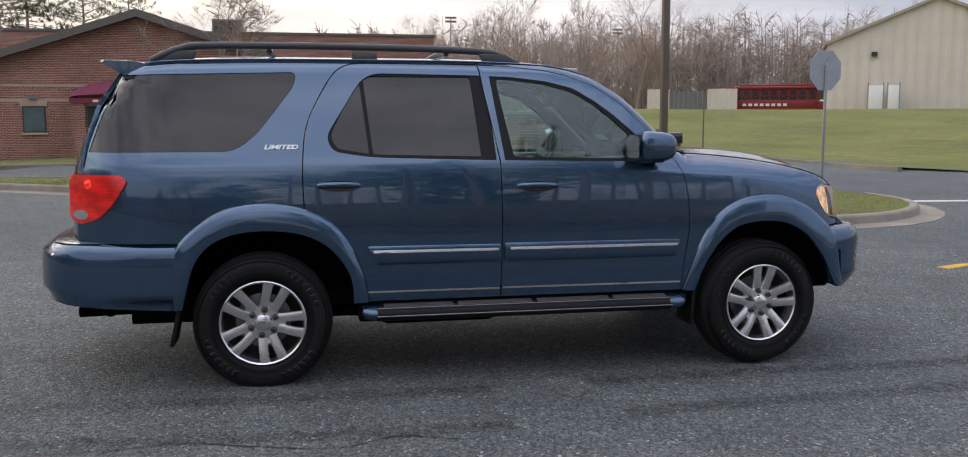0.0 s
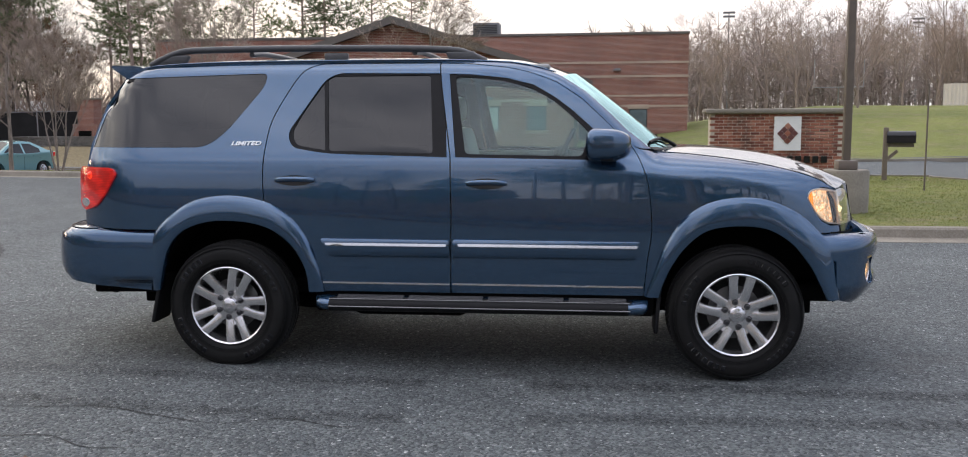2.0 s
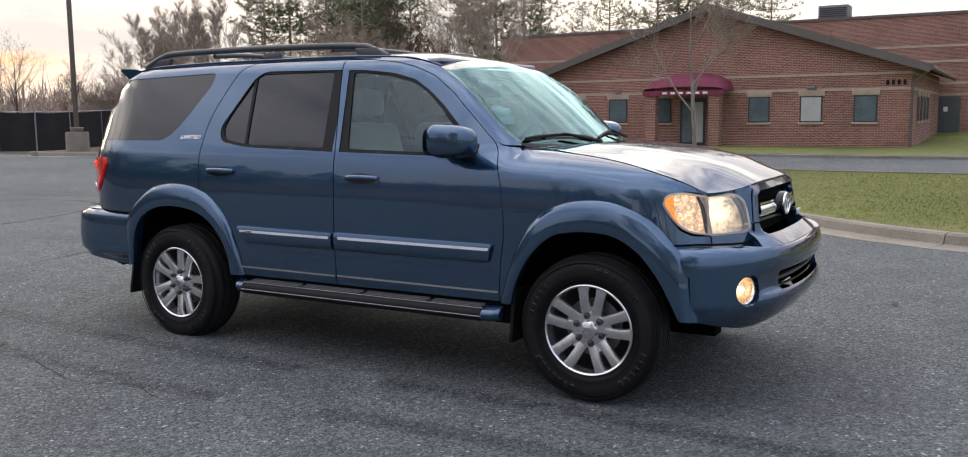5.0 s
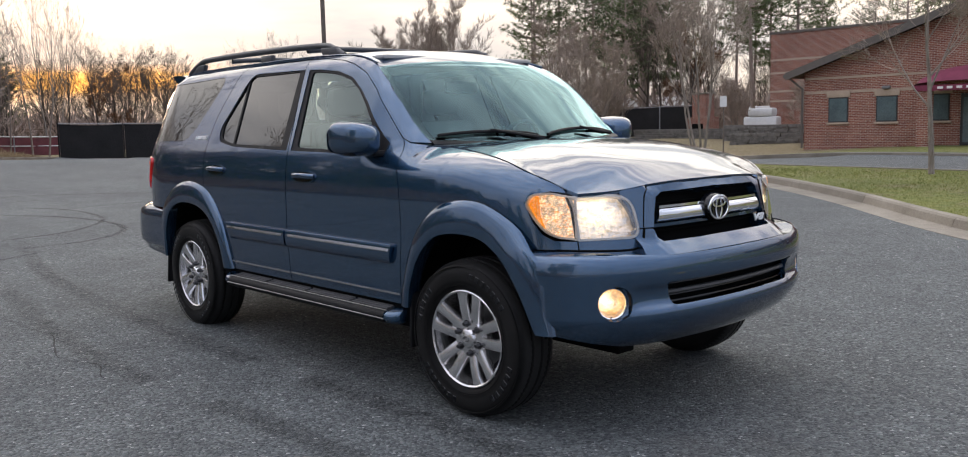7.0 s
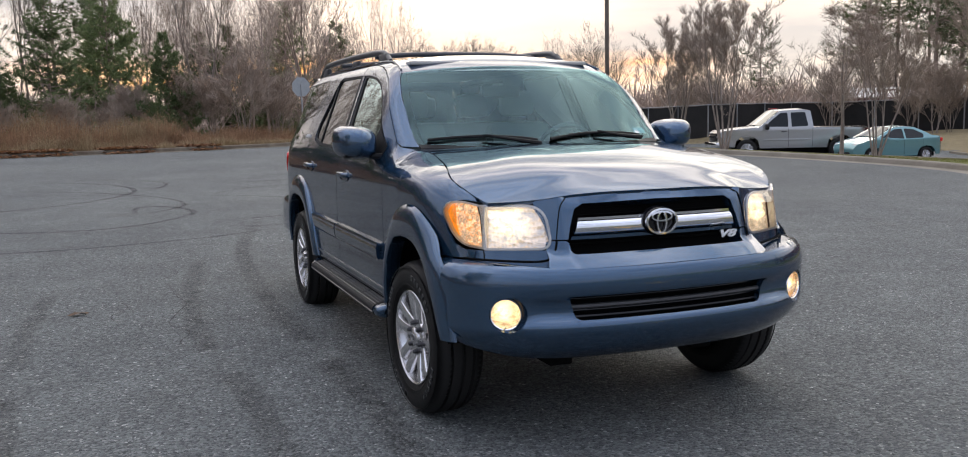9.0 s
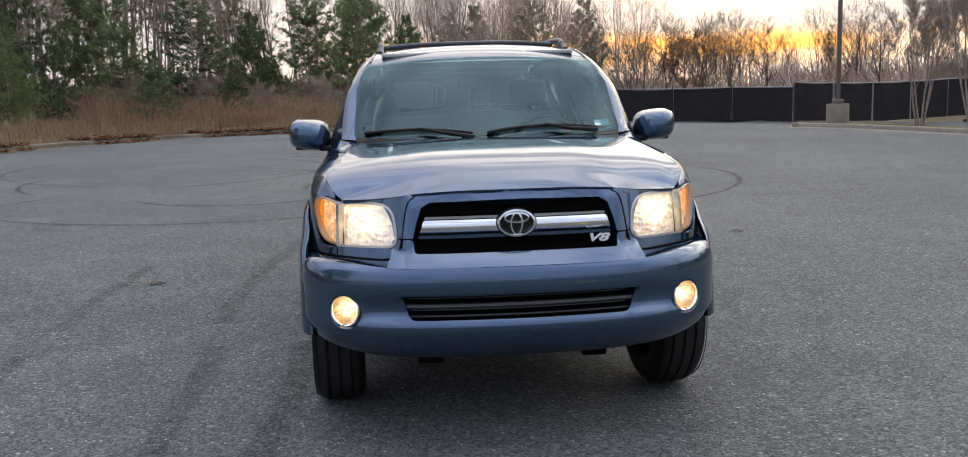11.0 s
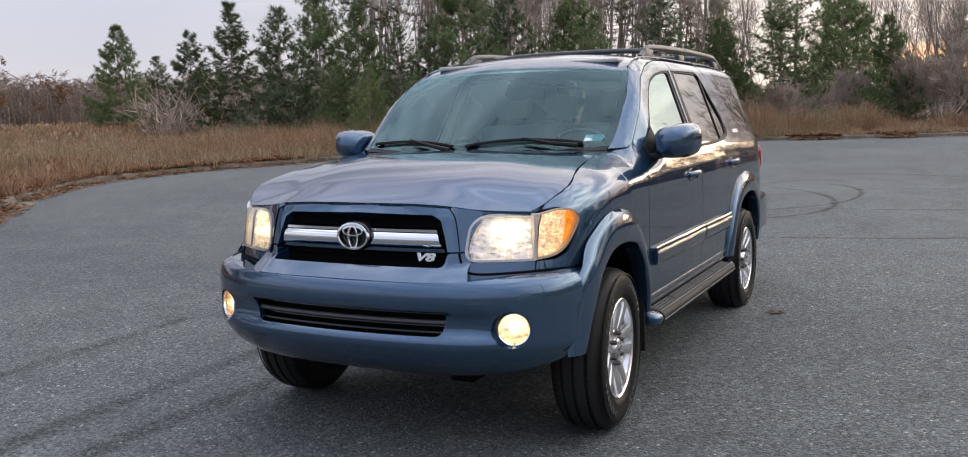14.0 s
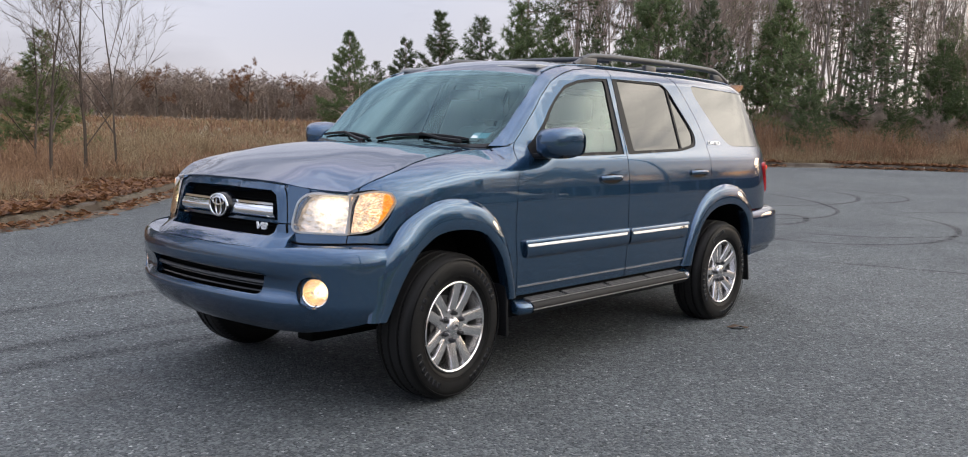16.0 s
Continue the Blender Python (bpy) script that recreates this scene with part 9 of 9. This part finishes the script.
for i in range(40):
    x = -6.2 + 12.4 * i / 40
    zz = 0.03 * (i % 2)
    vs = [bm.verts.new(v) for v in ((x, -2.4, 2.25 + zz), (x + 0.31, -2.4, 2.25 + 0.03 * ((i + 1) % 2)), (x + 0.31, 2.3, 3.0 + 0.03 * ((i + 1) % 2)), (x, 2.3, 3.0 + zz))]
    bm.faces.new(vs)
part("roof", bm, WHITE_PAINT, shed)
for x, y, w, h, z in ((-24.5, 44.9, 1.9, 1.3, 0.1), (-24.5, 44.9, 1.4, 0.5, 1.4), (-28.4, 52.0, 2.2, 2.0, 0.1)):
    b = thing("covered_crate", "large crate under a grey-white cover", "crate", (x, y, z), 20)
    bm = bmesh.new()
    add_box(bm, (-w / 2, -0.8, 0), (w / 2, 0.8, h), 0.12)
    part("cover", bm, WHITE_PAINT, b, smooth=40)
small = thing("notice_post", "small pale notice on a dark post", "road sign", (-17.2, 29.7, 0.05), 20)
tube("post", [(0, 0, -0.1), (0, 0, 2.3)], 0.03, BROWN_METAL, small, sides=6)
box("plate", (-0.14, -0.045, 1.80), (0.14, -0.03, 2.25), WHITE_PAINT, small)

# ---------------------------------------------------------------- the far side to the north-east
METAL_WALL = plain("cream_ribbed_metal", (0.60, 0.55, 0.47), 0.6, 0.0, vary=0.06, scale=0.6)
hangar = thing("metal_hall", "large cream ribbed metal hall with a low gabled roof", "building", (*polar(58.9, 93, (-1.24, -6.1)), 2.0), -30)
bm = bmesh.new()
GW, GE, GA, GD = 18.6, 6.8, 10.7, 30.0
n = 76
front_row = []
for i in range(n + 1):
    x = GW * i / n
    top = GE + (GA - GE) * (1 - abs(x - GW / 2) / (GW / 2))
    y = 0.0 if (i // 2) % 2 else 0.05
    front_row.append((bm.verts.new((x, y, -0.6)), bm.verts.new((x, y, top))))
for a, b in zip(front_row, front_row[1:]):
    bm.faces.new((a[0], b[0], b[1], a[1]))
for x in (0.0, GW):
    vs = [bm.verts.new(v) for v in ((x, 0.02, -0.6), (x, GD, -0.6), (x, GD, GE), (x, 0.02, GE))]
    bm.faces.new(vs)
part("wall", bm, METAL_WALL, hangar)
bm = bmesh.new()
for xa, za, xb, zb in ((-0.3, GE - 0.1, GW / 2, GA), (GW / 2, GA, GW + 0.3, GE - 0.1)):
    vs = [bm.verts.new(v) for v in ((xa, -0.35, za + 0.05), (xb, -0.35, zb + 0.05), (xb, GD, zb + 0.05), (xa, GD, za + 0.05))]
    lo = [bm.verts.new((v.co.x, v.co.y, v.co.z - 0.28)) for v in vs]
    bm.faces.new(vs)
    bm.faces.new(lo[::-1])
    for j in range(4):
        bm.faces.new((vs[j], vs[(j + 1) % 4], lo[(j + 1) % 4], lo[j]))
part("roof", bm, plain("tan_roof_trim", (0.36, 0.31, 0.25), 0.6), hangar)
box("personnel_door", (12.6, -0.06, -0.1), (13.7, 0.02, 2.6), WHITE_PAINT, hangar)
for x, w, h in ((4.3, 1.3, 2.8), (5.8, 1.0, 2.8)):
    u = thing("wall_unit", "white air-conditioning unit in a steel frame beside a metal hall", "air conditioner", tuple(hangar.matrix_world @ Vector((x, -1.2, -0.1))), -30)
    box("casing", (-w / 2, -0.5, 0.3), (w / 2, 0.5, h), WHITE_PAINT, u, bevel=0.04)
    for sx in (-1, 1):
        box("leg", (sx * w / 2 - 0.05, -0.5, -0.3), (sx * w / 2 + 0.05, -0.4, h + 0.25), GALV, u)
box("meter_box", (14.6, -0.3, 1.0), (15.4, 0.0, 2.0), UNIT_GREY, hangar)
box("wall_lamp", (3.9, -0.35, 5.4), (4.4, 0.0, 5.8), WIN_FRAME, hangar)

bus_at = polar(61.4, 97, (-1.24, -6.1))
trolley = thing("trolley_bus", "red open-sided style trolley bus with arched windows", "bus", (*bus_at, rise(*bus_at) - 0.40), 61.4 - 90 + 4)
BUS_RED = plain("trolley_red", (0.20, 0.012, 0.016), 0.35, vary=0.15)
DIM = plain("dim_bus_glass", (0.05, 0.05, 0.045), 0.08, vary=0.3)
BRASS = plain("brass_yellow", (0.45, 0.26, 0.05), 0.5)
box("body", (-4.7, -1.2, 0.55), (3.4, 1.2, 1.65), BUS_RED, trolley, bevel=0.06)
box("roof", (-4.9, -1.3, 2.72), (4.9, 1.3, 2.98), BUS_RED, trolley, bevel=0.08)
box("clerestory", (-4.0, -0.7, 2.985), (4.0, 0.7, 3.20), BUS_RED, trolley, bevel=0.06)
box("rear_platform", (3.4, -1.15, 0.60), (4.8, 1.15, 1.50), BUS_RED, trolley, bevel=0.05)
box("cabin_core", (-4.55, -1.12, 1.66), (4.6, 1.12, 2.715), DIM, trolley)
for i in range(10):
    x = -4.65 + i * 0.885
    box("pillar", (x, -1.19, 1.655), (x + 0.12, -1.13, 2.715), BUS_RED, trolley)
    if i < 9:
        bm = bmesh.new()
        add_lathe(bm, [(0.30, -0.0), (0.36, -0.0), (0.36, 0.03), (0.30, 0.03)], 20, "y", (x + 0.50, -1.19, 2.33), True)
        part("window_arch", bm, WHITE_PAINT if i % 1 else BUS_RED, trolley)
for i in range(8):
    box("pale_mark", (-3.6 + i * 0.55, -1.222, 1.05), (-3.25 + i * 0.55, -1.205, 1.30), WHITE_PAINT, trolley)
box("stripe", (-4.7, -1.215, 0.72), (3.4, -1.203, 0.78), BRASS, trolley)
bm = bmesh.new()
add_box(bm, (-4.86, -1.0, 2.30), (-4.71, 1.0, 2.68), 0.04)
part("front_lamp_panel", bm, glowing("trolley_lamp", (1.0, 0.5, 0.08), 0.9, 0.5, 6.0, (0.5, 0.3, 0.1)), trolley, "lit amber destination panel")
for x in (-3.2, 2.6):
    for s in (-1, 1):
        small_wheel(trolley, x, s * 1.05, 0.46, 0.26)
cont_at = polar(66.6, 96, (-1.24, -6.1))
cont = thing("storage_container", "pale storage containers with a gated pen between them", "container", (*cont_at, rise(*cont_at) + 0.05), 66.6 - 90)
for x0, x1 in ((-4.2, -2.0), (1.7, 4.6)):
    bm = bmesh.new()
    n = int((x1 - x0) / 0.15)
    row = [(bm.verts.new((x0 + (x1 - x0) * i / n, -1.2 + 0.04 * (i % 2), 0)), bm.verts.new((x0 + (x1 - x0) * i / n, -1.2 + 0.04 * (i % 2), 2.3))) for i in range(n + 1)]
    for a, b in zip(row, row[1:]):
        bm.faces.new((a[0], b[0], b[1], a[1]))
    add_box(bm, (x0, -1.15, 0), (x1, 1.2, 2.32))
    part("container_wall", bm, METAL_WALL, cont)
for i in range(9):
    x = -2.0 + i * 0.46
    tube("gate_post", [(x, -1.2, 0), (x, -1.2, 2.2)], 0.03, GALV, cont, sides=6)
box("gate_sheet", (-1.9, -1.1, 0.3), (1.6, -1.06, 2.0), UNIT_GREY, cont)
for az, d, h in ((81.2, 150, 16.5), (71.0, 165, 15.0)):
    x, y = polar(az, d, (-1.24, -6.1))
    m = thing("floodlight_mast", "tall grey floodlight mast by the playing field", "floodlight", (x, y, rise(x, y)))
    tube("mast", [(0, 0, 0), (0, 0, h)], [0.14, 0.09], GALV, m, sides=8)
    for k2 in range(2):
        box("lamp_bank", (-0.9, -0.3, h - 0.1 - 0.6 * k2), (0.9, 0.1, h + 0.2 - 0.6 * k2), UNIT_GREY, m, bevel=0.04)
gx, gy = polar(74.8, 120, (-1.24, -6.1))
goal = thing("goal_post", "grey football goal post on the far playing field", "goal post", (gx, gy, rise(gx, gy)), -15)
tube("crossbar", [(-2.8, 0, 3.0), (2.8, 0, 3.0)], 0.05, GALV, goal, sides=8)
for sx in (-2.8, 2.8):
    tube("upright", [(sx, 0, 3.0), (sx, 0, 6.4)], 0.045, GALV, goal, sides=8)
tube("stem", [(0, 0.8, 0), (0, 0.8, 2.2), (0, 0, 3.0)], 0.07, GALV, goal, sides=8)
